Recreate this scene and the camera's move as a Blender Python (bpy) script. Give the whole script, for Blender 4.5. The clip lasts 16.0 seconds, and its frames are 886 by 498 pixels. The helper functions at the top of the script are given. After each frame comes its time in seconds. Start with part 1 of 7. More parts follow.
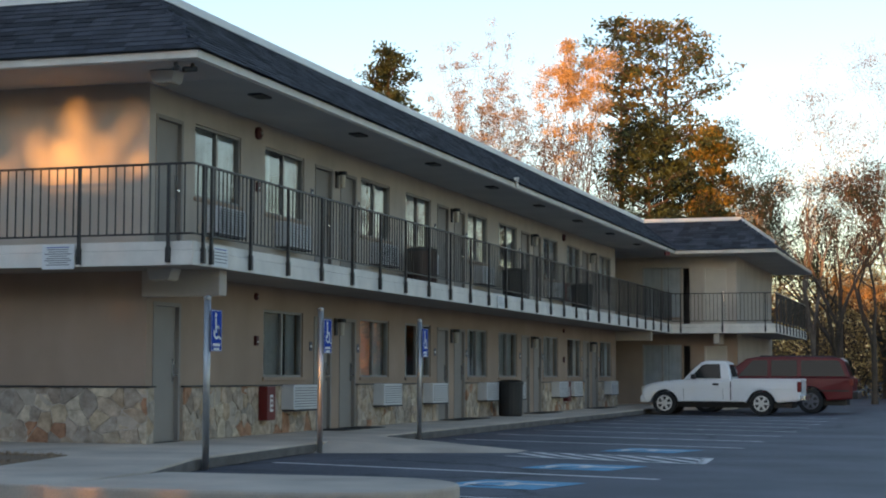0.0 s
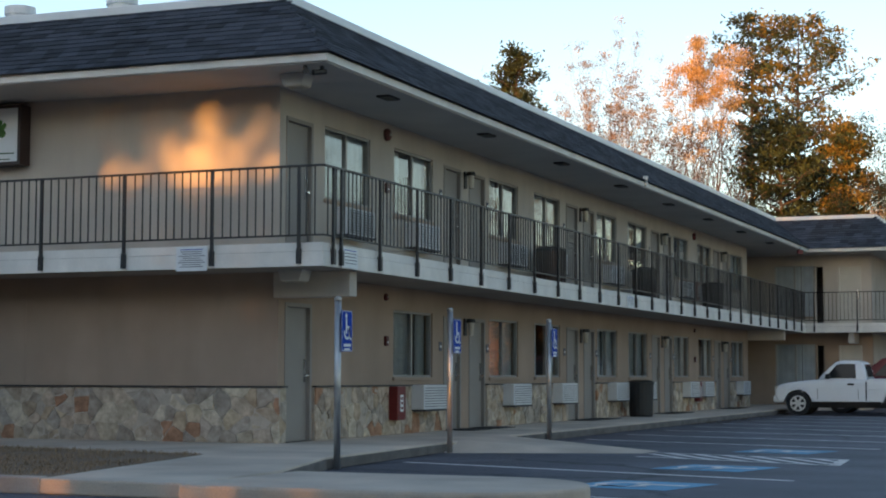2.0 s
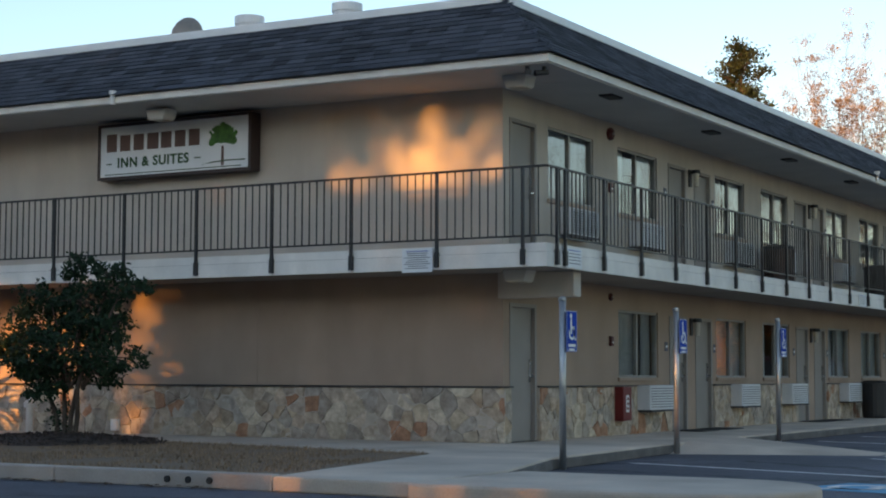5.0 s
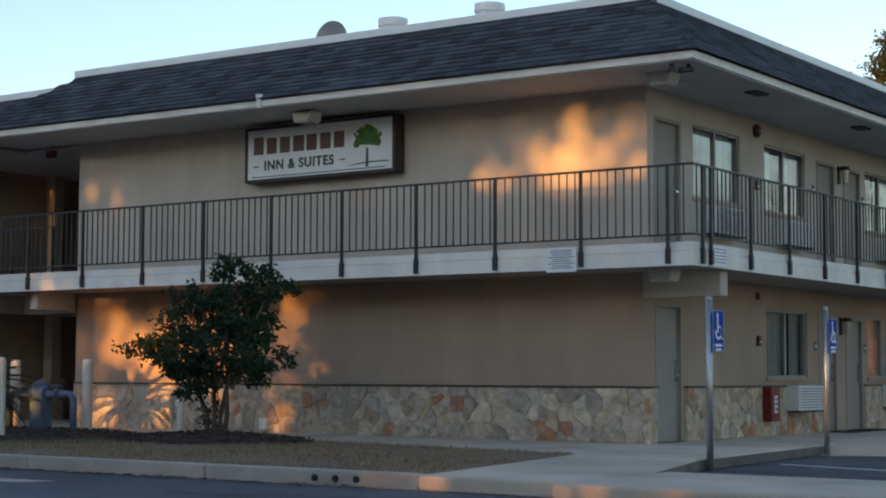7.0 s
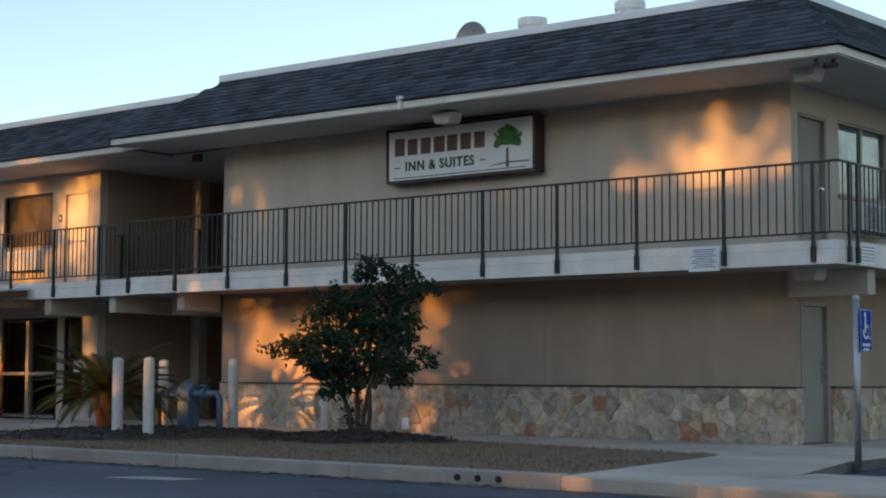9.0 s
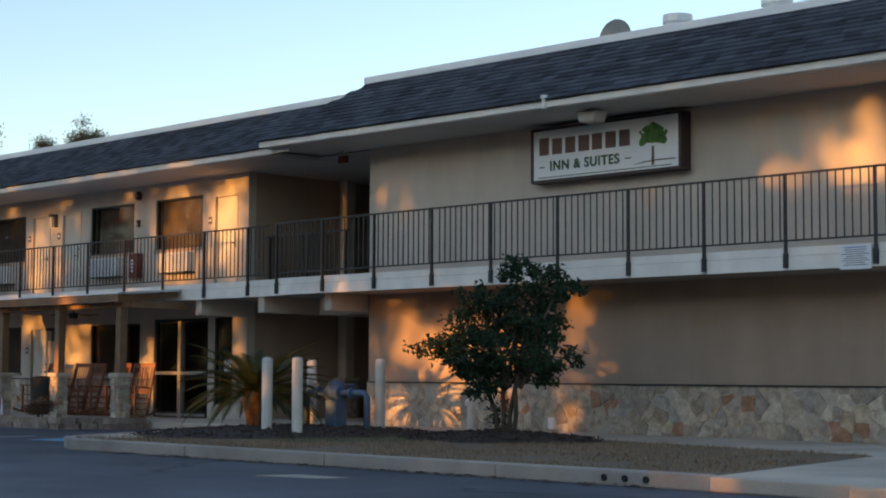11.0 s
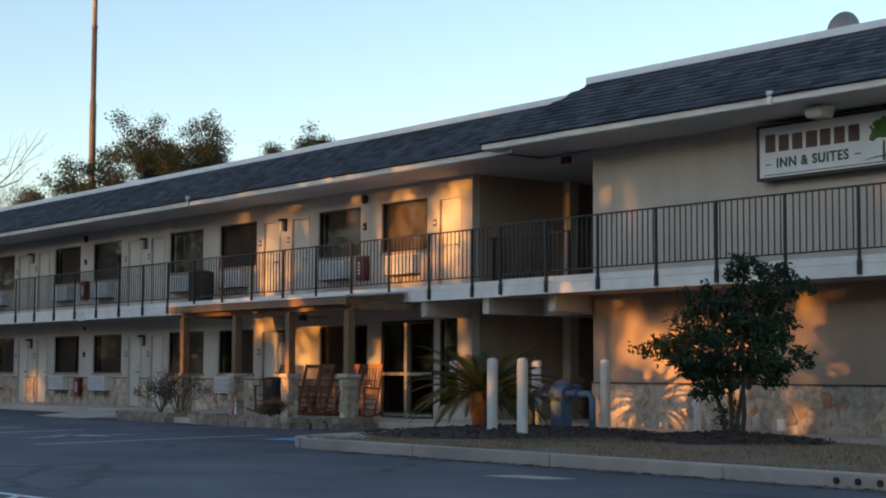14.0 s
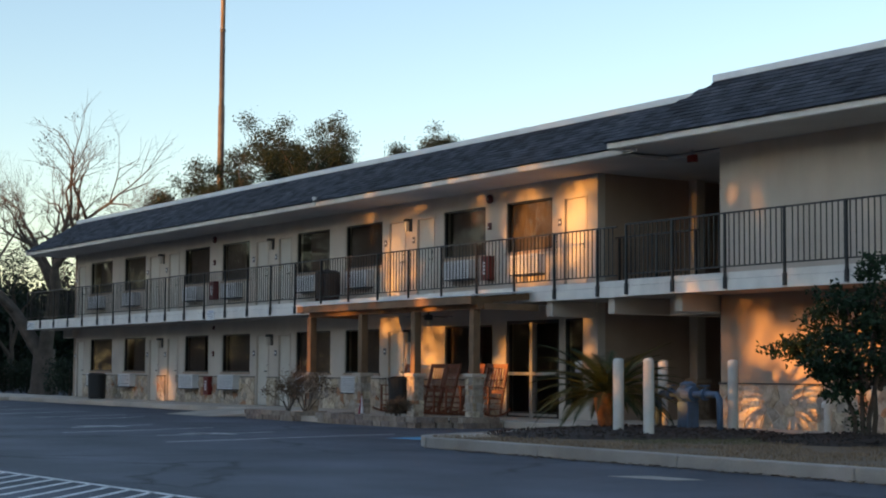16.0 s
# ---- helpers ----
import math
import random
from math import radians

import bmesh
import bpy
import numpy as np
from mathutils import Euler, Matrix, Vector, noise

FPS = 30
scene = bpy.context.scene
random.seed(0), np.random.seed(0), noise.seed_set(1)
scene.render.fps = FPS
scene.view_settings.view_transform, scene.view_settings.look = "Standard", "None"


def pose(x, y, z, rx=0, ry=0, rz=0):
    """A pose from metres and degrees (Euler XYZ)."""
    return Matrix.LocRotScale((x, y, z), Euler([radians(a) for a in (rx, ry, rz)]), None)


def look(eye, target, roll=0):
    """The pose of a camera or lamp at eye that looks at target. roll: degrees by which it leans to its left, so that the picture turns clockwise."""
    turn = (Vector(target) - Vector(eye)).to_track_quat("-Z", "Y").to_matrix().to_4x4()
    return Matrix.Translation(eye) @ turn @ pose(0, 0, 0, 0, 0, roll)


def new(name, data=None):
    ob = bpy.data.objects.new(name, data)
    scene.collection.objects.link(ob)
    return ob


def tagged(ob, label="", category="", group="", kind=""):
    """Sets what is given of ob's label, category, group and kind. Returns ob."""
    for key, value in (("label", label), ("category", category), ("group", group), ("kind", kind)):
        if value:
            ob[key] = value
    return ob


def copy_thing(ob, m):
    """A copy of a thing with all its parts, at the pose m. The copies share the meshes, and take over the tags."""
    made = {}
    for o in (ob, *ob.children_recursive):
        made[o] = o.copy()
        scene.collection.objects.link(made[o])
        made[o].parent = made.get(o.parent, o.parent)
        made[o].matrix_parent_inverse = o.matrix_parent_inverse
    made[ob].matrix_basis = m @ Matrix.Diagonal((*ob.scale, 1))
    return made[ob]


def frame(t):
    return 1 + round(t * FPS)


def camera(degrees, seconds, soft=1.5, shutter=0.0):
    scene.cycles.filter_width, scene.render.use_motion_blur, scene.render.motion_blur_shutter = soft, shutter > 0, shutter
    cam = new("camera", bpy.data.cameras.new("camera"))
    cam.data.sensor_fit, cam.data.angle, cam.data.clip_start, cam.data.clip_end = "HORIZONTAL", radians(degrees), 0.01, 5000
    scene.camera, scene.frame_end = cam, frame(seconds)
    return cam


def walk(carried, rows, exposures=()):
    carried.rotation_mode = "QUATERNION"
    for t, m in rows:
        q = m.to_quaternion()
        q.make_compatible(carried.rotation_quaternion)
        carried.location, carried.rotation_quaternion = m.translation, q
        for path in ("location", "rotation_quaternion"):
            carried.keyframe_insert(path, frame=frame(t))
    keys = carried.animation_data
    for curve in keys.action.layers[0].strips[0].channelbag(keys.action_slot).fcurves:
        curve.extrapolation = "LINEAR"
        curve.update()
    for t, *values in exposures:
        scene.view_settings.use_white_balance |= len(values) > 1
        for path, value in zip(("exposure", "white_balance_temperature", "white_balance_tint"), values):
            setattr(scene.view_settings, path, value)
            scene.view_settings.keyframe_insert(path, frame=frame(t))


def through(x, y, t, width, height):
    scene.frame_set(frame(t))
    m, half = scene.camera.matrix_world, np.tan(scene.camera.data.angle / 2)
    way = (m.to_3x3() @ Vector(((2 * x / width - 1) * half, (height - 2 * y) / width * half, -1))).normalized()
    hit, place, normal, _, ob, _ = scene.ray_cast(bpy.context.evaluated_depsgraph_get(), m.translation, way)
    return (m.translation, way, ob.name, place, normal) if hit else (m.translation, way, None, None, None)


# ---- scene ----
cam = camera(30.14, 16.0, soft=2.0)
EYE = (11.290, -21.163, 0.982)
# seconds, yaw, pitch, roll of the pan
ROWS = [
    (0.0, 17.858, 4.402, -0.137),
    (0.5, 18.840, 4.396, -0.112),
    (1.0, 19.951, 4.397, -0.101),
    (1.5, 21.173, 4.396, -0.128),
    (2.0, 22.354, 4.395, -0.117),
    (2.5, 23.585, 4.393, -0.127),
    (3.0, 24.891, 4.389, -0.100),
    (3.5, 26.135, 4.384, -0.131),
    (4.0, 27.352, 4.387, -0.146),
    (4.5, 28.742, 4.386, -0.141),
    (5.0, 30.159, 4.387, -0.142),
    (7.5, 36.328, 4.365, -0.176),
    (8.0, 37.488, 4.362, -0.159),
    (8.5, 38.766, 4.359, -0.152),
    (9.0, 40.096, 4.355, -0.211),
    (11.5, 46.525, 4.323, -0.207),
    (12.0, 47.977, 4.329, -0.195),
    (12.5, 49.396, 4.326, -0.198),
    (13.0, 50.663, 4.323, -0.226),
    (13.5, 51.812, 4.326, -0.214),
    (14.0, 52.952, 4.319, -0.220),
    (14.5, 54.068, 4.313, -0.238),
    (15.0, 55.233, 4.306, -0.249),
    (15.5, 56.280, 4.296, -0.287),
    (16.0, 57.303, 4.287, -0.381),
]
walk(cam, [(t, pose(*EYE, 90 + pitch, roll, yaw)) for t, yaw, pitch, roll in ROWS],
     exposures=[(0.0, 1.0, 6490, 14), (16.0, 1.0, 6490, 14)])

# ---- world and light ----
SUN_EL, SUN_AZ = radians(4.2), radians(183)          # azimuth clockwise from +Y
world = bpy.data.worlds.new("evening_sky")
scene.world = world
world.use_nodes = True
wn = world.node_tree.nodes
sky = wn.new("ShaderNodeTexSky")
sky.sky_type, sky.sun_disc = "NISHITA", False
sky.sun_elevation, sky.sun_rotation = radians(9), SUN_AZ
sky.air_density, sky.dust_density, sky.ozone_density = 1.0, 0.3, 1.3
wn["Background"].inputs["Strength"].default_value = 0.15
world.node_tree.links.new(sky.outputs[0], wn["Background"].inputs[0])

sun_data = bpy.data.lights.new("sun", "SUN")
sun_data.energy, sun_data.angle, sun_data.color = 4.4, radians(0.45), (1.0, 0.43, 0.08)
sun = new("sun", sun_data)
sun_from = Vector((math.sin(SUN_AZ) * math.cos(SUN_EL), math.cos(SUN_AZ) * math.cos(SUN_EL), math.sin(SUN_EL)))
sun.matrix_world = look(sun_from * 100, (0, 0, 0))


# ---- materials ----
def material(name, base, rough=0.8, vary=0.15, scale=3.0, fine=60.0, bump=0.1, metal=0.0, tint=None, objects=0.0, islands=0.0, spec=0.5, streak=None):
    """A surface with a coarse and a fine variation, in metres, and fine relief."""
    m = bpy.data.materials.new(name)
    m.use_nodes = True
    n, l = m.node_tree.nodes, m.node_tree.links
    b = n["Principled BSDF"]
    b.inputs["Roughness"].default_value, b.inputs["Metallic"].default_value = rough, metal
    b.inputs["Specular IOR Level"].default_value = spec
    pos = n.new("ShaderNodeNewGeometry").outputs["Position"]
    coarse = n.new("ShaderNodeTexNoise")
    coarse.inputs["Scale"].default_value, coarse.inputs["Detail"].default_value = scale, 5.0
    grain = n.new("ShaderNodeTexNoise")
    grain.inputs["Scale"].default_value, grain.inputs["Detail"].default_value = fine, 3.0
    l.new(pos, coarse.inputs["Vector"])
    l.new(pos, grain.inputs["Vector"])
    mix = n.new("ShaderNodeMix")
    mix.data_type = "RGBA"
    dark = [c * (1 - vary) for c in base]
    light = [min(1, c * (1 + vary)) for c in base] if tint is None else tint
    mix.inputs[6].default_value, mix.inputs[7].default_value = (*dark, 1), (*light, 1)
    ramp = n.new("ShaderNodeMapRange")
    ramp.inputs[1].default_value, ramp.inputs[2].default_value = 0.3, 0.7
    l.new(coarse.outputs["Fac"], ramp.inputs[0])
    l.new(ramp.outputs[0], mix.inputs[0])
    out = mix.outputs[2]
    gm = n.new("ShaderNodeMapRange")
    gm.inputs[3].default_value, gm.inputs[4].default_value = 1 - vary * 0.8, 1 + vary * 0.8
    l.new(grain.outputs["Fac"], gm.inputs[0])
    value = gm.outputs[0]
    for amount, node, socket in ((objects, "ShaderNodeObjectInfo", "Random"), (islands, "ShaderNodeNewGeometry", "Random Per Island")):
        if amount:
            r = n.new(node).outputs[socket]
            rm = n.new("ShaderNodeMapRange")
            rm.inputs[3].default_value, rm.inputs[4].default_value = 1 - amount, 1 + amount
            l.new(r, rm.inputs[0])
            mul = n.new("ShaderNodeMath")
            mul.operation = "MULTIPLY"
            l.new(value, mul.inputs[0])
            l.new(rm.outputs[0], mul.inputs[1])
            value = mul.outputs[0]
    if streak:
        size, amount = streak
        mp, sn, sm, mul = n.new("ShaderNodeMapping"), n.new("ShaderNodeTexNoise"), n.new("ShaderNodeMapRange"), n.new("ShaderNodeMath")
        mp.inputs["Scale"].default_value = size
        sn.inputs["Scale"].default_value, sn.inputs["Detail"].default_value = 1.0, 6.0
        sm.inputs[1].default_value, sm.inputs[2].default_value = 0.25, 0.75
        sm.inputs[3].default_value, sm.inputs[4].default_value = 1 - amount, 1 + amount
        mul.operation = "MULTIPLY"
        l.new(pos, mp.inputs["Vector"])
        l.new(mp.outputs[0], sn.inputs["Vector"])
        l.new(sn.outputs["Fac"], sm.inputs[0])
        l.new(sm.outputs[0], mul.inputs[0])
        l.new(value, mul.inputs[1])
        value = mul.outputs[0]
    hsv = n.new("ShaderNodeHueSaturation")
    l.new(out, hsv.inputs["Color"])
    l.new(value, hsv.inputs["Value"])
    l.new(hsv.outputs[0], b.inputs["Base Color"])
    if bump:
        bp = n.new("ShaderNodeBump")
        bp.inputs["Strength"].default_value, bp.inputs["Distance"].default_value = bump, 0.02
        l.new(grain.outputs["Fac"], bp.inputs["Height"])
        l.new(bp.outputs[0], b.inputs["Normal"])
    return m


def palette(name, colours, rough=0.85, fine=28.0, bump=0.9, objects=True, scale=9.0):
    """Pieces of one kind, each with a colour of its own out of a few."""
    m = material(name, (0.3, 0.3, 0.3), rough, 0.16, scale, fine, bump)
    n, l = m.node_tree.nodes, m.node_tree.links
    r = n.new("ShaderNodeObjectInfo").outputs["Random"] if objects else n.new("ShaderNodeNewGeometry").outputs["Random Per Island"]
    cr = n.new("ShaderNodeValToRGB")
    cr.color_ramp.interpolation = "CONSTANT"
    while len(cr.color_ramp.elements) < len(colours):
        cr.color_ramp.elements.new(0.5)
    for i, c in enumerate(colours):
        cr.color_ramp.elements[i].position = i / len(colours)
        cr.color_ramp.elements[i].color = (*c, 1)
    l.new(r, cr.inputs[0])
    mix = next(x for x in n if x.bl_idname == "ShaderNodeMix")
    hsv = next(x for x in n if x.bl_idname == "ShaderNodeHueSaturation")
    mul = n.new("ShaderNodeMix")
    mul.data_type, mul.blend_type = "RGBA", "MULTIPLY"
    mul.inputs[0].default_value = 1.0
    mix.inputs[6].default_value, mix.inputs[7].default_value = (0.62, 0.58, 0.54, 1), (1.15, 1.14, 1.12, 1)
    l.new(cr.outputs[0], mul.inputs[6])
    l.new(mix.outputs[2], mul.inputs[7])
    l.new(mul.outputs[2], hsv.inputs["Color"])
    return m


def glass(name, ior=1.95, see=(0.75, 0.78, 0.78)):
    m = bpy.data.materials.new(name)
    m.use_nodes = True
    n, l = m.node_tree.nodes, m.node_tree.links
    n.remove(n["Principled BSDF"])
    clear, shine, fres, mix = n.new("ShaderNodeBsdfTransparent"), n.new("ShaderNodeBsdfGlossy"), n.new("ShaderNodeFresnel"), n.new("ShaderNodeMixShader")
    clear.inputs[0].default_value = (*see, 1)
    shine.inputs["Roughness"].default_value = 0.015
    fres.inputs["IOR"].default_value = ior
    wave = n.new("ShaderNodeTexNoise")
    wave.inputs["Scale"].default_value = 1.3
    bp = n.new("ShaderNodeBump")
    bp.inputs["Strength"].default_value, bp.inputs["Distance"].default_value = 0.05, 0.02
    l.new(n.new("ShaderNodeNewGeometry").outputs["Position"], wave.inputs["Vector"])
    l.new(wave.outputs["Fac"], bp.inputs["Height"])
    l.new(bp.outputs[0], shine.inputs["Normal"])
    l.new(fres.outputs[0], mix.inputs[0])
    l.new(clear.outputs[0], mix.inputs[1])
    l.new(shine.outputs[0], mix.inputs[2])
    l.new(mix.outputs[0], n["Material Output"].inputs["Surface"])
    return m


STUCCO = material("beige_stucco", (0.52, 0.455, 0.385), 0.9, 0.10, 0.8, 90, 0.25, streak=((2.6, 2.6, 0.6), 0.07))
# tan of the ground floor; on breezeway and recess walls it paints shade
STUCCO_DARK = material("taupe_shade_stucco", (0.365, 0.268, 0.203), 0.9, 0.10, 0.8, 90, 0.25, streak=((2.2, 2.2, 0.7), 0.07))
SOFFIT = material("soffit_paint", (0.55, 0.53, 0.50), 0.85, 0.08, 1.0, 50, 0.08)
SLAB_PAINT = material("brown_slab_paint", (0.30, 0.26, 0.225), 0.85, 0.1, 1.0, 50, 0.1)
WHITE = material("white_trim_paint", (0.74, 0.70, 0.64), 0.6, 0.08, 2.0, 40, 0.08, streak=((3.0, 3.0, 2.0), 0.1))
TAUPE = material("taupe_door_paint", (0.27, 0.24, 0.215), 0.55, 0.06, 2.0, 40, 0.05)
CREAM = material("cream_door_paint", (0.55, 0.51, 0.44), 0.5, 0.06, 2.0, 40, 0.05)
BLACK = material("black_rail_paint", (0.018, 0.017, 0.018), 0.45, 0.2, 5.0, 60, 0.1)
POLE_GREY = material("dark_pole_paint", (0.085, 0.07, 0.062), 0.6, 0.3, 2.0, 60, 0.2)
POLE_PALE = material("pale_pole_paint", (0.34, 0.28, 0.24), 0.6, 0.25, 2.0, 60, 0.2)
SHINGLE = material("slate_shingle", (0.060, 0.065, 0.077), 0.95, 0.25, 1.2, 70, 0.6, islands=0.42, spec=0.2)
SHINGLE_PIECE = material("slate_shingle_tab", (0.060, 0.065, 0.077), 0.95, 0.25, 1.2, 70, 0.6, objects=0.42, spec=0.2)
ROOF_FLAT = material("roof_membrane", (0.35, 0.34, 0.33), 0.8, 0.1, 1, 30, 0.1)
METAL_WHITE = material("white_roof_edge", (0.72, 0.72, 0.72), 0.4, 0.06, 1.5, 30, 0.05)
ASPHALT = material("asphalt", (0.080, 0.080, 0.094), 0.62, 0.38, 0.5, 120, 0.5, spec=0.5, streak=((0.13, 0.5, 1.0), 0.3))


def cracked(m, scale, width, deep):
    """Thin wandering cracks, broken up by a coarse noise, over the base colour."""
    n, l = m.node_tree.nodes, m.node_tree.links
    b = n["Principled BSDF"]
    old = b.inputs["Base Color"].links[0].from_socket
    pos = n.new("ShaderNodeNewGeometry").outputs["Position"]
    warp, gate, cell = n.new("ShaderNodeTexNoise"), n.new("ShaderNodeTexNoise"), n.new("ShaderNodeTexVoronoi")
    warp.inputs["Scale"].default_value, warp.inputs["Detail"].default_value = 0.9, 6.0
    gate.inputs["Scale"].default_value = 0.22
    cell.feature = "DISTANCE_TO_EDGE"
    cell.inputs["Scale"].default_value = scale
    add = n.new("ShaderNodeVectorMath")
    add.operation = "MULTIPLY_ADD"
    add.inputs[1].default_value = (1.6, 1.6, 0.0)
    l.new(pos, warp.inputs["Vector"])
    l.new(pos, gate.inputs["Vector"])
    l.new(warp.outputs["Color"], add.inputs[0])
    l.new(pos, add.inputs[2])
    l.new(add.outputs[0], cell.inputs["Vector"])
    line, keep, mul, mix = n.new("ShaderNodeMapRange"), n.new("ShaderNodeMapRange"), n.new("ShaderNodeMath"), n.new("ShaderNodeMix")
    line.inputs[1].default_value, line.inputs[2].default_value, line.inputs[3].default_value, line.inputs[4].default_value = 0.0, width, deep, 0.0
    keep.inputs[1].default_value, keep.inputs[2].default_value = 0.44, 0.52
    l.new(cell.outputs["Distance"], line.inputs[0])
    l.new(gate.outputs["Fac"], keep.inputs[0])
    mul.operation = "MULTIPLY"
    l.new(line.outputs[0], mul.inputs[0])
    l.new(keep.outputs[0], mul.inputs[1])
    mix.data_type = "RGBA"
    mix.inputs[7].default_value = (0.012, 0.012, 0.013, 1)
    l.new(mul.outputs[0], mix.inputs[0])
    l.new(old, mix.inputs[6])
    l.new(mix.outputs[2], b.inputs["Base Color"])


cracked(ASPHALT, 0.22, 0.022, 0.95)
CONCRETE = material("concrete", (0.53, 0.44, 0.35), 0.88, 0.22, 0.7, 60, 0.3, streak=((0.5, 0.35, 1.0), 0.14))
# kerb concrete with the shade on its face put into the colour
KERB_DARK = material("shaded_kerb_face", (0.13, 0.118, 0.108), 0.9, 0.3, 2.0, 50, 0.3)
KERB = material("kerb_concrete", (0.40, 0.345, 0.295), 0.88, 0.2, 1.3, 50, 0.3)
LINE = material("road_paint", (0.80, 0.76, 0.72), 0.7, 0.16, 3.0, 60, 0.1)
BLUE_PAINT = material("blue_road_paint", (0.12, 0.34, 0.50), 0.7, 0.2, 3.0, 60, 0.1)
GRASS = material("dry_lawn", (0.29, 0.205, 0.135), 0.95, 0.30, 1.2, 60, 0.8, tint=(0.22, 0.15, 0.095))
BLADE_GREEN = material("green_grass_blade", (0.15, 0.135, 0.06), 0.9, 0.2, 2.0, 30, 0.0, islands=0.4)
BLADE = material("grass_blade", (0.28, 0.185, 0.11), 0.9, 0.2, 2.0, 30, 0.0, islands=0.4)
MULCH = material("dark_mulch", (0.052, 0.035, 0.027), 0.95, 0.5, 8.0, 60, 1.0, islands=0.5)
STONE_TONES = [(0.54, 0.43, 0.33), (0.40, 0.34, 0.28), (0.56, 0.46, 0.33), (0.48, 0.37, 0.26), (0.44, 0.38, 0.32), (0.66, 0.57, 0.44), (0.36, 0.31, 0.26), (0.50, 0.42, 0.32), (0.48, 0.40, 0.33), (0.44, 0.35, 0.26), (0.42, 0.37, 0.32), (0.60, 0.52, 0.41), (0.52, 0.43, 0.34), (0.38, 0.31, 0.25), (0.54, 0.44, 0.34), (0.42, 0.23, 0.14)]
STONES = palette("field_stone", STONE_TONES)
STONES_JOINED = palette("field_stone_joined", STONE_TONES, objects=False)
MORTAR = material("mortar", (0.46, 0.39, 0.32), 0.95, 0.15, 5.0, 60, 0.3)
GLASS = glass("window_glass", 2.3, (0.85, 0.87, 0.88))
GLASS_PLAIN = glass("clear_window_glass", 1.35, (0.85, 0.87, 0.88))
GLASS_TINTED = glass("tinted_window_glass", 1.32, (0.62, 0.60, 0.58))
ALU = material("bronze_window_frame", (0.045, 0.042, 0.04), 0.4, 0.1, 5.0, 40, 0.05, metal=0.6)
ALU_GREY = material("grey_window_frame", (0.30, 0.29, 0.275), 0.45, 0.1, 5.0, 40, 0.05, metal=0.4)
ALU_LIGHT = material("aluminium_frame", (0.45, 0.44, 0.42), 0.4, 0.1, 5.0, 40, 0.05, metal=0.7)
CURTAIN = material("pale_curtain", (0.58, 0.62, 0.64), 0.9, 0.1, 3.0, 40, 0.1)
CURTAIN_DARK = material("brown_curtain", (0.15, 0.12, 0.105), 0.9, 0.12, 3.0, 40, 0.1)
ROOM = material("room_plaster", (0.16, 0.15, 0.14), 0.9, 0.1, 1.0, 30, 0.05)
AC_WHITE = material("ac_metal", (0.62, 0.62, 0.62), 0.5, 0.06, 3.0, 40, 0.05)
AC_DARK = material("ac_recess", (0.05, 0.05, 0.055), 0.7, 0.1, 3.0, 40, 0.05)
RED = material("red_paint", (0.14, 0.009, 0.009), 0.4, 0.12, 4.0, 40, 0.05)
DARK_RED = material("dark_red_paint", (0.075, 0.006, 0.006), 0.45, 0.12, 4.0, 40, 0.05)
PLASTIC_BLACK = material("black_plastic", (0.014, 0.014, 0.015), 0.5, 0.15, 4.0, 50, 0.1)
BROWN_BIN = material("brown_bin", (0.06, 0.035, 0.028), 0.55, 0.15, 4.0, 50, 0.1)
GALV = material("galvanised_steel", (0.42, 0.42, 0.42), 0.38, 0.1, 6.0, 60, 0.05, metal=0.75)
SIGN_BLUE = material("blue_sign", (0.008, 0.05, 0.36), 0.7, 0.06, 5.0, 40, 0.02, spec=0.15)
SIGN_WHITE = material("white_sign", (0.75, 0.76, 0.76), 0.45, 0.04, 3.0, 40, 0.02)
SIGN_BROWN = material("dark_brown_sign_frame", (0.045, 0.025, 0.022), 0.5, 0.1, 3.0, 40, 0.05)
INK = material("grey_ink", (0.12, 0.12, 0.14), 0.7, 0.05, 3.0, 40, 0.0)
INK_BROWN = material("brown_ink", (0.13, 0.075, 0.06), 0.7, 0.05, 3.0, 40, 0.0)
INK_GREEN = material("green_ink", (0.035, 0.085, 0.03), 0.7, 0.2, 9.0, 40, 0.0)
CROWN_GREEN = material("green_sign_print", (0.055, 0.15, 0.025), 0.7, 0.35, 14.0, 40, 0.0)
FLAG_RED = material("red_cloth", (0.28, 0.03, 0.05), 0.85, 0.1, 6.0, 60, 0.1)
BOLLARD = material("bollard_paint", (0.60, 0.57, 0.52), 0.55, 0.12, 3.0, 30, 0.1)
PIPE_BLUE = material("blue_pipe_paint", (0.075, 0.12, 0.19), 0.5, 0.2, 6.0, 50, 0.2)
WOOD = material("stained_timber", (0.20, 0.115, 0.06), 0.7, 0.2, 3.0, 40, 0.2)
CHAIR_WOOD = material("red_brown_chair_wood", (0.20, 0.065, 0.03), 0.55, 0.15, 4.0, 40, 0.1)
BARK = material("bark", (0.085, 0.065, 0.05), 0.95, 0.3, 3.0, 30, 0.6)
BARK_PALE = material("pale_bark", (0.15, 0.12, 0.10), 0.95, 0.3, 3.0, 30, 0.5)
PALM_BARK = material("palm_bark", (0.17, 0.085, 0.045), 0.95, 0.35, 6.0, 30, 0.8)
LAMP_BLACK = material("lamp_black", (0.03, 0.028, 0.028), 0.5, 0.1, 4.0, 40, 0.05)
CAR_WHITE = material("white_car_paint", (0.78, 0.79, 0.80), 0.25, 0.03, 1.0, 30, 0.0)
CAR_RED = material("maroon_car_paint", (0.11, 0.006, 0.012), 0.3, 0.06, 1.0, 30, 0.0, spec=0.25)
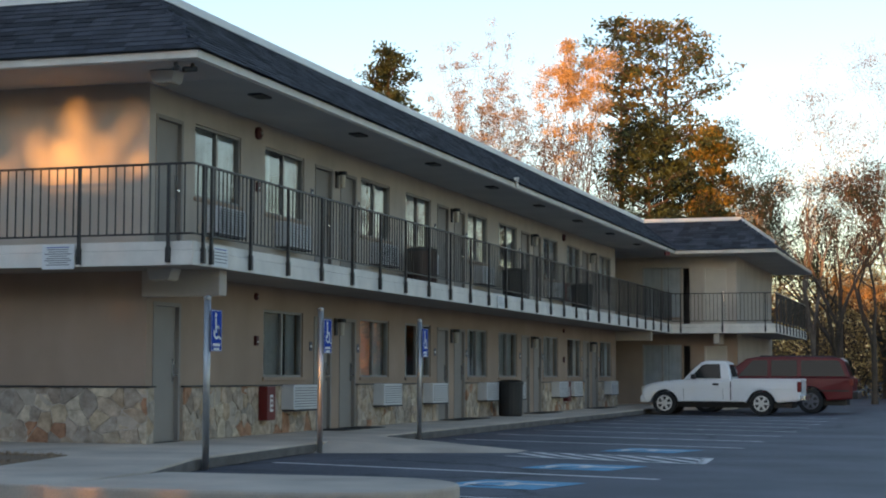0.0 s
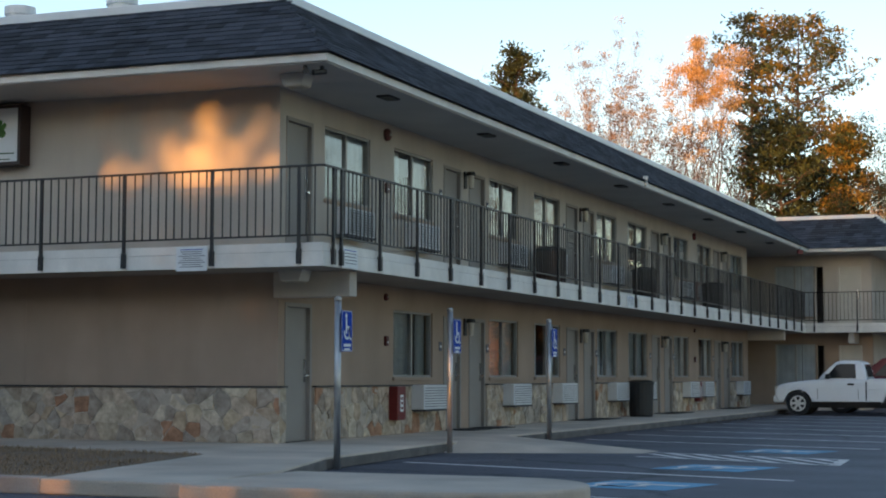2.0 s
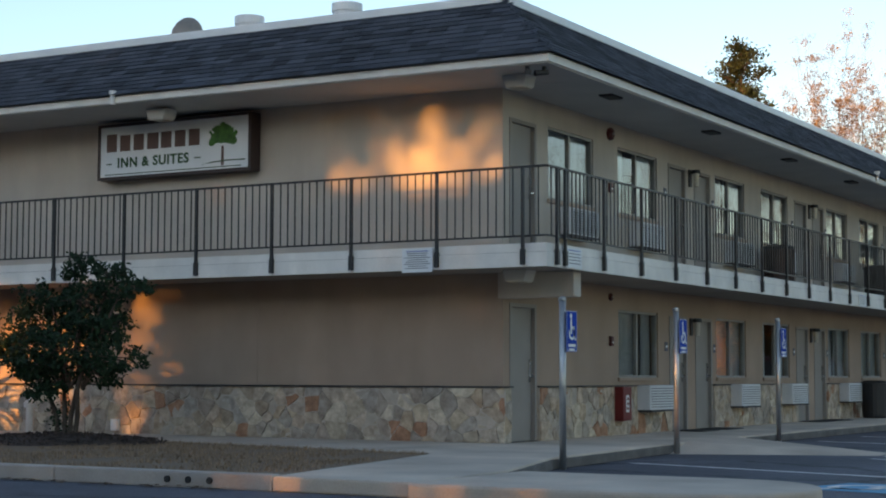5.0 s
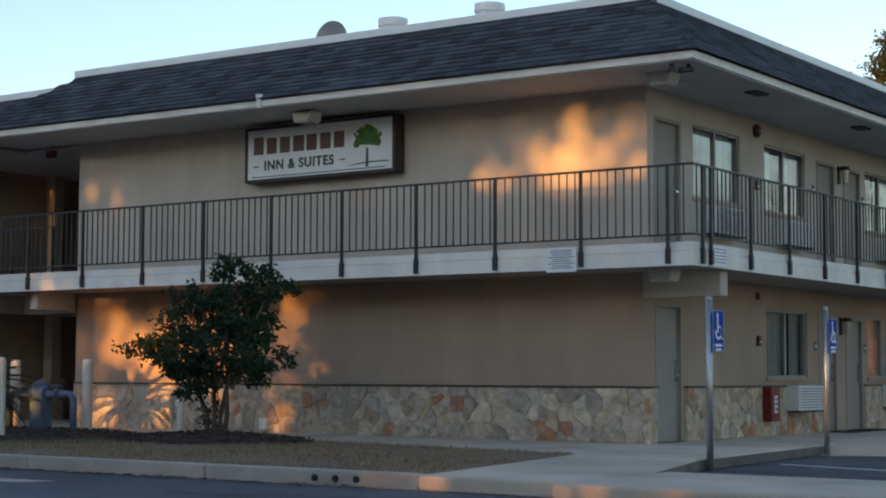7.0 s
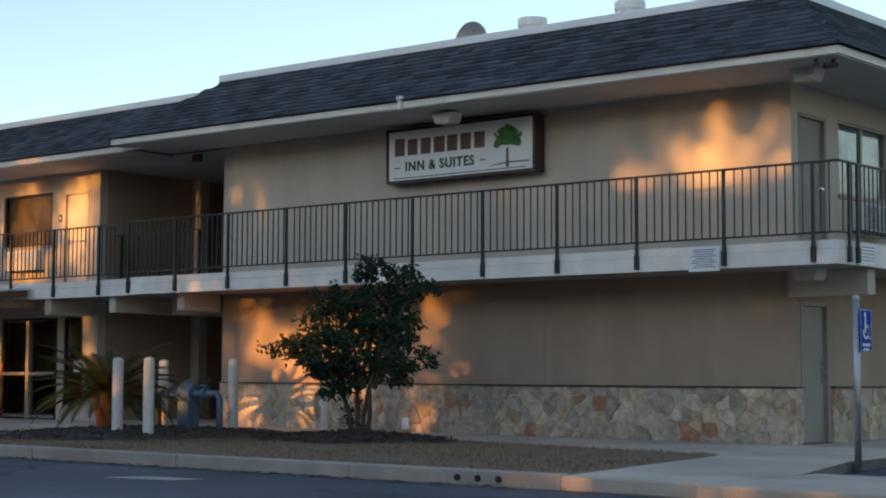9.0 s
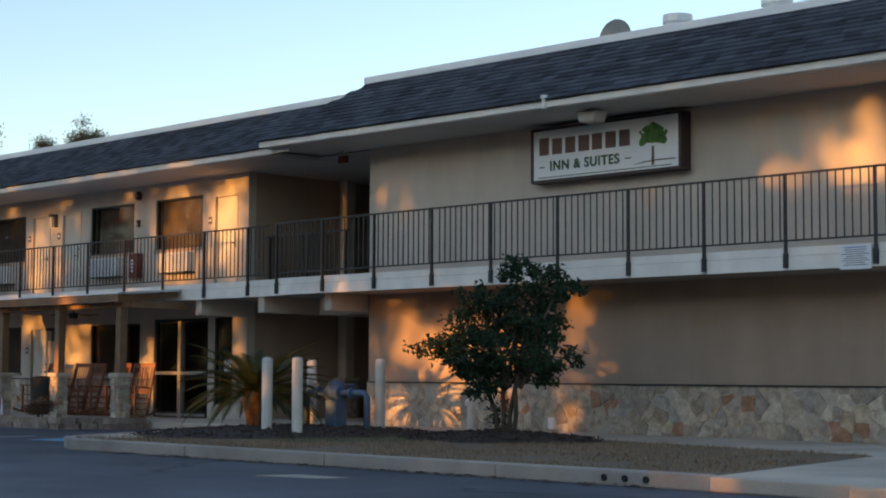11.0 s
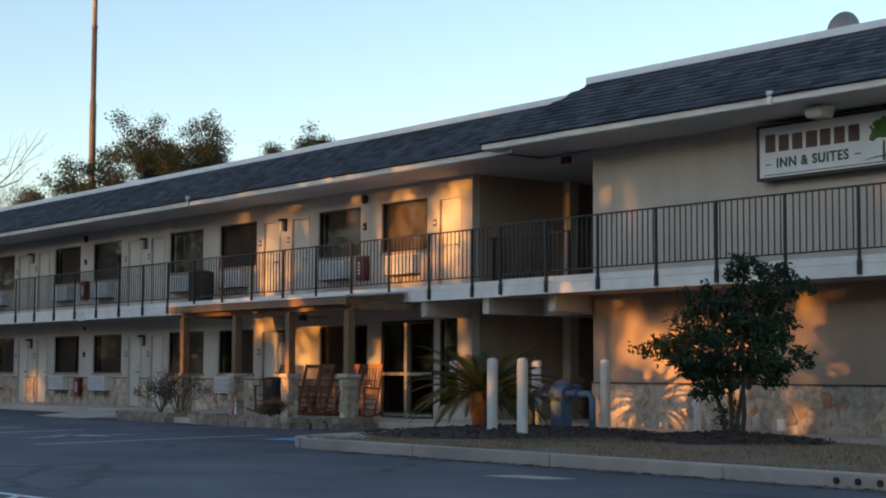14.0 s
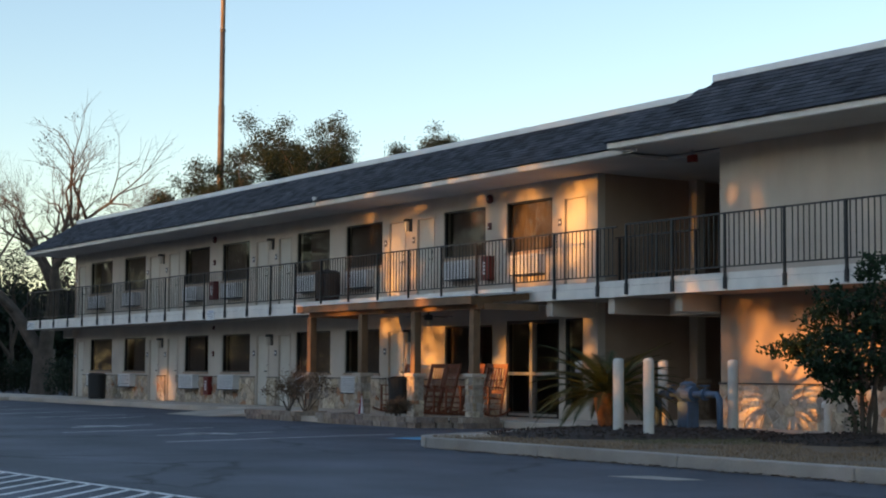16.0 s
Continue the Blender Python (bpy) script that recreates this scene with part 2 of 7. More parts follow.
CAR_GLASS = material("dark_car_glass", (0.014, 0.017, 0.019), 0.06, 0.1, 1.0, 30, 0.0, spec=0.2)
RUBBER = material("tyre_rubber", (0.016, 0.016, 0.017), 0.85, 0.15, 6.0, 60, 0.2)
ALLOY = material("alloy_wheel", (0.66, 0.64, 0.60), 0.5, 0.06, 4.0, 40, 0.0)
CHROME = material("dull_chrome", (0.6, 0.6, 0.6), 0.25, 0.05, 4.0, 40, 0.0, metal=0.9)
LENS_RED = material("red_lens", (0.17, 0.012, 0.012), 0.25, 0.1, 5.0, 40, 0.0)
LENS_AMBER = material("amber_lens", (0.55, 0.16, 0.03), 0.25, 0.1, 5.0, 40, 0.0)
LENS_CLEAR = material("clear_lens", (0.55, 0.50, 0.42), 0.2, 0.1, 5.0, 40, 0.0)


def leaf(name, base, islands=0.45, through=0.25):
    m = material(name, base, 0.65, 0.2, 1.0, 20, 0.0, islands=islands, spec=0.3)
    n, l = m.node_tree.nodes, m.node_tree.links
    tr, mix = n.new("ShaderNodeBsdfTranslucent"), n.new("ShaderNodeMixShader")
    mix.inputs[0].default_value = through
    hsv = next(x for x in n if x.bl_idname == "ShaderNodeHueSaturation")
    l.new(hsv.outputs[0], tr.inputs[0])
    l.new(n["Principled BSDF"].outputs[0], mix.inputs[1])
    l.new(tr.outputs[0], mix.inputs[2])
    l.new(mix.outputs[0], n["Material Output"].inputs["Surface"])
    return m


L_PINE = leaf("pine_needles", (0.060, 0.078, 0.030))
# pine needles with the gold of low sun put into the colour
L_GOLD = leaf("sunlit_gold_needles", (0.20, 0.145, 0.032))
L_ORANGE = leaf("orange_leaves", (0.56, 0.35, 0.13))
L_PINK = leaf("russet_leaves", (0.34, 0.26, 0.20))
L_BROWN = leaf("brown_leaves", (0.125, 0.082, 0.05))
L_DARK = leaf("evergreen_leaves", (0.016, 0.027, 0.013), through=0.08)
L_HOLLY = leaf("holly_leaves", (0.022, 0.045, 0.020))
L_PALM = leaf("palm_leaves", (0.036, 0.054, 0.022))
L_MOSS = leaf("grey_moss", (0.055, 0.047, 0.042))
L_SCREEN = leaf("dense_screen_leaves", (0.030, 0.036, 0.018), through=0.02)
L_OAK = leaf("oak_leaves", (0.030, 0.040, 0.016))


# ---- builders ----
class Geo:
    """Collects the vertices and faces of one mesh."""

    def __init__(self):
        self.v, self.f = [], []

    def add(self, verts, faces):
        k = len(self.v)
        self.v += [tuple(p) for p in verts]
        self.f += [tuple(i + k for i in f) for f in faces]
        return self

    def box(self, x0, x1, y0, y1, z0, z1):
        return self.add([(x, y, z) for z in (z0, z1) for y in (y0, y1) for x in (x0, x1)],
                        [(0, 2, 3, 1), (4, 5, 7, 6), (0, 1, 5, 4), (2, 6, 7, 3), (0, 4, 6, 2), (1, 3, 7, 5)])

    def beam(self, p, q, w, h=None, up=(0, 0, 1)):
        p, q, h = Vector(p), Vector(q), h or w
        d = (q - p).normalized()
        s = d.cross(Vector(up))
        s = s.normalized() if s.length > 1e-5 else Vector((1, 0, 0))
        u = s.cross(d)
        c = [s * a * w / 2 + u * b * h / 2 for a, b in ((-1, -1), (1, -1), (1, 1), (-1, 1))]
        return self.add([p + k for k in c] + [q + k for k in c], [(3, 2, 1, 0), (4, 5, 6, 7), (0, 1, 5, 4), (1, 2, 6, 5), (2, 3, 7, 6), (3, 0, 4, 7)])

    def tube(self, points, radii, seg=10, cap=True):
        pts = [Vector(p) for p in points]
        if not hasattr(radii, "__len__"):
            radii = [radii] * len(pts)
        rings, side = [], None
        for i, p in enumerate(pts):
            d = (pts[min(i + 1, len(pts) - 1)] - pts[max(i - 1, 0)]).normalized()
            side = d.orthogonal().normalized() if side is None else (side - d * side.dot(d)).normalized()
            other = d.cross(side)
            rings.append([p + (side * math.cos(a) + other * math.sin(a)) * radii[i] for a in (2 * math.pi * k / seg for k in range(seg))])
        faces = [(i * seg + k, i * seg + (k + 1) % seg, (i + 1) * seg + (k + 1) % seg, (i + 1) * seg + k) for i in range(len(pts) - 1) for k in range(seg)]
        if cap:
            faces += [tuple(reversed(range(seg))), tuple(range((len(pts) - 1) * seg, len(pts) * seg))]
        return self.add([p for r in rings for p in r], faces)

    def prism(self, poly, z0, z1, axis="z"):
        """A polygon drawn out along an axis; for y the polygon lies in x, z; for x in y, z."""
        n = len(poly)
        put = {"z": lambda a, b, c: (a, b, c), "y": lambda a, b, c: (a, c, b), "x": lambda a, b, c: (c, a, b)}[axis]
        return self.add([put(a, b, z0) for a, b in poly] + [put(a, b, z1) for a, b in poly],
                        [tuple(reversed(range(n))), tuple(range(n, 2 * n))] + [(i, (i + 1) % n, n + (i + 1) % n, n + i) for i in range(n)])

    def mesh(self, name, mat, smooth=False):
        me = bpy.data.meshes.new(name)
        me.from_pydata(self.v, [], self.f)
        me.materials.append(mat)
        bm = bmesh.new()
        bm.from_mesh(me)
        if 1 < len(bm.faces) < 4000:
            bmesh.ops.recalc_face_normals(bm, faces=bm.faces)
        bm.to_mesh(me)
        bm.free()
        if smooth:
            me.shade_smooth()
        return me


def part(name, geo, mat, parent=None, label="", smooth=False, bevel=0.0):
    ob = new(name, geo.mesh(name, mat, smooth))
    if parent is not None:
        ob.parent = parent
    if bevel:
        b = ob.modifiers.new("worn edge", "BEVEL")
        b.width, b.segments, b.limit_method = bevel, 2, "ANGLE"
    return tagged(ob, label) if label else ob


def thing(name, label, category, at=None, group="", kind=""):
    ob = tagged(new(name), label, category, group, kind)
    ob.empty_display_size = 0.2
    if at is not None:
        ob.matrix_basis = at
    return ob


def setting(name, geo, mat, label, category, bevel=0.0):
    return tagged(part(name, geo, mat, bevel=bevel), label, category, kind="structure")


def arc(cx, cy, r, a0, a1, n):
    return [(cx + r * math.cos(radians(a0 + (a1 - a0) * i / n)), cy + r * math.sin(radians(a0 + (a1 - a0) * i / n))) for i in range(n + 1)]


def pierced(u0, u1, z0, z1, holes):
    """The boxes of a wall round its openings, in (u, z)."""
    us = sorted({u0, u1, *(h[0] for h in holes), *(h[1] for h in holes)})
    out = []
    for a, b in zip(us, us[1:]):
        cuts = sorted((h[2], h[3]) for h in holes if h[0] <= a and h[1] >= b)
        z = z0
        for c, d in cuts:
            if c > z:
                out.append((a, b, z, c))
            z = max(z, d)
        if z < z1:
            out.append((a, b, z, z1))
    return out


EAST = lambda y, z=0.0, off=0.0: pose(off, y, z, 0, 0, 90)     # a thing on the east front
SOUTH = lambda x, z=0.0, off=0.0: pose(x, -off, z)             # on the south front
WEST_Y = 0.2
LEFT = lambda x, z=0.0, off=0.0: pose(x, WEST_Y - off, z)      # on the west wing's front
FLOOR2, SLAB, TOP = 2.75, 2.47, 5.20

# ---- ground ----
g = Geo()
g.add([(-1500, -1500, -0.15), (1500, -1500, -0.15), (1500, 1500, -0.15), (-1500, 1500, -0.15)], [(0, 1, 2, 3)])
setting("ground", g, ASPHALT, "dark worn asphalt of the parking lot and ground", "ground")
walk_poly = [(0.0, 0.0), (0.0, 32.5), (-3.0, 32.5), (-3.0, 36.9), (3.4, 36.9), (3.4, 35.2), (1.9, 34.0), (1.92, 4.2), (2.08, 0.6), (2.42, -3.3), (3.2, -5.9), (3.4, -8.1), (1.75, -8.05), (0.68, -3.1), (-5.0, -1.9), (-11.5, -1.7), (-13.0, -1.9), (-16.4, -1.9), (-16.4, 0.2), (-16.0, 0.2), (-16.0, 9.0), (-12.0, 9.0), (-12.0, 0.0)]
setting("pavement", Geo().prism(walk_poly, -0.15, 0.0), CONCRETE, "grey concrete walk along the motel fronts", "pavement", 0.02)
lawn_poly = [(0.62, -3.14), (1.68, -7.92), (-9.7, -7.85), (-10.3, -7.5), (-10.9, -6.4), (-11.6, -4.4), (-12.0, -2.3), (-11.4, -1.76), (-5.0, -1.95)]
lawn = setting("lawn", Geo().prism(lawn_poly, -0.14, -0.005), GRASS, "patchy dry lawn bed between walk and kerb", "lawn")
setting("lawn_end_pad", Geo().prism([(-12.0, -2.2), (-11.62, -4.35), (-10.92, -6.35), (-10.35, -7.4), (-9.75, -7.7), (-9.6, -6.9), (-10.3, -5.6), (-10.9, -3.9), (-11.2, -2.2)], -0.14, 0.004), CONCRETE, "pale concrete pad at the end of the lawn bed", "pavement")
kerb = Geo()
edge = [(1.75, -7.98), (-9.7, -7.92), (-10.4, -7.55), (-11.0, -6.4), (-11.72, -4.4), (-12.1, -2.3)]
for (ax, ay), (bx, by) in zip(edge, edge[1:]):
    steps = max(1, round(math.dist((ax, ay), (bx, by)) / 3.0))
    for i in range(steps):
        p = (ax + (bx - ax) * i / steps, ay + (by - ay) * i / steps)
        q = (ax + (bx - ax) * (i + 0.994) / steps, ay + (by - ay) * (i + 0.994) / steps)
        kerb.beam((*p, -0.07), (*q, -0.07), 0.15, 0.17)
kerb_ob = setting("kerb", kerb, KERB, "weathered concrete kerb with joints round the lawn", "kerb", 0.02)
for i in range(3):
    hole = Geo().tube([(0.55 + 0.27 * i - 0.1, -8.045, -0.07), (0.55 + 0.27 * i - 0.1, -8.07, -0.07)], 0.035, 12)
    part("drain_hole", hole, PLASTIC_BLACK, kerb_ob)
# thin dark strips that paint the shade on the walk's kerb face
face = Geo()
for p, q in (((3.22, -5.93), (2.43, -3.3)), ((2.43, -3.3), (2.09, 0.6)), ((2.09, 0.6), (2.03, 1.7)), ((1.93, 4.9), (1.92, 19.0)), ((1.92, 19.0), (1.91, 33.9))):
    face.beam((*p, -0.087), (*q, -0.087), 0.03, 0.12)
setting("kerb_face", face, KERB_DARK, "kerb face along the walk, with shade put into its colour", "kerb", 0.008)
isle = [(3.4, -5.95), *arc(5.75, -7.1, 1.12, 88, -88, 14), (3.4, -8.25)]
setting("traffic_island", Geo().prism(isle, -0.15, 0.0), CONCRETE, "pale concrete island with a rounded kerb end", "kerb", 0.03)
ramp = Geo().add([(1.9, 2.0, 0.0), (1.9, 4.4, 0.0), (4.7, 3.1, -0.145), (4.7, 2.5, -0.145), (1.9, 1.2, -0.15), (1.9, 5.2, -0.15), (4.8, 3.2, -0.15), (4.8, 2.4, -0.15)],
                 [(0, 3, 2, 1), (0, 4, 7, 3), (1, 2, 6, 5), (2, 3, 7, 6), (4, 5, 6, 7), (0, 1, 5, 4)])
setting("kerb_ramp", ramp, CONCRETE, "concrete wheelchair ramp from lot to walk", "ramp")
setting("west_pavement", Geo().box(-48.6, -16.4, -1.75, 0.2, -0.15, 0.0).box(-60, -48.6, -2.6, 1.0, -0.15, -0.02), CONCRETE, "concrete walk before the west wing", "pavement", 0.02)
setting("west_ramp", Geo().add([(-29.3, -1.75, 0.0), (-26.1, -1.75, 0.0), (-26.3, -3.9, -0.145), (-29.1, -3.9, -0.145), (-29.3, -1.75, -0.15), (-26.1, -1.75, -0.15)],
                               [(0, 3, 2, 1), (0, 4, 3), (1, 2, 5), (0, 1, 5, 4), (3, 4, 5, 2)]), CONCRETE, "pale concrete ramp on the lot", "ramp")

paint = Geo()


def stripe(g, p, q, w=0.12, z=-0.146):
    d = Vector((q[0] - p[0], q[1] - p[1], 0)).normalized()
    s = Vector((-d.y, d.x, 0)) * w / 2
    a, b = Vector((*p, z)), Vector((*q, z))
    g.add([a - s, b - s, b + s, a + s], [(0, 1, 2, 3)])


stripe(paint, (2.6, -1.33), (7.97, -3.14), 0.12)
stripe(paint, (6.2, -6.15), (9.5, -7.2), 0.09)
for k in range(8):
    stripe(paint, (2.45, 7.06 + 2.7 * k), (7.8, 5.13 + 2.7 * k), 0.12)
# hatched strip between two accessible bays
stripe(paint, (4.9, 2.64), (7.8, 1.67), 0.09)
stripe(paint, (4.95, 1.42), (7.9, 0.15), 0.09)
stripe(paint, (7.78, 1.72), (7.9, 0.12), 0.14)
for k in range(7):
    u = (k - 0.6) / 6.4
    w, cut, lead = u + 0.36, min(1.0, (1 - u) / 0.36), max(0.0, -u / 0.36)
    p, q = Vector((4.9 + 2.9 * u, 2.64 - 0.97 * u)), Vector((4.95 + 2.95 * w, 1.42 - 1.27 * w))
    stripe(paint, p.lerp(q, lead), p.lerp(q, cut), 0.12)
for p, q in (((-13.1, -10.7), (-14.6, -5.6)), ((-15.6, -9.8), (-16.3, -7.2)), ((-17.5, -10.8), (-18.9, -7.2)), ((-19.9, -9.8), (-21.0, -7.6)), ((-25.3, -7.8), (-26.4, -5.6)), ((-26.9, -8.2), (-28.5, -5.2)), ((-30.2, -8.0), (-31.9, -5.0)), ((-33.4, -8.0), (-35.2, -5.0)), ((-36.8, -8.0), (-38.6, -5.0))):
    stripe(paint, p, q, 0.08)
stripe(paint, (-9.5, -15.53), (0.5, -14.87), 0.1)
for k in range(20):
    x = -8.85 + 0.44 * k
    stripe(paint, (x, -15.53 + 0.066 * (x + 9.5)), (x + 1.45, -16.74 + 0.066 * (x + 9.5)), 0.08)
setting("road_marking", paint, LINE, "worn white parking lines on the asphalt", "road marking")
blue = Geo()
for x, y, r in ((6.65, -4.5, -13), (6.65, -1.05, -13), (6.6, 3.75, -13), (-12.6, -6.0, 10)):
    m = pose(x, y, -0.145, 0, 0, r)
    blue.add([m @ Vector(c) for c in ((-0.6, -0.6, 0), (0.6, -0.6, 0), (0.6, 0.6, 0), (-0.6, 0.6, 0))], [(0, 1, 2, 3)])
setting("blue_marking", blue, BLUE_PAINT, "faded blue squares painted in the accessible bays", "road marking")
sym = Geo()
for x, y, r in ((6.65, -4.5, -13), (6.65, -1.05, -13), (6.6, 3.75, -13), (-20.3, -8.9, 20), (-15.9, -8.6, 20)):
    m = pose(x, y, -0.141, 0, 0, r - 90)
    ring = arc(0.02, -0.12, 0.36, -200, 60, 14)
    inner = arc(0.02, -0.12, 0.24, -200, 60, 14)
    k = len(sym.v)
    sym.add([m @ Vector((a, b, 0)) for a, b in ring + inner], [(i, i + 1, 15 + i + 1, 15 + i) for i in range(14)])
    for x0, x1, y0, y1 in ((-0.16, -0.02, -0.1, 0.5), (-0.02, 0.26, 0.0, 0.12), (0.24, 0.38, -0.36, 0.0), (0.38, 0.5, -0.38, -0.26)):
        sym.add([m @ Vector((a, b, 0)) for a, b in ((x0, y0), (x1, y0), (x1, y1), (x0, y1))], [(0, 1, 2, 3)])
setting("bay_symbol", sym, LINE, "white accessible bay symbols on the blue squares", "road marking")
setting("asphalt_patch", Geo().prism([(-3.1, -9.75), (-2.25, -9.6), (-2.1, -9.25), (-2.9, -9.3)], -0.149, -0.144), KERB, "pale utility cover in the asphalt", "utility cover")

# ---- walls ----
E_WIN_LOW = [(4.1, 5.8), (8.65, 10.3), (11.3, 13.0), (15.75, 17.4), (18.4, 20.15), (22.9, 24.6), (25.7, 27.4), (30.05, 31.85)]
E_WIN_UP = [(1.48, 3.14), *E_WIN_LOW]
E_DOORS = [(0.2, 1.06)] + [(a + 7.13 * k, a + 0.84 + 7.13 * k) for k in range(4) for a in (6.3, 7.55)]
W_WIN_UP = [(-45.6, -43.5), (-42.4, -40.5), (-37.3, -35.4), (-34.5, -32.6), (-29.6, -27.7), (-26.8, -24.9), (-22.0, -20.2), (-19.35, -17.6)]
W_WIN_LOW = [(-45.5, -43.4), (-42.3, -40.4), (-37.2, -35.4), (-34.4, -32.5), (-29.6, -27.6), (-26.8, -25.0), (-21.9, -19.9)]
W_DOORS_UP = [(-46.9, -46.1), (-40.2, -39.3), (-38.6, -37.7), (-32.2, -31.35), (-30.75, -29.9), (-24.6, -23.75), (-23.25, -22.4), (-17.2, -16.35)]
W_DOORS_LOW = [(-46.9, -46.1), (-40.1, -39.25), (-38.6, -37.7), (-32.1, -31.25), (-30.7, -29.9), (-24.6, -23.75)]
LOBBY = [(-19.35, -17.35), (-17.15, -16.5)]
WIN_Z, DOOR_Z = (0.95, 2.08), (0.0, 2.05)


def holes(pairs, z, base=0.0):
    return [(a, b, z[0] + base, z[1] + base) for a, b in pairs]


def wall(name, plane, holes_, u0, u1, z0, z1, mat, label, along="x", t=0.2):
    g = Geo()
    for a, b, c, d in pierced(u0, u1, z0, z1, holes_):
        if along == "x":
            g.box(a, b, plane, plane + t, c, d)
        else:
            g.box(plane - t, plane, a, b, c, d)
    return setting(name, g, mat, label, "wall")


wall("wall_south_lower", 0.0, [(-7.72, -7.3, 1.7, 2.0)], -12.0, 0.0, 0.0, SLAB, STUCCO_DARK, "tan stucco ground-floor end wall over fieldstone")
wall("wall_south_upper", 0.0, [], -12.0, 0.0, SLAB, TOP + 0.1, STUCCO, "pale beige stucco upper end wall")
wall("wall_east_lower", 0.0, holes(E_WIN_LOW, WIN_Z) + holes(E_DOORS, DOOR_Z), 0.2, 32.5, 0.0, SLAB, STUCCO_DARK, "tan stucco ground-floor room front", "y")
wall("wall_east_upper", 0.0, holes(E_WIN_UP, WIN_Z, FLOOR2) + holes(E_DOORS, DOOR_Z, FLOOR2), 0.2, 32.5, SLAB, TOP + 0.1, STUCCO, "beige stucco upper room front", "y")
wall("wall_west_lower", WEST_Y, holes(W_WIN_LOW, WIN_Z) + holes(W_DOORS_LOW, DOOR_Z) + [(-19.35, -17.35, 0.0, 2.15), (-17.15, -16.5, 0.3, 2.15)], -47.0, -16.0, 0.0, SLAB, STUCCO, "beige stucco ground-floor front of the west wing")
wall("wall_west_upper", WEST_Y, holes(W_WIN_UP, WIN_Z, FLOOR2) + holes(W_DOORS_UP, DOOR_Z, FLOOR2), -47.0, -16.0, SLAB, TOP + 0.1, STUCCO, "pale beige stucco upper front of the west wing")
# breezeway and recess walls take the darker stucco as painted shade
setting("wall_west_end", Geo().box(-16.2, -16.0, WEST_Y + 0.2, 9.0, 0.0, TOP + 0.1), STUCCO_DARK, "stucco end wall at the breezeway, darkened in colour for shade", "wall")
setting("wall_breezeway", Geo().box(-12.2, -12.0, 0.2, 9.0, 0.0, TOP + 0.1), STUCCO_DARK, "stucco wall of the breezeway, darkened in colour for shade", "wall")
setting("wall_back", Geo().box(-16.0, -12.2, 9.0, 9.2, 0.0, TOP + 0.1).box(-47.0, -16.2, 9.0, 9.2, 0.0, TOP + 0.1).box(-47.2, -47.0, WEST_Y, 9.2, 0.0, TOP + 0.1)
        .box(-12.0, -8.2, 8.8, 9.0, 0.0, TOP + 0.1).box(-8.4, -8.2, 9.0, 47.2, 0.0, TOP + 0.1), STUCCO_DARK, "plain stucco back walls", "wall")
setting("wall_east_end", Geo().box(-8.2, -0.2, 32.3, 32.5, 0.0, TOP + 0.1), STUCCO_DARK, "stucco wall at the stair recess, darkened in colour for shade", "wall")
FAR_WIN, FAR_DOOR = [(0.05, 1.45)], [(1.5, 1.75), (2.25, 3.05)]
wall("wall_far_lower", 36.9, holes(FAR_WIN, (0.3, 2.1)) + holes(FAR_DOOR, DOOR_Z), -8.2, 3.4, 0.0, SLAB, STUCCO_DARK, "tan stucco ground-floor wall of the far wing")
wall("wall_far_upper", 36.9, holes(FAR_WIN, (0.3, 2.1), FLOOR2) + holes(FAR_DOOR, DOOR_Z, FLOOR2), -8.2, 3.4, SLAB, TOP + 0.1, STUCCO, "beige stucco upper wall of the far wing")
setting("wall_far_east", Geo().box(3.2, 3.4, 37.1, 47.2, 0.0, TOP + 0.1).box(-8.2, 3.4, 47.2, 47.4, 0.0, TOP + 0.1), STUCCO, "beige stucco side wall of the far wing", "wall")
joints = Geo()
for x in (-4.42, -8.35):
    joints.box(x - 0.012, x + 0.012, -0.006, 0.0, 0.83, SLAB)
setting("wall_joint", joints, STUCCO_DARK, "narrow stucco joint beads in the end wall", "trim")
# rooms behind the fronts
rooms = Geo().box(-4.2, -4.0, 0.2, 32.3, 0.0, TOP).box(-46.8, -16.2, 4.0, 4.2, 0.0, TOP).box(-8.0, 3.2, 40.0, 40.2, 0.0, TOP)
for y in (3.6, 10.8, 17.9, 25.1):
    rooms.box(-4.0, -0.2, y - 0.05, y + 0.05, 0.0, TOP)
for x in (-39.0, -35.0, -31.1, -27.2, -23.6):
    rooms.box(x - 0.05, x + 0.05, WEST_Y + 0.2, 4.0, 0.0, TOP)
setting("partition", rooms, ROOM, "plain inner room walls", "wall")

# ---- walkway slabs, beams, soffits ----
XS, YS, YW = 1.34, -1.24, -1.05
slab = Geo().box(-13.28, XS - 0.03, YS + 0.03, 0.0, SLAB, FLOOR2).box(0.0, XS - 0.03, 0.0, 35.6, SLAB, FLOOR2).box(-8.2, 4.85, 35.65, 36.9, SLAB, FLOOR2).box(3.4, 4.85, 36.9, 46.5, SLAB, FLOOR2)
slab.box(-48.8, -13.3, YW + 0.03, WEST_Y, SLAB, FLOOR2).box(-16.0, -12.0, WEST_Y, 9.0, SLAB, FLOOR2).box(-8.2, 0.0, 32.5, 36.9, SLAB, FLOOR2).box(-8.2, -0.2, 0.2, 32.3, SLAB, FLOOR2).box(-46.8, -16.2, 0.4, 9.0, SLAB, FLOOR2)
setting("walkway_slab", slab, SLAB_PAINT, "concrete upper walkway slab round the building", "walkway")
runs = [Geo() for _ in range(7)]
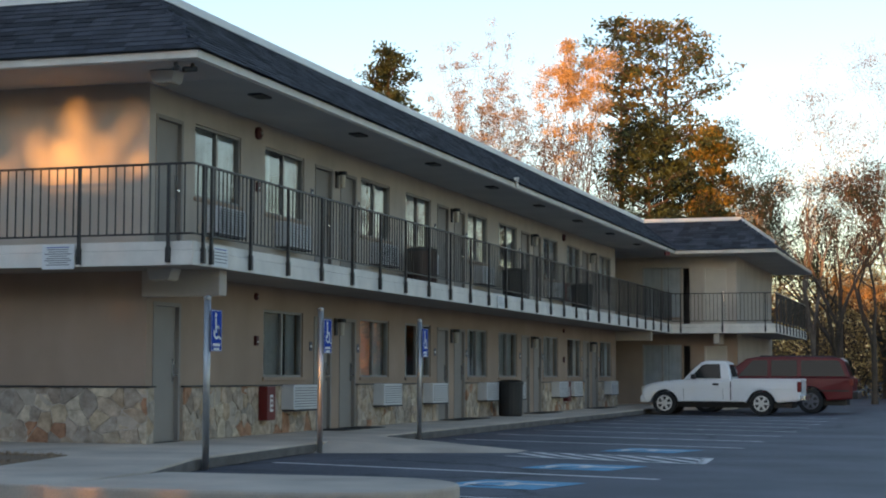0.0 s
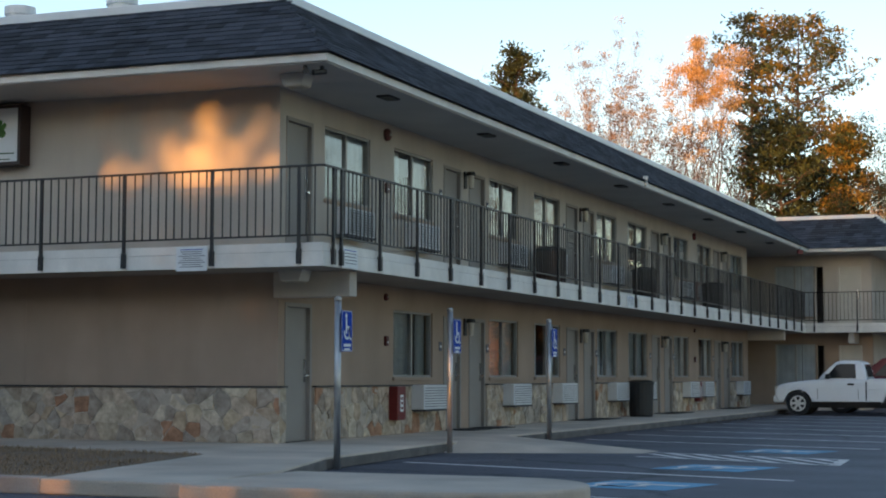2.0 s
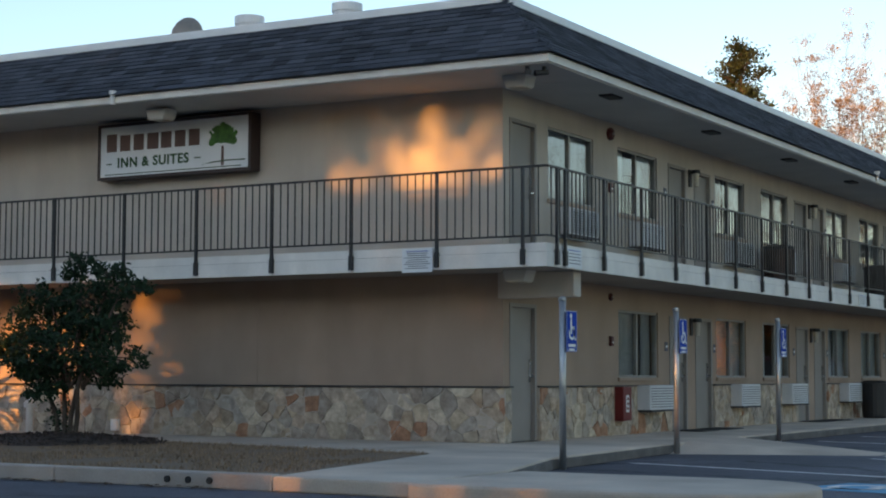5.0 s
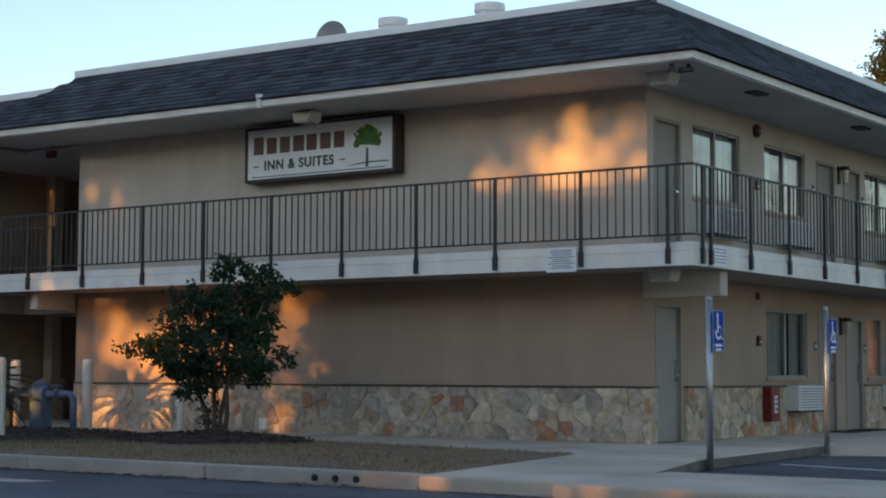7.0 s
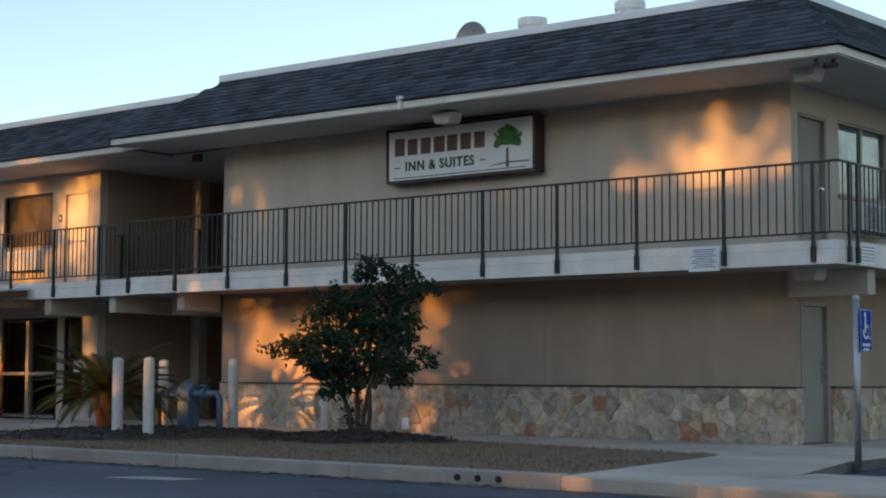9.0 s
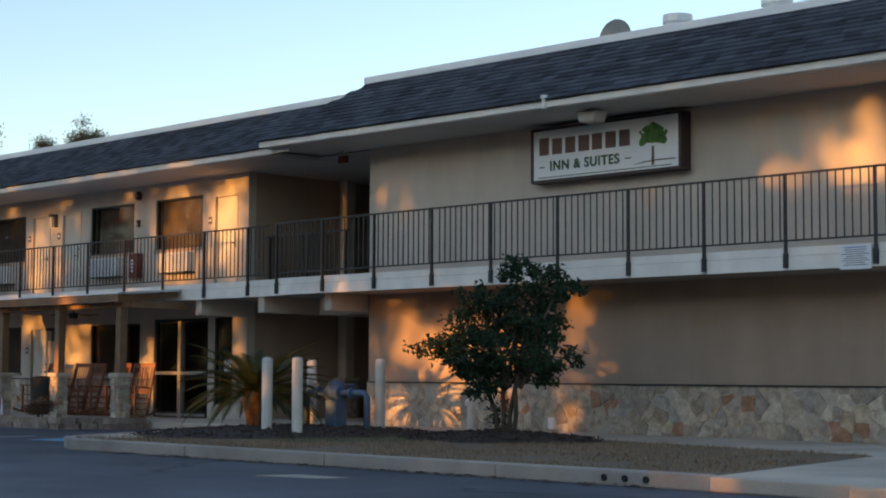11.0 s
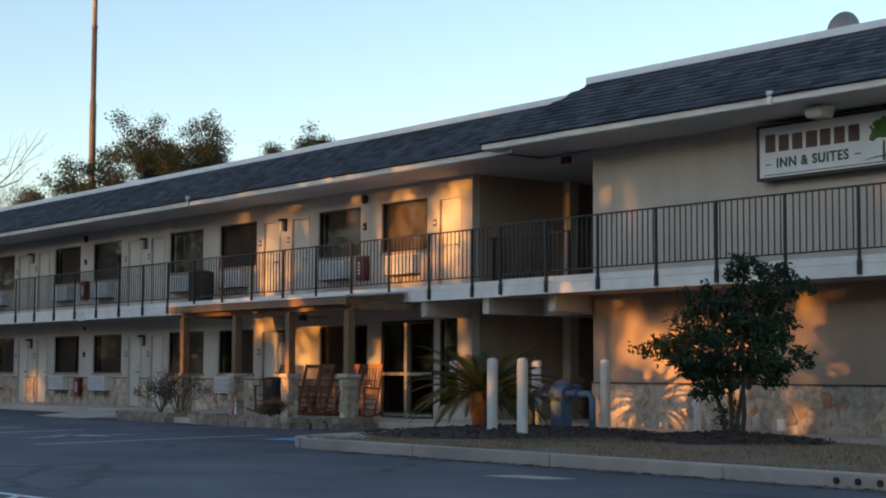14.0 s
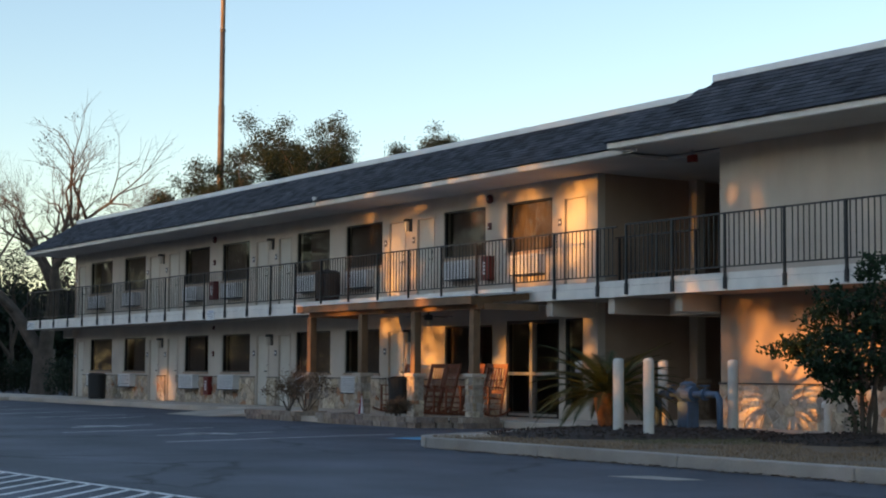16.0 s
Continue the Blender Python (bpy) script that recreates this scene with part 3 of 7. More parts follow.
for lo, hi, o in ((SLAB - 0.01, 2.66, 0.03), (2.665, 2.785, 0.012)):
    runs[0].box(-13.3, XS - 0.03 + o, YS + 0.03 - o, YS + 0.03, lo, hi)
    runs[1].box(XS - 0.03, XS - 0.03 + o, YS + 0.03, 35.65 - o, lo, hi)
    runs[2].box(XS - 0.03 + o, 4.85 + o, 35.65 - o, 35.65, lo, hi)
    runs[3].box(4.85, 4.85 + o, 35.65, 46.5, lo, hi)
    runs[4].box(-48.8 - o, -13.31, YW + 0.03 - o, YW + 0.03, lo, hi)
    runs[5].box(-48.8 - o, -48.8, YW + 0.03, WEST_Y + 6, lo, hi)
    runs[6].box(-13.3 - o, -13.3, YS + 0.03, YW - 0.01, lo, hi)
for run in runs:
    setting("slab_fascia", run, WHITE, "white painted boards along the walkway edge", "trim", 0.006)
beams = Geo().box(-0.05, 1.18, -0.07, 0.17, 2.1, SLAB)
beams.box(-0.2, 1.18, 32.55, 32.8, 2.15, SLAB).box(2.75, 2.95, 35.75, 36.9, 2.1, SLAB)
for x in (-12.1, -14.1, -16.15):
    beams.box(x - 0.1, x + 0.1, YW + 0.1, WEST_Y + 2, 2.15, SLAB)
beams.box(-13.4, -12.0, -0.05, 0.15, 2.12, SLAB)
for x in (-46.9,):
    beams.box(x - 0.9, x + 0.1, -0.0, 0.2, 2.15, SLAB)
setting("slab_beam", beams, STUCCO, "painted concrete beams under the walkway", "beam", 0.012)

XE, YE, YWE = 1.50, -1.50, -1.22
LIFT = 0.085                                   # rise of the south eave at its west end


def tilted(x0, x1, y0, y1, z0, z1):
    """A board along x whose west end stands higher by LIFT."""
    g = Geo().box(x0, x1, y0, y1, z0, z1)
    g.v = [(x, y, z + LIFT * (XE - x) / (XE + 13.54)) for x, y, z in g.v]
    return g


setting("soffit", tilted(-13.5, XE - 0.04, YE + 0.04, 0.0, TOP, TOP + 0.05), SOFFIT, "painted soffit boards under the eaves", "soffit")
for box in ((0.0, XE - 0.04, 0.0, 36.9), (XE - 0.04, 4.92, 35.5, 36.9), (3.4, 4.92, 36.9, 48.4), (-48.6, -13.55, YWE + 0.04, WEST_Y), (-16.0, -12.0, WEST_Y, 9.0), (-8.2, 0.0, 32.5, 36.9), (-13.5, -12.0, 0.0, WEST_Y)):
    setting("soffit", Geo().box(*box, TOP, TOP + 0.06), SOFFIT, "painted soffit boards under the eaves", "soffit")
eave = Geo()
FA, FB = TOP + 0.015, TOP + 0.13
eave.add(*(lambda q: (q.v, q.f))(tilted(-13.54, XE, YE, YE + 0.04, FA, FB)))
eave.box(XE - 0.04, XE, YE + 0.04, 35.46, FA, FB).box(XE - 0.04, 4.96, 35.46, 35.5, FA, FB).box(4.92, 4.96, 35.5, 48.4, FA, FB)
eave.box(-48.64, -13.0, YWE, YWE + 0.04, FA, FB).box(-48.64, -48.6, YWE + 0.04, 10.0, FA, FB).box(-13.54, -13.5, YE + 0.04, YWE - 0.02, FA + LIFT, FB + LIFT)
setting("eave_fascia", eave, WHITE, "white painted eave boards", "trim", 0.006)

# ---- mansard roofs ----
IN, RISE = 1.45, 1.15
RZ0, RZ1 = FB + 0.0, FB + RISE


def slope(g, a, b, inner_a, inner_b, top=0.0, la=0.0, lb=0.0):
    g.add([(*a, RZ0 + la), (*b, RZ0 + lb), (*inner_b, RZ1 + top + lb), (*inner_a, RZ1 + top + la)], [(0, 1, 2, 3)])


roof = Geo()
slope(roof, (-13.6, YE - 0.06), (XE + 0.06, YE - 0.06), (-11.9, YE + IN), (XE - IN, YE + IN), la=LIFT)
slope(roof, (XE + 0.06, YE - 0.06), (XE + 0.06, 35.4), (XE - IN, YE + IN), (XE - IN, 35.46 + IN))
slope(roof, (XE + 0.06, 35.4), (5.02, 35.4), (XE - IN, 35.46 + IN), (4.96 - IN, 35.46 + IN))
slope(roof, (5.02, 35.4), (5.02, 48.5), (4.96 - IN, 35.46 + IN), (4.96 - IN, 47.0))
slope(roof, (-48.7, YWE - 0.06), (-12.0, YWE - 0.06), (-47.1, YWE + IN), (-12.0, YWE + IN), -0.1)
slope(roof, (-48.7, 10.0), (-48.7, YWE - 0.06), (-47.1, 10.0), (-47.1, YWE + IN), -0.1)
slope(roof, (-13.6, 3.0), (-13.6, YE - 0.06), (-11.9, 3.0), (-11.9, YE + IN), la=LIFT, lb=LIFT)
mansard = setting("mansard_roof", roof, SHINGLE, "dark slate asphalt-shingle mansard roof", "roof")
flat = Geo().box(-12.0, XE - IN, YE + IN, 9.2, RZ1 - 0.25, RZ1 - 0.05).box(-8.4, XE - IN, 9.2, 47.4, RZ1 - 0.25, RZ1 - 0.05).box(XE - IN, 4.96 - IN, 35.46 + IN, 47.4, RZ1 - 0.25, RZ1 - 0.05).box(-47.1, -12.0, YWE + IN, 9.2, RZ1 - 0.36, RZ1 - 0.16)
setting("roof_deck", flat, ROOF_FLAT, "grey flat roof membrane", "roof")
capr = Geo()
for a, b in (((-12.05, YE + IN), (XE - IN, YE + IN)), ((XE - IN, YE + IN), (XE - IN, 35.46 + IN)), ((XE - IN, 35.46 + IN), (4.96 - IN, 35.46 + IN)), ((4.96 - IN, 35.46 + IN), (4.96 - IN, 47.2)), ((-47.1, YWE + IN), (-12.1, YWE + IN)), ((-47.1, YWE + IN), (-47.1, 9.5)), ((-12.0, YE + IN), (-12.0, 4.0))):
    z = RZ1 - 0.07 if a[0] == -47.1 else RZ1 + 0.03
    up_a, up_b = (LIFT if p[0] in (-12.05, -12.0) else 0.0 for p in (a, b))
    capr.beam((*a, z + up_a), (*b, z + up_b), 0.16, 0.13)
setting("roof_edge", capr, METAL_WHITE, "white metal coping along the roof edge", "trim", 0.01)


# ---- windows, doors and what hangs on the fronts ----
def window(name, w, h, two, curtain, cover, frame_mat, label, pane=None):
    t = thing(name, label, "window", kind="structure")
    f = Geo()
    for x0, x1, z0, z1 in ((0, 0.04, 0, h), (w - 0.04, w, 0, h), (0.04, w - 0.04, 0, 0.04), (0.04, w - 0.04, h - 0.04, h)):
        f.box(x0, x1, 0.03, 0.11, z0, z1)
    if two:
        f.box(w / 2 - 0.03, w / 2 + 0.03, 0.035, 0.105, 0.04, h - 0.04)
    part("window_frame", f, frame_mat, t)
    part("window_sill", Geo().box(-0.04, w + 0.04, -0.035, 0.03, -0.06, 0.0), STUCCO_DARK, t, bevel=0.006)
    cuts = (0.04, w / 2 - 0.03, w / 2 + 0.03, w - 0.04) if two else (0.04, w - 0.04)
    for a, b in zip(cuts[::2], cuts[1::2]):
        p = part("pane", Geo().add([(a, 0.07, 0.04), (b, 0.07, 0.04), (b, 0.07, h - 0.04), (a, 0.07, h - 0.04)], [(0, 1, 2, 3)]), pane or GLASS, t)
        p.visible_shadow = False
    for a, b in cover:
        c, n = Geo(), max(4, int((b - a) * w / 0.055))
        xs = [a * w + (b - a) * w * i / n for i in range(n + 1)]
        ys = [0.16 + (0.018 if i % 2 else -0.018) + 0.01 * math.sin(i * 1.7) for i in range(n + 1)]
        c.add([(x, y, 0.0) for x, y in zip(xs, ys)] + [(x, y, h) for x, y in zip(xs, ys)], [(i, i + 1, n + 2 + i, n + 1 + i) for i in range(n)])
        part("curtain", c, curtain, t, smooth=True)
    return t


def door(name, w, h, mat, label, frame_mat=None):
    t = thing(name, label, "door", kind="structure")
    f = Geo().box(0, 0.06, -0.015, 0.14, 0, h).box(w - 0.06, w, -0.015, 0.14, 0, h).box(0.06, w - 0.06, -0.015, 0.14, h - 0.06, h)
    part("door_frame", f, frame_mat or mat, t, bevel=0.004)
    part("door_leaf", Geo().box(0.062, w - 0.062, 0.05, 0.095, 0.012, h - 0.062), mat, t, bevel=0.003)
    k = Geo().tube([(w - 0.13, 0.05, 0.98), (w - 0.13, -0.02, 0.98)], 0.022, 10).beam((w - 0.14, -0.02, 0.98), (w - 0.25, -0.02, 0.98), 0.02).box(w - 0.16, w - 0.10, 0.04, 0.05, 0.88, 1.22)
    part("door_handle", k, CHROME, t, "metal lever handle")
    part("lock", Geo().tube([(w - 0.13, 0.05, 1.16), (w - 0.13, 0.02, 1.16)], 0.028, 12), CHROME, t)
    part("threshold", Geo().box(0.0, w, -0.03, 0.14, 0.0, 0.012), ALU, t)
    return t


w_cache = {}


def place(kind, m, *key):
    """The first of a kind is built, the others are copied from it."""
    if (kind, key) not in w_cache:
        ob = kind(*key)
        ob.matrix_basis = m
        w_cache[kind, key] = ob
        return ob
    return copy_thing(w_cache[kind, key], m)


def east_window(w, pattern):
    return window("window", w, 1.13, True, CURTAIN, pattern, ALU_GREY, "two-pane sliding window with pale drawn curtains")


def west_window(w, pattern):
    return window("window", w, 1.13, False, CURTAIN_DARK, pattern, ALU, "dark single-pane window with brown curtains", GLASS_TINTED)


PATTERNS = (((0.02, 0.55), (0.72, 0.98)), ((0.02, 0.98),), ((0.02, 0.34), (0.6, 0.98)), ((0.02, 0.42), (0.5, 0.98)))
for i, (a, b) in enumerate(E_WIN_LOW):
    place(east_window, EAST(a, WIN_Z[0]), round(b - a, 2), PATTERNS[i % 4])
for i, (a, b) in enumerate(E_WIN_UP):
    place(east_window, EAST(a, WIN_Z[0] + FLOOR2), round(b - a, 2), PATTERNS[(i + 1) % 4])
WPAT = (((0.02, 0.98),), ((0.3, 0.98),), ((0.02, 0.7),), ((0.12, 0.98),))
for i, (a, b) in enumerate(W_WIN_LOW):
    place(west_window, LEFT(a, WIN_Z[0]), round(b - a, 2), WPAT[i % 4])
for i, (a, b) in enumerate(W_WIN_UP):
    place(west_window, LEFT(a, WIN_Z[0] + FLOOR2), round(b - a, 2), WPAT[(i * 3 + 1) % 4] if i < 7 else WPAT[0])


def taupe_door(w):
    return door("door", w, 2.05, TAUPE, "taupe painted metal room door, shut")


def cream_door(w):
    return door("door", w, 2.05, CREAM, "cream painted room door, shut", STUCCO)


for a, b in E_DOORS:
    for z in (0.0, FLOOR2):
        place(taupe_door, EAST(a, z), round(b - a, 2))
for a, b in W_DOORS_LOW:
    place(cream_door, LEFT(a), round(b - a, 2))
for a, b in W_DOORS_UP:
    place(cream_door, LEFT(a, FLOOR2), round(b - a, 2))
for z in (0.0, FLOOR2):
    window("window", 1.4, 1.8, True, CURTAIN, ((0.02, 0.64), (0.66, 0.98)), ALU_LIGHT, "tall window with pale curtains in the far wing", GLASS_PLAIN).matrix_basis = pose(0.05, 36.9, 0.3 + z)
    door("door", 0.8, 2.05, CREAM, "cream painted door in the far wing, shut").matrix_basis = pose(2.25, 36.9, z)

# lobby front
lob = thing("lobby_door", "aluminium-framed double glass lobby doors, shut", "door", LEFT(-19.35), kind="structure")
lf = Geo().box(0, 0.08, 0.02, 0.12, 0, 2.15).box(1.92, 2.0, 0.02, 0.12, 0, 2.15).box(0.08, 1.92, 0.02, 0.12, 2.07, 2.15).box(0.08, 1.92, 0.02, 0.12, 0, 0.12)
part("door_frame", lf, ALU, lob)
part("mullion", Geo().box(0.92, 1.02, -0.01, 0.12, 0.0, 2.1), ALU_LIGHT, lob, "pale metal meeting stiles")
part("push_bar", Geo().box(0.1, 0.92, -0.03, 0.03, 0.93, 1.0).box(1.02, 1.9, -0.03, 0.03, 0.93, 1.0).box(0.1, 1.9, 0.0, 0.05, 0.03, 0.09), ALU_LIGHT, lob, "pale metal push bars")
for a, b in ((0.08, 0.92), (1.02, 1.92)):
    part("pane", Geo().add([(a, 0.07, 0.12), (b, 0.07, 0.12), (b, 0.07, 2.07), (a, 0.07, 2.07)], [(0, 1, 2, 3)]), GLASS_TINTED, lob).visible_shadow = False
sidelight = thing("lobby_window", "narrow lobby window with dark frame", "window", LEFT(-17.15), kind="structure")
part("window_frame", Geo().box(0, 0.05, 0.03, 0.1, 0.3, 2.15).box(0.6, 0.65, 0.03, 0.1, 0.3, 2.15).box(0.05, 0.6, 0.03, 0.1, 0.3, 0.35).box(0.05, 0.6, 0.03, 0.1, 2.1, 2.15), ALU, sidelight)
part("pane", Geo().add([(0.05, 0.07, 0.35), (0.6, 0.07, 0.35), (0.6, 0.07, 2.1), (0.05, 0.07, 2.1)], [(0, 1, 2, 3)]), GLASS_TINTED, sidelight).visible_shadow = False
part("notice", Geo().box(0.3, 0.55, 0.06, 0.066, 1.0, 1.25), SIGN_WHITE, sidelight, "white paper notice")


def ac_unit(style):
    t = thing("air_conditioner", "white through-wall air conditioner with louvred front" if style else "white through-wall air conditioner under the window", "air conditioner", group="room air conditioners")
    part("body", Geo().box(0, 1.06, -0.24, 0.0, 0, 0.42), AC_WHITE, t, bevel=0.012)
    if style:
        part("recess", Geo().box(0.05, 1.01, -0.246, -0.241, 0.03, 0.39), AC_DARK, t, "dark louvre recess")
        for i in range(9):
            part("louvre", Geo().box(0.05, 1.01, -0.262, -0.248, 0.045 + 0.039 * i, 0.058 + 0.039 * i), AC_WHITE, t)
        for i in range(5):
            part("louvre_rib", Geo().box(0.06 + 0.235 * i, 0.075 + 0.235 * i, -0.266, -0.263, 0.035, 0.385), AC_WHITE, t)
    else:
        for i in range(8):
            part("groove", Geo().box(0.04, 1.02, -0.244, -0.241, 0.045 + 0.045 * i, 0.056 + 0.045 * i), AC_DARK, t)
    part("base_pan", Geo().box(0.02, 1.04, -0.26, 0.0, -0.03, 0.0), AC_DARK, t, "dark base pan")
    return t


for y, s in ((4.75, 0), (9.25, 0), (12.3, 0), (16.4, 0), (18.9, 0), (23.6, 0), (25.4, 0), (30.5, 0)):
    place(ac_unit, EAST(y, 0.40, 0.045), s)
for y, s in ((1.75, 1), (4.5, 0), (9.1, 1), (11.8, 0), (16.2, 0), (19.0, 0), (23.4, 0), (25.9, 0)):
    place(ac_unit, EAST(y, FLOOR2 + 0.42), s)
for x in (-45.1, -42.1, -37.0, -34.1, -29.1, -26.5):
    place(ac_unit, LEFT(x, 0.44, 0.045), 0)
for x in (-45.2, -42.0, -36.9, -34.1, -29.2, -26.4, -21.6, -18.9):
    place(ac_unit, LEFT(x, FLOOR2 + 0.42), 0)


def wall_lamp():
    t = thing("wall_lamp", "black wall lamp with a clear jar between room doors, unlit", "wall lamp", group="wall lamps between room doors")
    part("back_plate", Geo().box(-0.06, 0.06, -0.03, 0.0, -0.14, 0.18), LAMP_BLACK, t, bevel=0.005)
    part("hood", Geo().tube([(0, -0.13, 0.10), (0, -0.13, 0.17)], [0.09, 0.075], 12), LAMP_BLACK, t)
    part("jar", Geo().tube([(0, -0.13, -0.14), (0, -0.13, 0.10)], [0.045, 0.06], 12), LENS_CLEAR, t, "pale glass jar")
    part("arm", Geo().box(-0.02, 0.02, -0.13, -0.03, 0.1, 0.14), LAMP_BLACK, t)
    return t


for k in range(4):
    for z in (0.0, FLOOR2):
        place(wall_lamp, EAST(7.34 + 7.13 * k, z + 1.86))
for x in (-38.95, -31.05, -23.5):
    for z in (0.0, FLOOR2):
        place(wall_lamp, LEFT(x, z + 1.86))


def alarm_bell():
    t = thing("alarm_bell", "red round fire alarm bell high on the wall", "alarm bell", group="fire alarm bells")
    part("gong", Geo().tube([(0, 0.0, 0), (0, -0.05, 0), (0, -0.08, 0)], [0.105, 0.105, 0.065], 20), DARK_RED, t, smooth=False)
    part("stud", Geo().tube([(0, -0.08, 0), (0, -0.095, 0)], 0.025, 8), GALV, t)
    return t


for m in (EAST(3.76, 5.0), EAST(25.2, 4.98), LEFT(-35.0, 5.0), LEFT(-20.0, 4.98), EAST(3.76, 2.28) @ Matrix.Scale(0.6, 4), EAST(25.2, 2.28) @ Matrix.Scale(0.6, 4), LEFT(-35.0, 2.3) @ Matrix.Scale(0.6, 4)):
    place(alarm_bell, m)


def call_point():
    t = thing("call_point", "small dark red alarm box on the wall", "call point", group="alarm call points")
    part("box", Geo().box(-0.05, 0.05, -0.05, 0.0, -0.08, 0.08), DARK_RED, t, bevel=0.006)
    part("lever", Geo().box(-0.02, 0.02, -0.058, -0.05, -0.03, -0.01), SIGN_WHITE, t)
    return t


for m in (EAST(3.76, 4.1), EAST(3.76, 1.55), EAST(25.2, 1.45), LEFT(-20.0, 4.35), LEFT(-35.0, 4.3), LEFT(-35.0, 1.5)):
    place(call_point, m)


def plate():
    t = thing("room_plate", "small room number plate beside a door", "sign", group="room number plates")
    part("panel", Geo().box(-0.06, 0.06, -0.012, 0.0, -0.08, 0.08), INK, t)
    part("bar", Geo().box(-0.035, 0.035, -0.016, -0.0125, -0.02, 0.02), SIGN_WHITE, t)
    return t


for a, b in W_DOORS_UP:
    place(plate, LEFT(a - 0.12, FLOOR2 + 1.5))
for a, b in W_DOORS_LOW:
    place(plate, LEFT(a - 0.12, 1.5))
for k in range(4):
    for z in (0.0, FLOOR2):
        place(plate, EAST(6.15 + 7.13 * k, z + 1.5))
        place(plate, EAST(8.52 + 7.13 * k, z + 1.5))


def extinguisher():
    t = thing("extinguisher_cabinet", "red fire extinguisher cabinet with a small window", "fire extinguisher", group="fire extinguisher cabinets")
    part("box", Geo().box(-0.17, 0.17, -0.16, 0.0, 0, 0.56), RED, t, bevel=0.012)
    part("glazing", Geo().box(-0.06, 0.06, -0.166, -0.161, 0.14, 0.42), SIGN_WHITE, t, "pale window with marks")
    for i in range(3):
        part("mark", Geo().box(-0.035, 0.035, -0.171, -0.167, 0.18 + 0.08 * i, 0.22 + 0.08 * i), RED, t)
    return t


for m in (EAST(3.98, 0.24, 0.05), EAST(25.1, 0.26, 0.05), EAST(25.1, 3.1), LEFT(-35.1, 0.25, 0.05), LEFT(-34.9, 3.15), LEFT(-20.0, 3.1)):
    place(extinguisher, m)


def doormat():
    t = thing("doormat", "black rubber doormat on the concrete walk", "doormat", group="doormats")
    part("mat", Geo().box(0, 0.85, -0.62, -0.06, 0.0, 0.014), PLASTIC_BLACK, t, bevel=0.004)
    part("border", Geo().box(0.04, 0.81, -0.58, -0.1, 0.0145, 0.018), RUBBER, t)
    return t


for a, b in E_DOORS[1:]:
    place(doormat, EAST(a))


def bin_round(kind):
    dark = kind == 0
    t = thing("litter_bin", "black plastic litter bin with a domed lid on the walk" if dark else "brown ribbed litter bin on the upper walkway", "litter bin", group="litter bins")
    part("barrel", Geo().tube([(0, 0, 0), (0, 0, 0.06), (0, 0, 0.78)], [0.27, 0.29, 0.31], 20), PLASTIC_BLACK if dark else BROWN_BIN, t, smooth=False)
    part("lid", Geo().tube([(0, 0, 0.78), (0, 0, 0.83), (0, 0, 0.88)], [0.33, 0.33, 0.22], 20), PLASTIC_BLACK, t)
    for i in range(0 if dark else 20):
        a = 2 * math.pi * i / 20
        part("slat", Geo().beam((0.305 * math.cos(a), 0.305 * math.sin(a), 0.06), (0.325 * math.cos(a), 0.325 * math.sin(a), 0.77), 0.05, 0.02), BROWN_BIN, t)
    return t


for kind, m in ((0, pose(0.50, 17.7, 0)), (0, pose(-42.8, -0.55, 0)), (1, pose(0.45, 11.0, FLOOR2)), (0, pose(0.5, 18.1, FLOOR2)), (1, pose(-26.7, -0.4, FLOOR2)), (0, pose(0.6, 25.0, FLOOR2))):
    place(bin_round, m, kind)


# ---- railings ----
def railing(name, label, m, length, posts, step=0.13, ends=True):
    t = thing(name, label, "railing", m, kind="structure")
    part("top_rail", Geo().box(0, length, -0.022, 0.022, 1.07, 1.10), BLACK, t, bevel=0.004)
    part("bottom_rail", Geo().box(0, length, -0.012, 0.012, 0.12, 0.145), BLACK, t)
    pm = Geo().box(-0.02, 0.02, -0.045, -0.005, -0.25, 1.07).mesh("post", BLACK)
    foot = Geo().box(-0.03, 0.03, -0.055, 0.005, -0.26, -0.05).mesh("post_foot", BLACK)
    sm = Geo().box(-0.008, 0.008, -0.008, 0.008, 0.145, 1.07).mesh("baluster", BLACK)
    for x in posts:
        p = new("post", pm)
        p.parent, p.location = t, (x, 0, 0)
        q = new("post_foot", foot)
        q.parent = p
    n = int(length / step)
    for i in range(1, n):
        x = length * i / n
        if min(abs(x - p) for p in posts) > 0.045:
            b = new("baluster", sm)
            b.parent, b.location = t, (x, 0, 0)
    return t


railing("railing", "black iron railing along the south walkway", pose(-13.28, YS, FLOOR2), 14.62, [13.28 + x for x in (0.98, -0.38, -1.82, -3.24, -4.67, -6.12, -7.6, -9.01, -10.49, -11.91)] + [0.03])
railing("railing", "black iron railing along the east walkway", pose(XS, YS, FLOOR2, 0, 0, 90), 36.9, [0.26, 0.51] + [1.80 + 1.367 * k for k in range(26)])
railing("railing", "black iron railing of the far wing", pose(XS, 35.64, FLOOR2), 3.53, [0.3, 1.74, 3.2])
railing("railing", "black iron railing along the far wing's side", pose(4.87, 35.64, FLOOR2, 0, 0, 90), 10.8, [0.1 + 1.1 * k for k in range(10)])
railing("railing", "black iron railing along the west wing's walkway", pose(-48.8, YW, FLOOR2), 35.0, [0.1 + 1.43 * k for k in range(25)])
railing("railing", "black iron railing across the breezeway", pose(-13.3, 0.6, FLOOR2, 0, 0, 180), 2.6, [0.1, 1.3, 2.5])
railing("railing", "black iron railing at the west wing's end", pose(-48.8, 5.0, FLOOR2, 0, 0, -90), 6.0, [0.1 + 1.45 * k for k in range(5)])

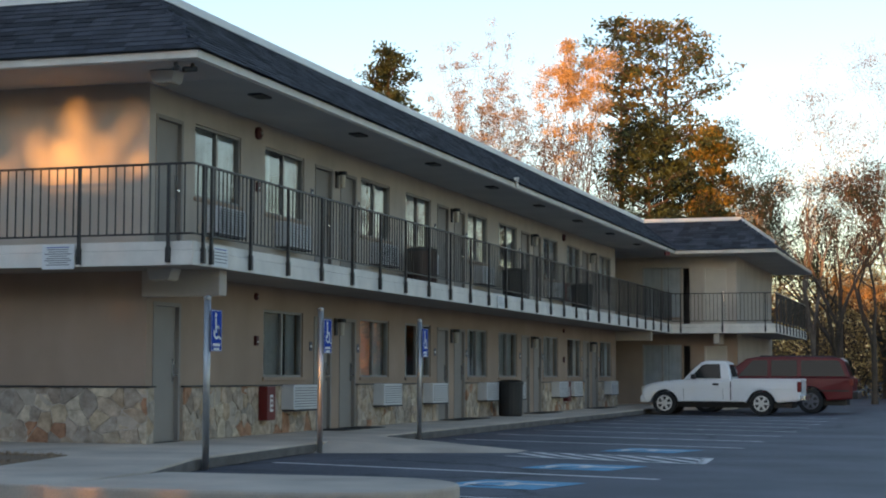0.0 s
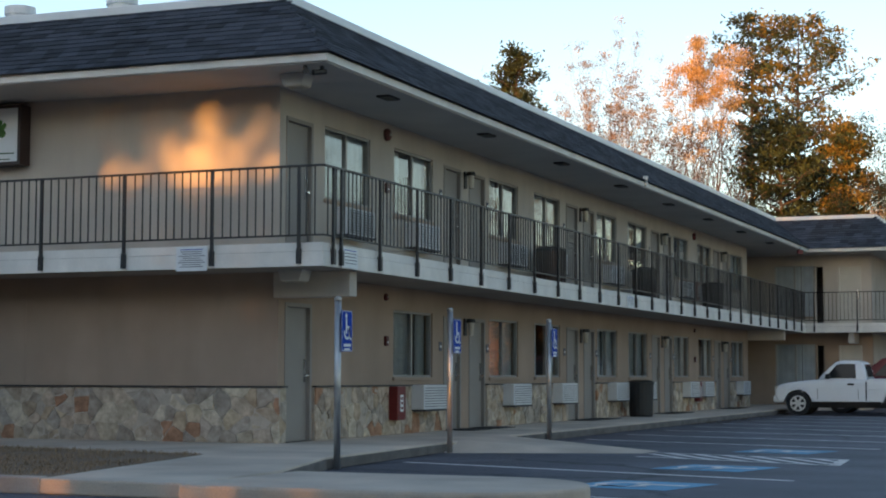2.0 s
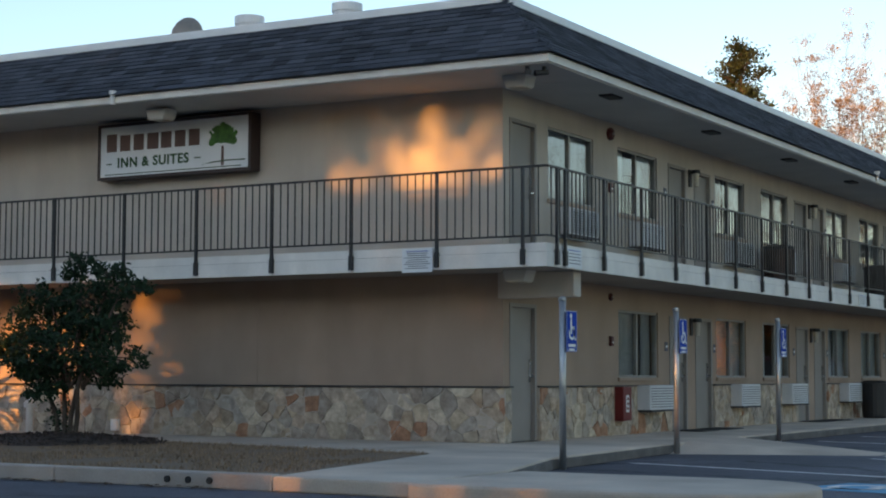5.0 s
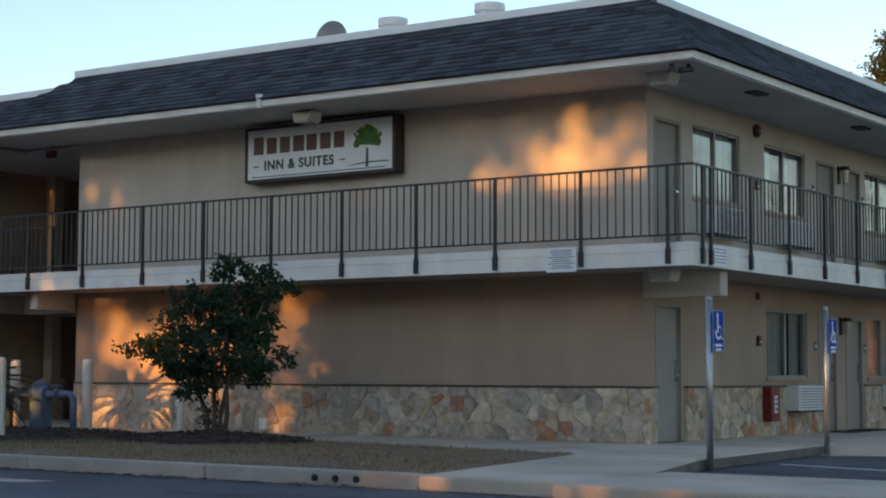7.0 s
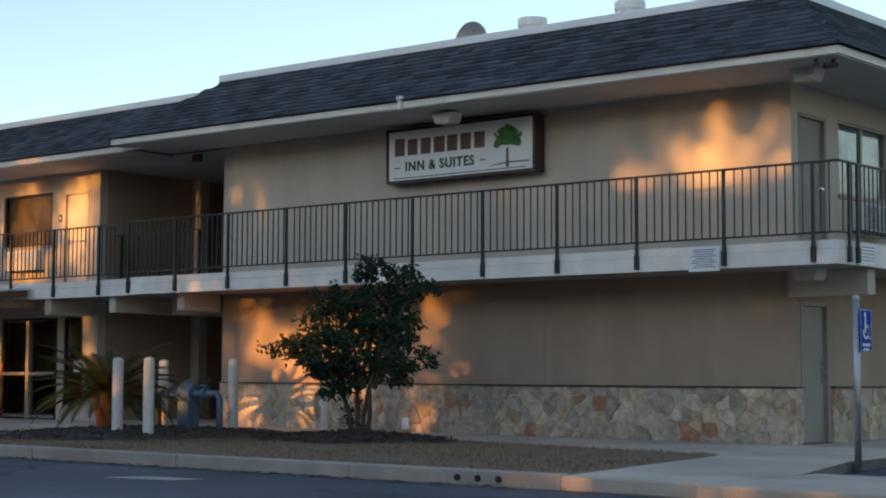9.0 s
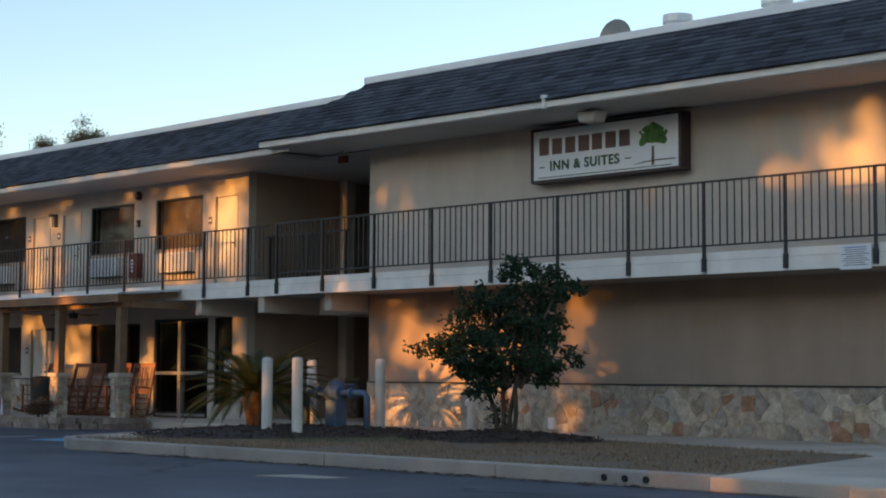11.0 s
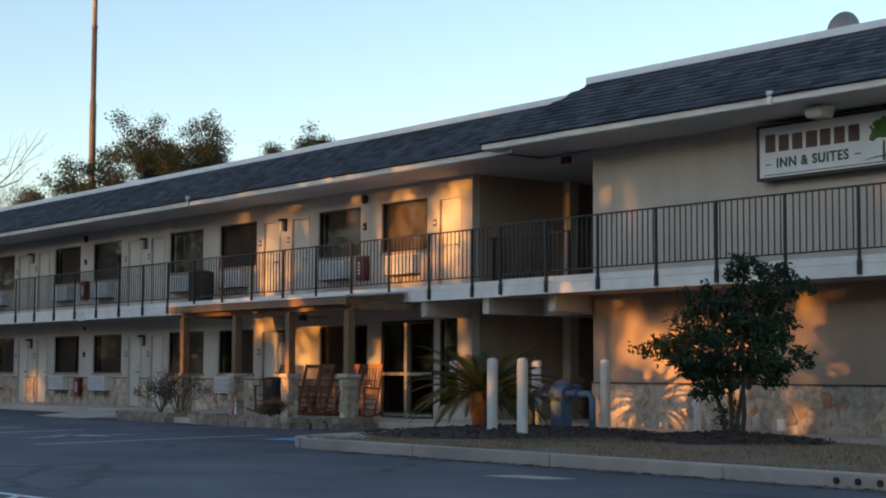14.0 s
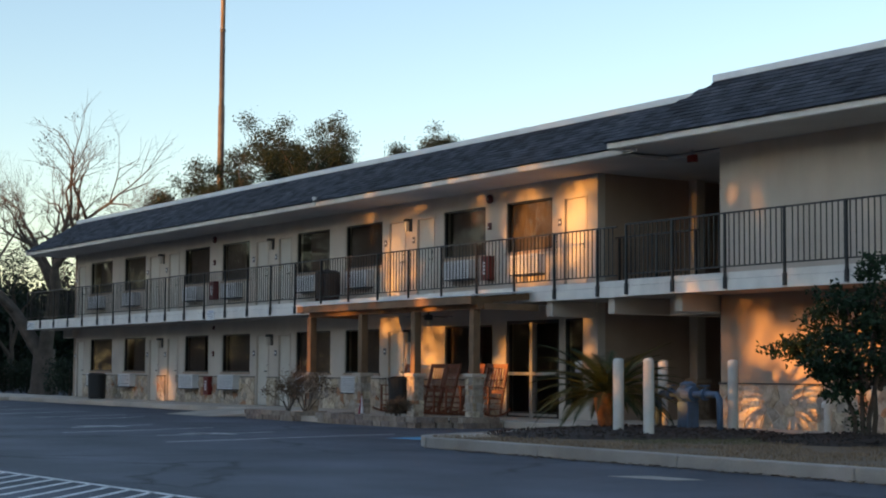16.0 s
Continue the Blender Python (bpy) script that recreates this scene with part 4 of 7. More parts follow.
# posts of the breezeway
for z0, z1 in ((0.0, SLAB), (FLOOR2, TOP)):
    c = thing("breezeway_post", "beige stucco post at the breezeway" + (" on a stone foot" if z0 == 0 else ""), "post", kind="structure")
    part("shaft", Geo().box(-15.98, -15.72, 2.7, 2.95, z0 + (0.82 if z0 == 0 else 0.0), z1), STUCCO, c, bevel=0.01)
    if z0 == 0:
        part("stone_foot", Geo().box(-16.0, -15.66, 2.64, 3.0, 0.0, 0.8), STONES_JOINED, c)
        part("cap", Geo().box(-16.0, -15.63, 2.6, 3.03, 0.8, 0.88), CONCRETE, c, bevel=0.01)


# ---- stone wainscot ----
def cells(u0, u1, z0, z1, size, seed):
    """Irregular convex stones that fill a band, as polygons in (u, z)."""
    rnd = random.Random(seed)
    pts = []
    want = (u1 - u0) * (z1 - z0) / (size * size * 0.62)
    for _ in range(int(want * 14)):
        near, p = size * rnd.choice((0.42, 0.6, 0.8, 0.95)), (rnd.uniform(u0, u1), rnd.uniform(z0, z1))
        if len(pts) < want and all(math.hypot(p[0] - q[0], (p[1] - q[1]) * 1.25) > near for q in pts):
            pts.append(p)
    pts = pts or [((u0 + u1) / 2, (z0 + z1) / 2)]
    pts = [(a, b, (size * rnd.uniform(0.1, 0.62)) ** 2 * 0.5, rnd.uniform(0.6, 1.5)) for a, b in pts]
    out = []
    for p in pts:
        poly = [(u0, z0), (u1, z0), (u1, z1), (u0, z1)]
        for q in pts:
            if q == p or abs(q[0] - p[0]) > size * 4:
                continue
            nxn, nzn = q[0] - p[0], q[1] - p[1]
            share = 0.5 + (p[2] - q[2]) / (2 * (nxn * nxn + nzn * nzn))
            mx, mz = p[0] + nxn * share, p[1] + nzn * share
            turn = (noise.noise(((p[0] + q[0]) * 9.0, (p[1] + q[1]) * 9.0, 2.0))) * 0.5
            nxn, nzn = nxn * math.cos(turn) - nzn * math.sin(turn), nxn * math.sin(turn) + nzn * math.cos(turn)
            res = []
            for a, b in zip(poly, poly[1:] + poly[:1]):
                da, db = (a[0] - mx) * nxn + (a[1] - mz) * nzn, (b[0] - mx) * nxn + (b[1] - mz) * nzn
                if da <= 0:
                    res.append(a)
                if (da < 0 < db) or (db < 0 < da):
                    k = da / (da - db)
                    res.append((a[0] + (b[0] - a[0]) * k, a[1] + (b[1] - a[1]) * k))
            poly = res
            if len(poly) < 3:
                break
        if len(poly) >= 3:
            cx, cz = sum(a for a, _ in poly) / len(poly), sum(b for _, b in poly) / len(poly)
            out.append((cx, cz, poly))
    return out


def stone(g, cx, cz, poly, depth, rnd):
    """One stone: drawn in from its joints, with a broken front edge."""
    clean = [poly[0]]
    for p in poly[1:]:
        if math.dist(p, clean[-1]) > 0.02:
            clean.append(p)
    if len(clean) < 3:
        return
    rough = []
    for a, b in zip(clean, clean[1:] + clean[:1]):
        rough.append(a)
        if math.dist(a, b) > 0.12:
            k, w = rnd.uniform(0.35, 0.65), rnd.uniform(-0.014, 0.01)
            d = math.dist(a, b)
            rough.append((a[0] + (b[0] - a[0]) * k - (b[1] - a[1]) / d * w, a[1] + (b[1] - a[1]) * k + (b[0] - a[0]) / d * w))
    clean = rough
    n = len(clean)
    def ring(gap, y, wob):
        res = []
        for a, b in clean:
            d = math.dist((a, b), (cx, cz)) or 1
            k = 1 - min(gap / d, 0.6)
            res.append((cx + (a - cx) * k + rnd.uniform(-wob, wob), y + rnd.uniform(-wob, wob), cz + (b - cz) * k + rnd.uniform(-wob, wob)))
        return res
    v = ring(0.003, 0.0, 0) + ring(0.004, -depth * 0.8, 0.003) + ring(0.014, -depth, 0.006)
    f = [tuple(range(2 * n, 3 * n))]
    for r in (0, 1):
        f += [(r * n + i, r * n + (i + 1) % n, (r + 1) * n + (i + 1) % n, (r + 1) * n + i) for i in range(n)]
    g.add(v, f)


def wainscot(name, label, m, spans, seed, pieces=True, size=0.27, z1=0.80):
    """Fieldstone facing over the given spans; u along, outward to -y."""
    rnd = random.Random(seed)
    back = Geo()
    for a, b in spans:
        back.box(a, b, -0.04, 0.0, 0.0, z1)
    t = thing(name, label, "stone facing", m, kind="structure")
    part("mortar_bed", back, MORTAR, t)
    part("cap_strip", (lambda g: [g.box(a, b, -0.075, 0.0, z1, z1 + 0.025) for a, b in spans] and g)(Geo()), LAMP_BLACK, t, "dark cap strip")
    joined = Geo()
    for k, (a, b) in enumerate(spans):
        for cx, cz, poly in cells(a, b, 0.0, z1, size, seed + k):
            if pieces:
                g = Geo()
                stone(g, cx, cz, poly, rnd.uniform(0.038, 0.066), rnd)
                if g.v:
                    o = new("stone", g.mesh("stone", STONES))
                    o.parent = t
            else:
                stone(joined, cx, cz, poly, rnd.uniform(0.05, 0.08), rnd)
    if not pieces:
        tagged(part("stones", joined, STONES_JOINED, t), kind="stuff")
    return t


def gaps(u0, u1, doors):
    out, u = [], u0
    for a, b in sorted(doors):
        if a > u:
            out.append((u, a))
        u = b
    if u < u1:
        out.append((u, u1))
    return out


wainscot("wainscot_south", "mixed grey and tan fieldstone facing on the end wall", pose(0, 0, 0), [(-12.0, 0.05)], 3)
wainscot("wainscot_east", "mixed grey fieldstone facing under the room windows", pose(0, 0, 0, 0, 0, 90), [(-0.03, 0.19)] + [s for s in gaps(1.1, 32.5, E_DOORS[1:]) if s[1] - s[0] > 0.5], 40)
wainscot("wainscot_west", "fieldstone facing under the west wing's windows", pose(0, WEST_Y, 0), [s for s in gaps(-47.0, -19.5, W_DOORS_LOW) if s[1] - s[0] > 0.45], 90, pieces=False)


# ---- signs and fixtures ----
def text_mesh(body, size, mat, name):
    c = bpy.data.curves.new(name, "FONT")
    c.body, c.size, c.extrude, c.align_x, c.align_y = body, size, 0.004, "CENTER", "CENTER"
    c.offset, c.space_character = 0.006, 1.14
    c.materials.append(mat)
    return new(name, c)


board = thing("inn_sign", "white lightbox sign in a dark brown frame with a painted tree", "sign", pose(-6.0, -0.24, 4.70))
part("case", Geo().box(-1.6, 1.6, 0.0, 0.24, -0.47, 0.47), SIGN_BROWN, board, bevel=0.01)
part("frame", Geo().box(-1.6, -1.55, -0.03, 0.0, -0.47, 0.47).box(1.55, 1.6, -0.03, 0.0, -0.47, 0.47).box(-1.55, 1.55, -0.03, 0.0, -0.47, -0.42).box(-1.55, 1.55, -0.03, 0.0, 0.42, 0.47), SIGN_BROWN, board, bevel=0.004)
part("face", Geo().box(-1.55, 1.55, -0.008, -0.001, -0.42, 0.42), SIGN_WHITE, board)
for i in range(7):
    x = -1.3 + 0.292 * i
    g = Geo().box(x - 0.115, x + (0.125 if i == 3 else 0.105), -0.013, -0.009, 0.0, 0.27 if i else 0.3)
    part("name_bar", g, INK_BROWN, board, "brown block in place of the name")
words = text_mesh("INN & SUITES", 0.225, INK_GREEN, "lettering")
words.parent, words.matrix_basis = board, pose(-0.42, -0.014, -0.2, 90)
part("dash", Geo().box(-1.42, -1.3, -0.013, -0.009, -0.215, -0.195).box(0.46, 0.58, -0.013, -0.009, -0.215, -0.195).box(-1.45, 1.4, -0.013, -0.009, -0.39, -0.375), INK_GREEN, board)
rnd = random.Random(5)
crown = Geo()
lobed = [(0.0, 0.12, 0.20), (-0.17, 0.06, 0.14), (0.17, 0.06, 0.14), (-0.26, -0.02, 0.09), (0.26, -0.02, 0.09), (-0.1, 0.22, 0.13), (0.11, 0.23, 0.12), (0.0, 0.3, 0.1)]
lobed += [(0.3 * math.cos(a) * rnd.uniform(0.8, 1.1), 0.11 + 0.2 * math.sin(a) * rnd.uniform(0.8, 1.15), rnd.uniform(0.03, 0.055)) for a in (0.21 * k for k in range(30)) if math.sin(a) > -0.75]
for i, (x, z, r) in enumerate(lobed):
    crown.add([(1.03 + 0.82 * x + 0.8 * r * math.cos(k * 0.5236 + i) * rnd.uniform(0.82, 1.12), -0.0125 - 0.00004 * i, 0.04 + 0.74 * z + 0.74 * r * math.sin(k * 0.5236 + i) * rnd.uniform(0.82, 1.12)) for k in range(12)], [tuple(range(12))])
part("painted_crown", crown, CROWN_GREEN, board, "painted green tree crown")
part("painted_trunk", Geo().prism([(1.0, -0.36), (1.06, -0.36), (1.05, -0.05), (1.01, -0.05)], -0.014, -0.01, "y"), INK_BROWN, board)
part("painted_hill", Geo().prism([(0.6, -0.33), (0.85, -0.29), (1.1, -0.275), (1.48, -0.28), (1.48, -0.3), (1.1, -0.295), (0.85, -0.31)], -0.0145, -0.0105, "y"), INK_GREEN, board)


def notice(w, h, lines):
    t = thing("notice", "white notice board with blue print on the walkway edge", "notice", group="walkway notices")
    part("panel", Geo().box(-w / 2, w / 2, -0.012, 0.0, 0.0, h), SIGN_WHITE, t, bevel=0.003)
    r = random.Random(lines)
    for i in range(lines):
        k = w * r.uniform(0.28, 0.44)
        part("print_bar", Geo().box(-k, k, -0.016, -0.013, h * (0.9 - 0.8 * i / lines) - 0.010, h * (0.9 - 0.8 * i / lines)), INK if i else SIGN_BLUE, t)
    return t


place(notice, SOUTH(-0.70, 2.43, 1.255), 0.5, 0.34, 9)
place(notice, EAST(-0.46, 2.47, 1.355), 0.52, 0.28, 5)
place(notice, EAST(13.8, 2.47, 1.355), 0.52, 0.26, 5)
place(notice, LEFT(-32.5, 2.44, 1.265), 0.5, 0.28, 5)
place(notice, LEFT(-48.3, 2.46, 1.265), 0.8, 0.26, 5)


def sign_post(height):
    t = thing("parking_sign", "blue accessible parking sign on a galvanised steel pole", "parking sign", group="accessible parking signs")
    part("pole", Geo().tube([(0, 0, -0.15), (0, 0, height)], 0.042, 14), GALV, t, smooth=True)
    part("cap", Geo().tube([(0, 0, height), (0, 0, height + 0.03), (0, 0, height + 0.05)], [0.05, 0.05, 0.02], 14), GALV, t)
    p = part("panel", Geo().box(-0.02, 0.28, -0.062, -0.056, height - 0.62, height - 0.12), SIGN_BLUE, t, "blue panel with a white symbol", bevel=0.002)
    s = Geo()
    ring, inner = arc(0.13, height - 0.39, 0.088, -200, 60, 14), arc(0.13, height - 0.39, 0.056, -200, 60, 14)
    s.add([(a, -0.064, b) for a, b in ring + inner], [(i, i + 1, 16 + i, 15 + i) for i in range(14)])
    s.add([(0.105 + a, -0.064, height - 0.185 + b) for a, b in arc(0, 0, 0.03, 0, 330, 11)], [tuple(range(12))])
    for x0, x1, z0, z1 in ((0.09, 0.13, -0.4, -0.22), (0.13, 0.2, -0.34, -0.31), (0.18, 0.215, -0.46, -0.34), (0.215, 0.25, -0.48, -0.45), (0.03, 0.23, -0.56, -0.525), (0.05, 0.21, -0.605, -0.58)):
        s.add([(x0, -0.064, height + z0), (x1, -0.064, height + z0), (x1, -0.064, height + z1), (x0, -0.064, height + z1)], [(0, 1, 2, 3)])
    for x0, x1, z0, z1 in ((-0.014, 0.274, -0.132, -0.125), (-0.014, 0.274, -0.615, -0.608), (-0.014, -0.007, -0.608, -0.132), (0.267, 0.274, -0.608, -0.132)):
        s.add([(x0, -0.0635, height + z0), (x1, -0.0635, height + z0), (x1, -0.0635, height + z1), (x0, -0.0635, height + z1)], [(0, 1, 2, 3)])
    part("symbol", s, SIGN_WHITE, p)
    return t


place(sign_post, pose(2.5, -3.15, 0, 0, 0, 90), 1.89)
place(sign_post, pose(2.14, 1.36, 0, 0, 0, 90), 1.93)
place(sign_post, pose(2.0, 6.32, 0, 0, 0, 90), 1.93)


def soffit_vent():
    t = thing("soffit_vent", "small dark vent grille in the soffit", "vent", group="soffit vents")
    part("grille", Geo().box(-0.11, 0.11, -0.2, 0.2, -0.03, 0.0), LAMP_BLACK, t, bevel=0.004)
    for i in range(4):
        part("slat", Geo().box(-0.09 + 0.05 * i, -0.07 + 0.05 * i, -0.18, 0.18, -0.036, -0.031), ALU, t)
    return t


for y in (1.4, 5.6, 9.8, 14.0, 18.2, 22.4, 26.6, 30.8):
    place(soffit_vent, pose(1.1, y, TOP))


def box_lamp():
    t = thing("soffit_lamp", "pale box lamp under the eave, unlit", "lamp", group="soffit box lamps")
    part("housing", Geo().prism([(-0.2, 0.0), (0.2, 0.0), (0.15, -0.16), (-0.15, -0.16)], -0.15, 0.15, "y"), SOFFIT, t, bevel=0.01)
    part("lens", Geo().box(-0.13, 0.13, -0.13, 0.13, -0.175, -0.161), LENS_CLEAR, t)
    return t


for m in (pose(0.66, -0.75, TOP), pose(-5.7, -0.9, TOP), pose(0.5, -0.45, SLAB)):
    place(box_lamp, m)
for sx, sy, r in ((1.1, -1.35, 35), (1.28, -1.2, -35)):
    c = thing("camera_dome", "small black security camera under the eave corner", "security camera", pose(sx, sy, TOP, 0, 0, r), "security cameras")
    part("mount", Geo().tube([(0, 0, 0), (0, 0, -0.06)], 0.03, 10), LAMP_BLACK, c)
    part("barrel", Geo().tube([(0, 0.06, -0.07), (0, -0.14, -0.1)], [0.035, 0.04], 12), LAMP_BLACK, c)
for m in (pose(-6.17, YE - 0.03, TOP + 0.13), pose(XE + 0.03, 14.5, TOP + 0.13), pose(-25.9, YWE - 0.03, TOP + 0.13)):
    c = thing("roof_vent_pipe", "short white pipe stub at the eave", "vent pipe", m, "eave pipe stubs")
    part("stub", Geo().tube([(0, 0, -0.1), (0, 0, 0.1)], 0.045, 10), WHITE, c)
    part("collar", Geo().tube([(0, 0, 0.06), (0, 0, 0.12)], 0.06, 10), WHITE, c)
gr = thing("wall_grille", "dark vent grille low in the stucco wall", "vent", pose(-7.72, 0, 1.7), kind="structure")
part("frame", Geo().box(0, 0.42, -0.02, 0.04, -0.03, 0.0).box(0, 0.42, -0.02, 0.04, 0.3, 0.33), STUCCO, gr)
part("louvres", Geo().box(0, 0.42, 0.03, 0.06, 0, 0.3), LAMP_BLACK, gr)
for x, y, r, label in ((-13.15, -0.9, 3, "red exit light under the soffit"), (0.9, 33.2, 60, "red exit light under the far soffit")):
    c = thing("exit_sign", label, "exit sign", pose(x + 0.6, y + 0.7, TOP - 0.22, 0, 0, r))
    part("box", Geo().box(-0.12, 0.12, -0.03, 0.03, 0.06, 0.2), RED, c, bevel=0.005)
    part("bracket", Geo().box(-0.02, 0.02, -0.02, 0.02, 0.2, 0.31), GALV, c)

# roof things
for x, r in ((-7.66, 0.29), (-5.41, 0.29)):
    c = thing("roof_flue", "pale metal flue on the flat roof", "flue", pose(x, 4.0, RZ1 - 0.06), "roof flues")
    part("shaft", Geo().tube([(0, 0, 0), (0, 0, 1.28)], r * 0.9, 18), METAL_WHITE, c, smooth=False)
    part("hood", Geo().tube([(0, 0, 1.28), (0, 0, 1.43)], r, 18), METAL_WHITE, c)
dish = thing("satellite_dish", "grey satellite dish on the flat roof", "satellite dish", pose(-9.1, 4.0, RZ1 - 0.17))
dg = Geo()
for i in range(7):
    rr = 0.42 * i / 6 + 0.001
    dg.add([(rr * math.cos(a), -0.35 * rr * rr * 2, rr * math.sin(a) + 1.25) for a in (2 * math.pi * k / 24 for k in range(24))], [])
dg.f = [(i * 24 + k, i * 24 + (k + 1) % 24, (i + 1) * 24 + (k + 1) % 24, (i + 1) * 24 + k) for i in range(6) for k in range(24)]
part("reflector", dg, GALV, dish, smooth=True)
part("mast", Geo().tube([(0, 0.05, 0), (0, 0.05, 1.25)], 0.03, 10), GALV, dish)
part("arm", Geo().tube([(0, 0, 0.95), (0, -0.4, 1.1)], 0.015, 8), GALV, dish)

# ---- utility corner ----
for x, y in ((-9.15, -4.75), (-8.42, -4.74), (-10.84, -2.4), (-9.18, -2.3)):
    c = thing("bollard", "off-white painted steel bollard with chipped paint", "bollard", pose(x, y, -0.02), "bollards round the water valve")
    part("shaft", Geo().tube([(0, 0, 0), (0, 0, 1.20)], 0.085, 18), BOLLARD, c, smooth=False)
    part("cap", Geo().tube([(0, 0, 1.20), (0, 0, 1.23), (0, 0, 1.245)], [0.085, 0.07, 0.03], 18), BOLLARD, c)
bf = thing("backflow_valve", "blue painted backflow valve with two risers", "water valve", pose(-9.5, -3.0, -0.02))
part("pipe", Geo().tube([(-0.75, 0, 0), (-0.75, 0, 0.6), (-0.68, 0, 0.67), (0.7, 0, 0.67), (0.77, 0, 0.6), (0.77, 0, 0)], 0.055, 12), PIPE_BLUE, bf, smooth=True)
part("valve_body", Geo().tube([(-0.16, 0, 0.67), (0.0, 0, 0.67), (0.16, 0, 0.67)], [0.13, 0.17, 0.13], 16), PIPE_BLUE, bf)
part("bonnet", Geo().tube([(0, 0, 0.67), (0, 0, 0.84), (0, 0, 0.88)], [0.13, 0.14, 0.06], 16), PIPE_BLUE, bf)
part("cabinet", Geo().box(-0.13, 0.13, -0.13, 0.13, 0.0, 0.55), PIPE_BLUE, bf, bevel=0.02)
for x in (-0.45, 0.42):
    part("flange", Geo().tube([(x - 0.03, 0, 0.67), (x + 0.03, 0, 0.67)], 0.1, 16), PIPE_BLUE, bf)
    part("handwheel", Geo().tube([(x, 0, 0.8), (x, 0, 0.82)], 0.09, 16).tube([(x, 0, 0.67), (x, 0, 0.8)], 0.015, 8), PIPE_BLUE, bf)
sp = thing("standpipe", "pale capped standpipe by the stone wall", "standpipe", pose(-8.88, -0.42, 0))
part("pipe", Geo().tube([(0, 0, 0), (0, 0, 0.48)], 0.06, 14), BOLLARD, sp)
part("cap", Geo().tube([(0, 0, 0.42), (0, 0, 0.5), (0, 0, 0.56)], [0.1, 0.1, 0.05], 14), BOLLARD, sp)
ob_ = thing("outlet_box", "small white outlet box on the stone wall", "outlet box", pose(-7.26, -0.09, 0.05))
part("box", Geo().box(-0.07, 0.07, -0.05, 0.03, 0, 0.19), SIGN_WHITE, ob_, bevel=0.008)
part("cover", Geo().box(-0.055, 0.055, -0.06, -0.05, 0.015, 0.175), SIGN_WHITE, ob_)

# ---- porch with rocking chairs ----
PY = -2.3
P0, P1 = -24.2, -16.6
porch = thing("porch", "timber porch roof on posts with stone feet before the lobby", "porch")
part("deck", Geo().box(-24.3, -16.6, -2.75, -1.76, -0.15, 0.02), CONCRETE, porch, bevel=0.02)
rq = random.Random(61)
for x in (-23.98, -21.5, -19.2, -16.9):
    p = part("stone_foot", Geo().box(x - 0.11, x + 0.11, PY - 0.11, PY + 0.11, 0.02, 0.88), MORTAR, porch, "grey stacked stone foot")
    z = 0.02
    while z < 0.84:
        h = min(rq.uniform(0.09, 0.19), 0.88 - z)
        for a in range(4):
            m = pose(x, PY, 0, 0, 0, 90 * a)
            cut = rq.uniform(-0.07, 0.07)
            for u0, u1 in ((-0.125, cut - 0.006), (cut + 0.006, 0.125)):
                q = Geo().box(u0, u1, -0.125 - rq.uniform(0.004, 0.025), -0.1, z + 0.006, z + h - 0.006)
                q.v = [tuple(m @ Vector(c)) for c in q.v]
                part("stone", q, STONES, p)
        z += h
    part("foot_cap", Geo().box(x - 0.18, x + 0.18, PY - 0.18, PY + 0.18, 0.88, 0.96), CONCRETE, p, bevel=0.012)
    part("timber_post", Geo().box(x - 0.085, x + 0.085, PY - 0.085, PY + 0.085, 0.96, 2.28), WOOD, porch, bevel=0.01)
part("front_beam", Geo().box(P0 + 0.2, P1 - 0.1, PY - 0.07, PY + 0.07, 2.28, 2.42), WOOD, porch, bevel=0.008)
part("fascia", Geo().box(P0, P1, PY - 0.3, PY - 0.26, 2.38, 2.54), WOOD, porch, bevel=0.005)
part("roof_sheet", Geo().add([(P0 - 0.05, PY - 0.32, 2.545), (P1 + 0.05, PY - 0.32, 2.545), (P1 + 0.05, YW - 0.04, 2.66), (P0 - 0.05, YW - 0.04, 2.66), (P0 - 0.05, PY - 0.32, 2.575), (P1 + 0.05, PY - 0.32, 2.575), (P1 + 0.05, YW - 0.04, 2.69), (P0 - 0.05, YW - 0.04, 2.69)],
                             [(0, 3, 2, 1), (4, 5, 6, 7), (0, 1, 5, 4), (1, 2, 6, 5), (2, 3, 7, 6), (3, 0, 4, 7)]), METAL_WHITE, porch, "pale sheet roofing")
for i in range(9):
    x = P0 + 0.1 + i * 0.92
    part("rafter", Geo().beam((x, PY - 0.25, 2.44), (x, YW, 2.58), 0.05, 0.14), WOOD, porch)
for x in (P0 + 0.15, P1 - 0.1):
    part("side_beam", Geo().box(x - 0.05, x + 0.05, PY + 0.07, YW + 0.2, 2.28, 2.42), WOOD, porch, bevel=0.006)
fan = thing("ceiling_fan", "dark ceiling fan at rest under the walkway with a pale lamp", "ceiling fan", pose(-20.6, -1.1, SLAB - 0.02, 0, 0, 20))
part("rod", Geo().tube([(0, 0, 0), (0, 0, -0.18)], 0.02, 8), LAMP_BLACK, fan)
part("motor", Geo().tube([(0, 0, -0.16), (0, 0, -0.28)], 0.1, 14), LAMP_BLACK, fan)
part("lamp_glass", Geo().tube([(0, 0, -0.28), (0, 0, -0.42)], [0.05, 0.07], 12), LENS_CLEAR, fan)
for i in range(4):
    a = math.pi / 2 * i
    part("blade", Geo().beam((0.12 * math.cos(a), 0.12 * math.sin(a), -0.2), (0.65 * math.cos(a), 0.65 * math.sin(a), -0.2), 0.13, 0.012), LAMP_BLACK, fan)


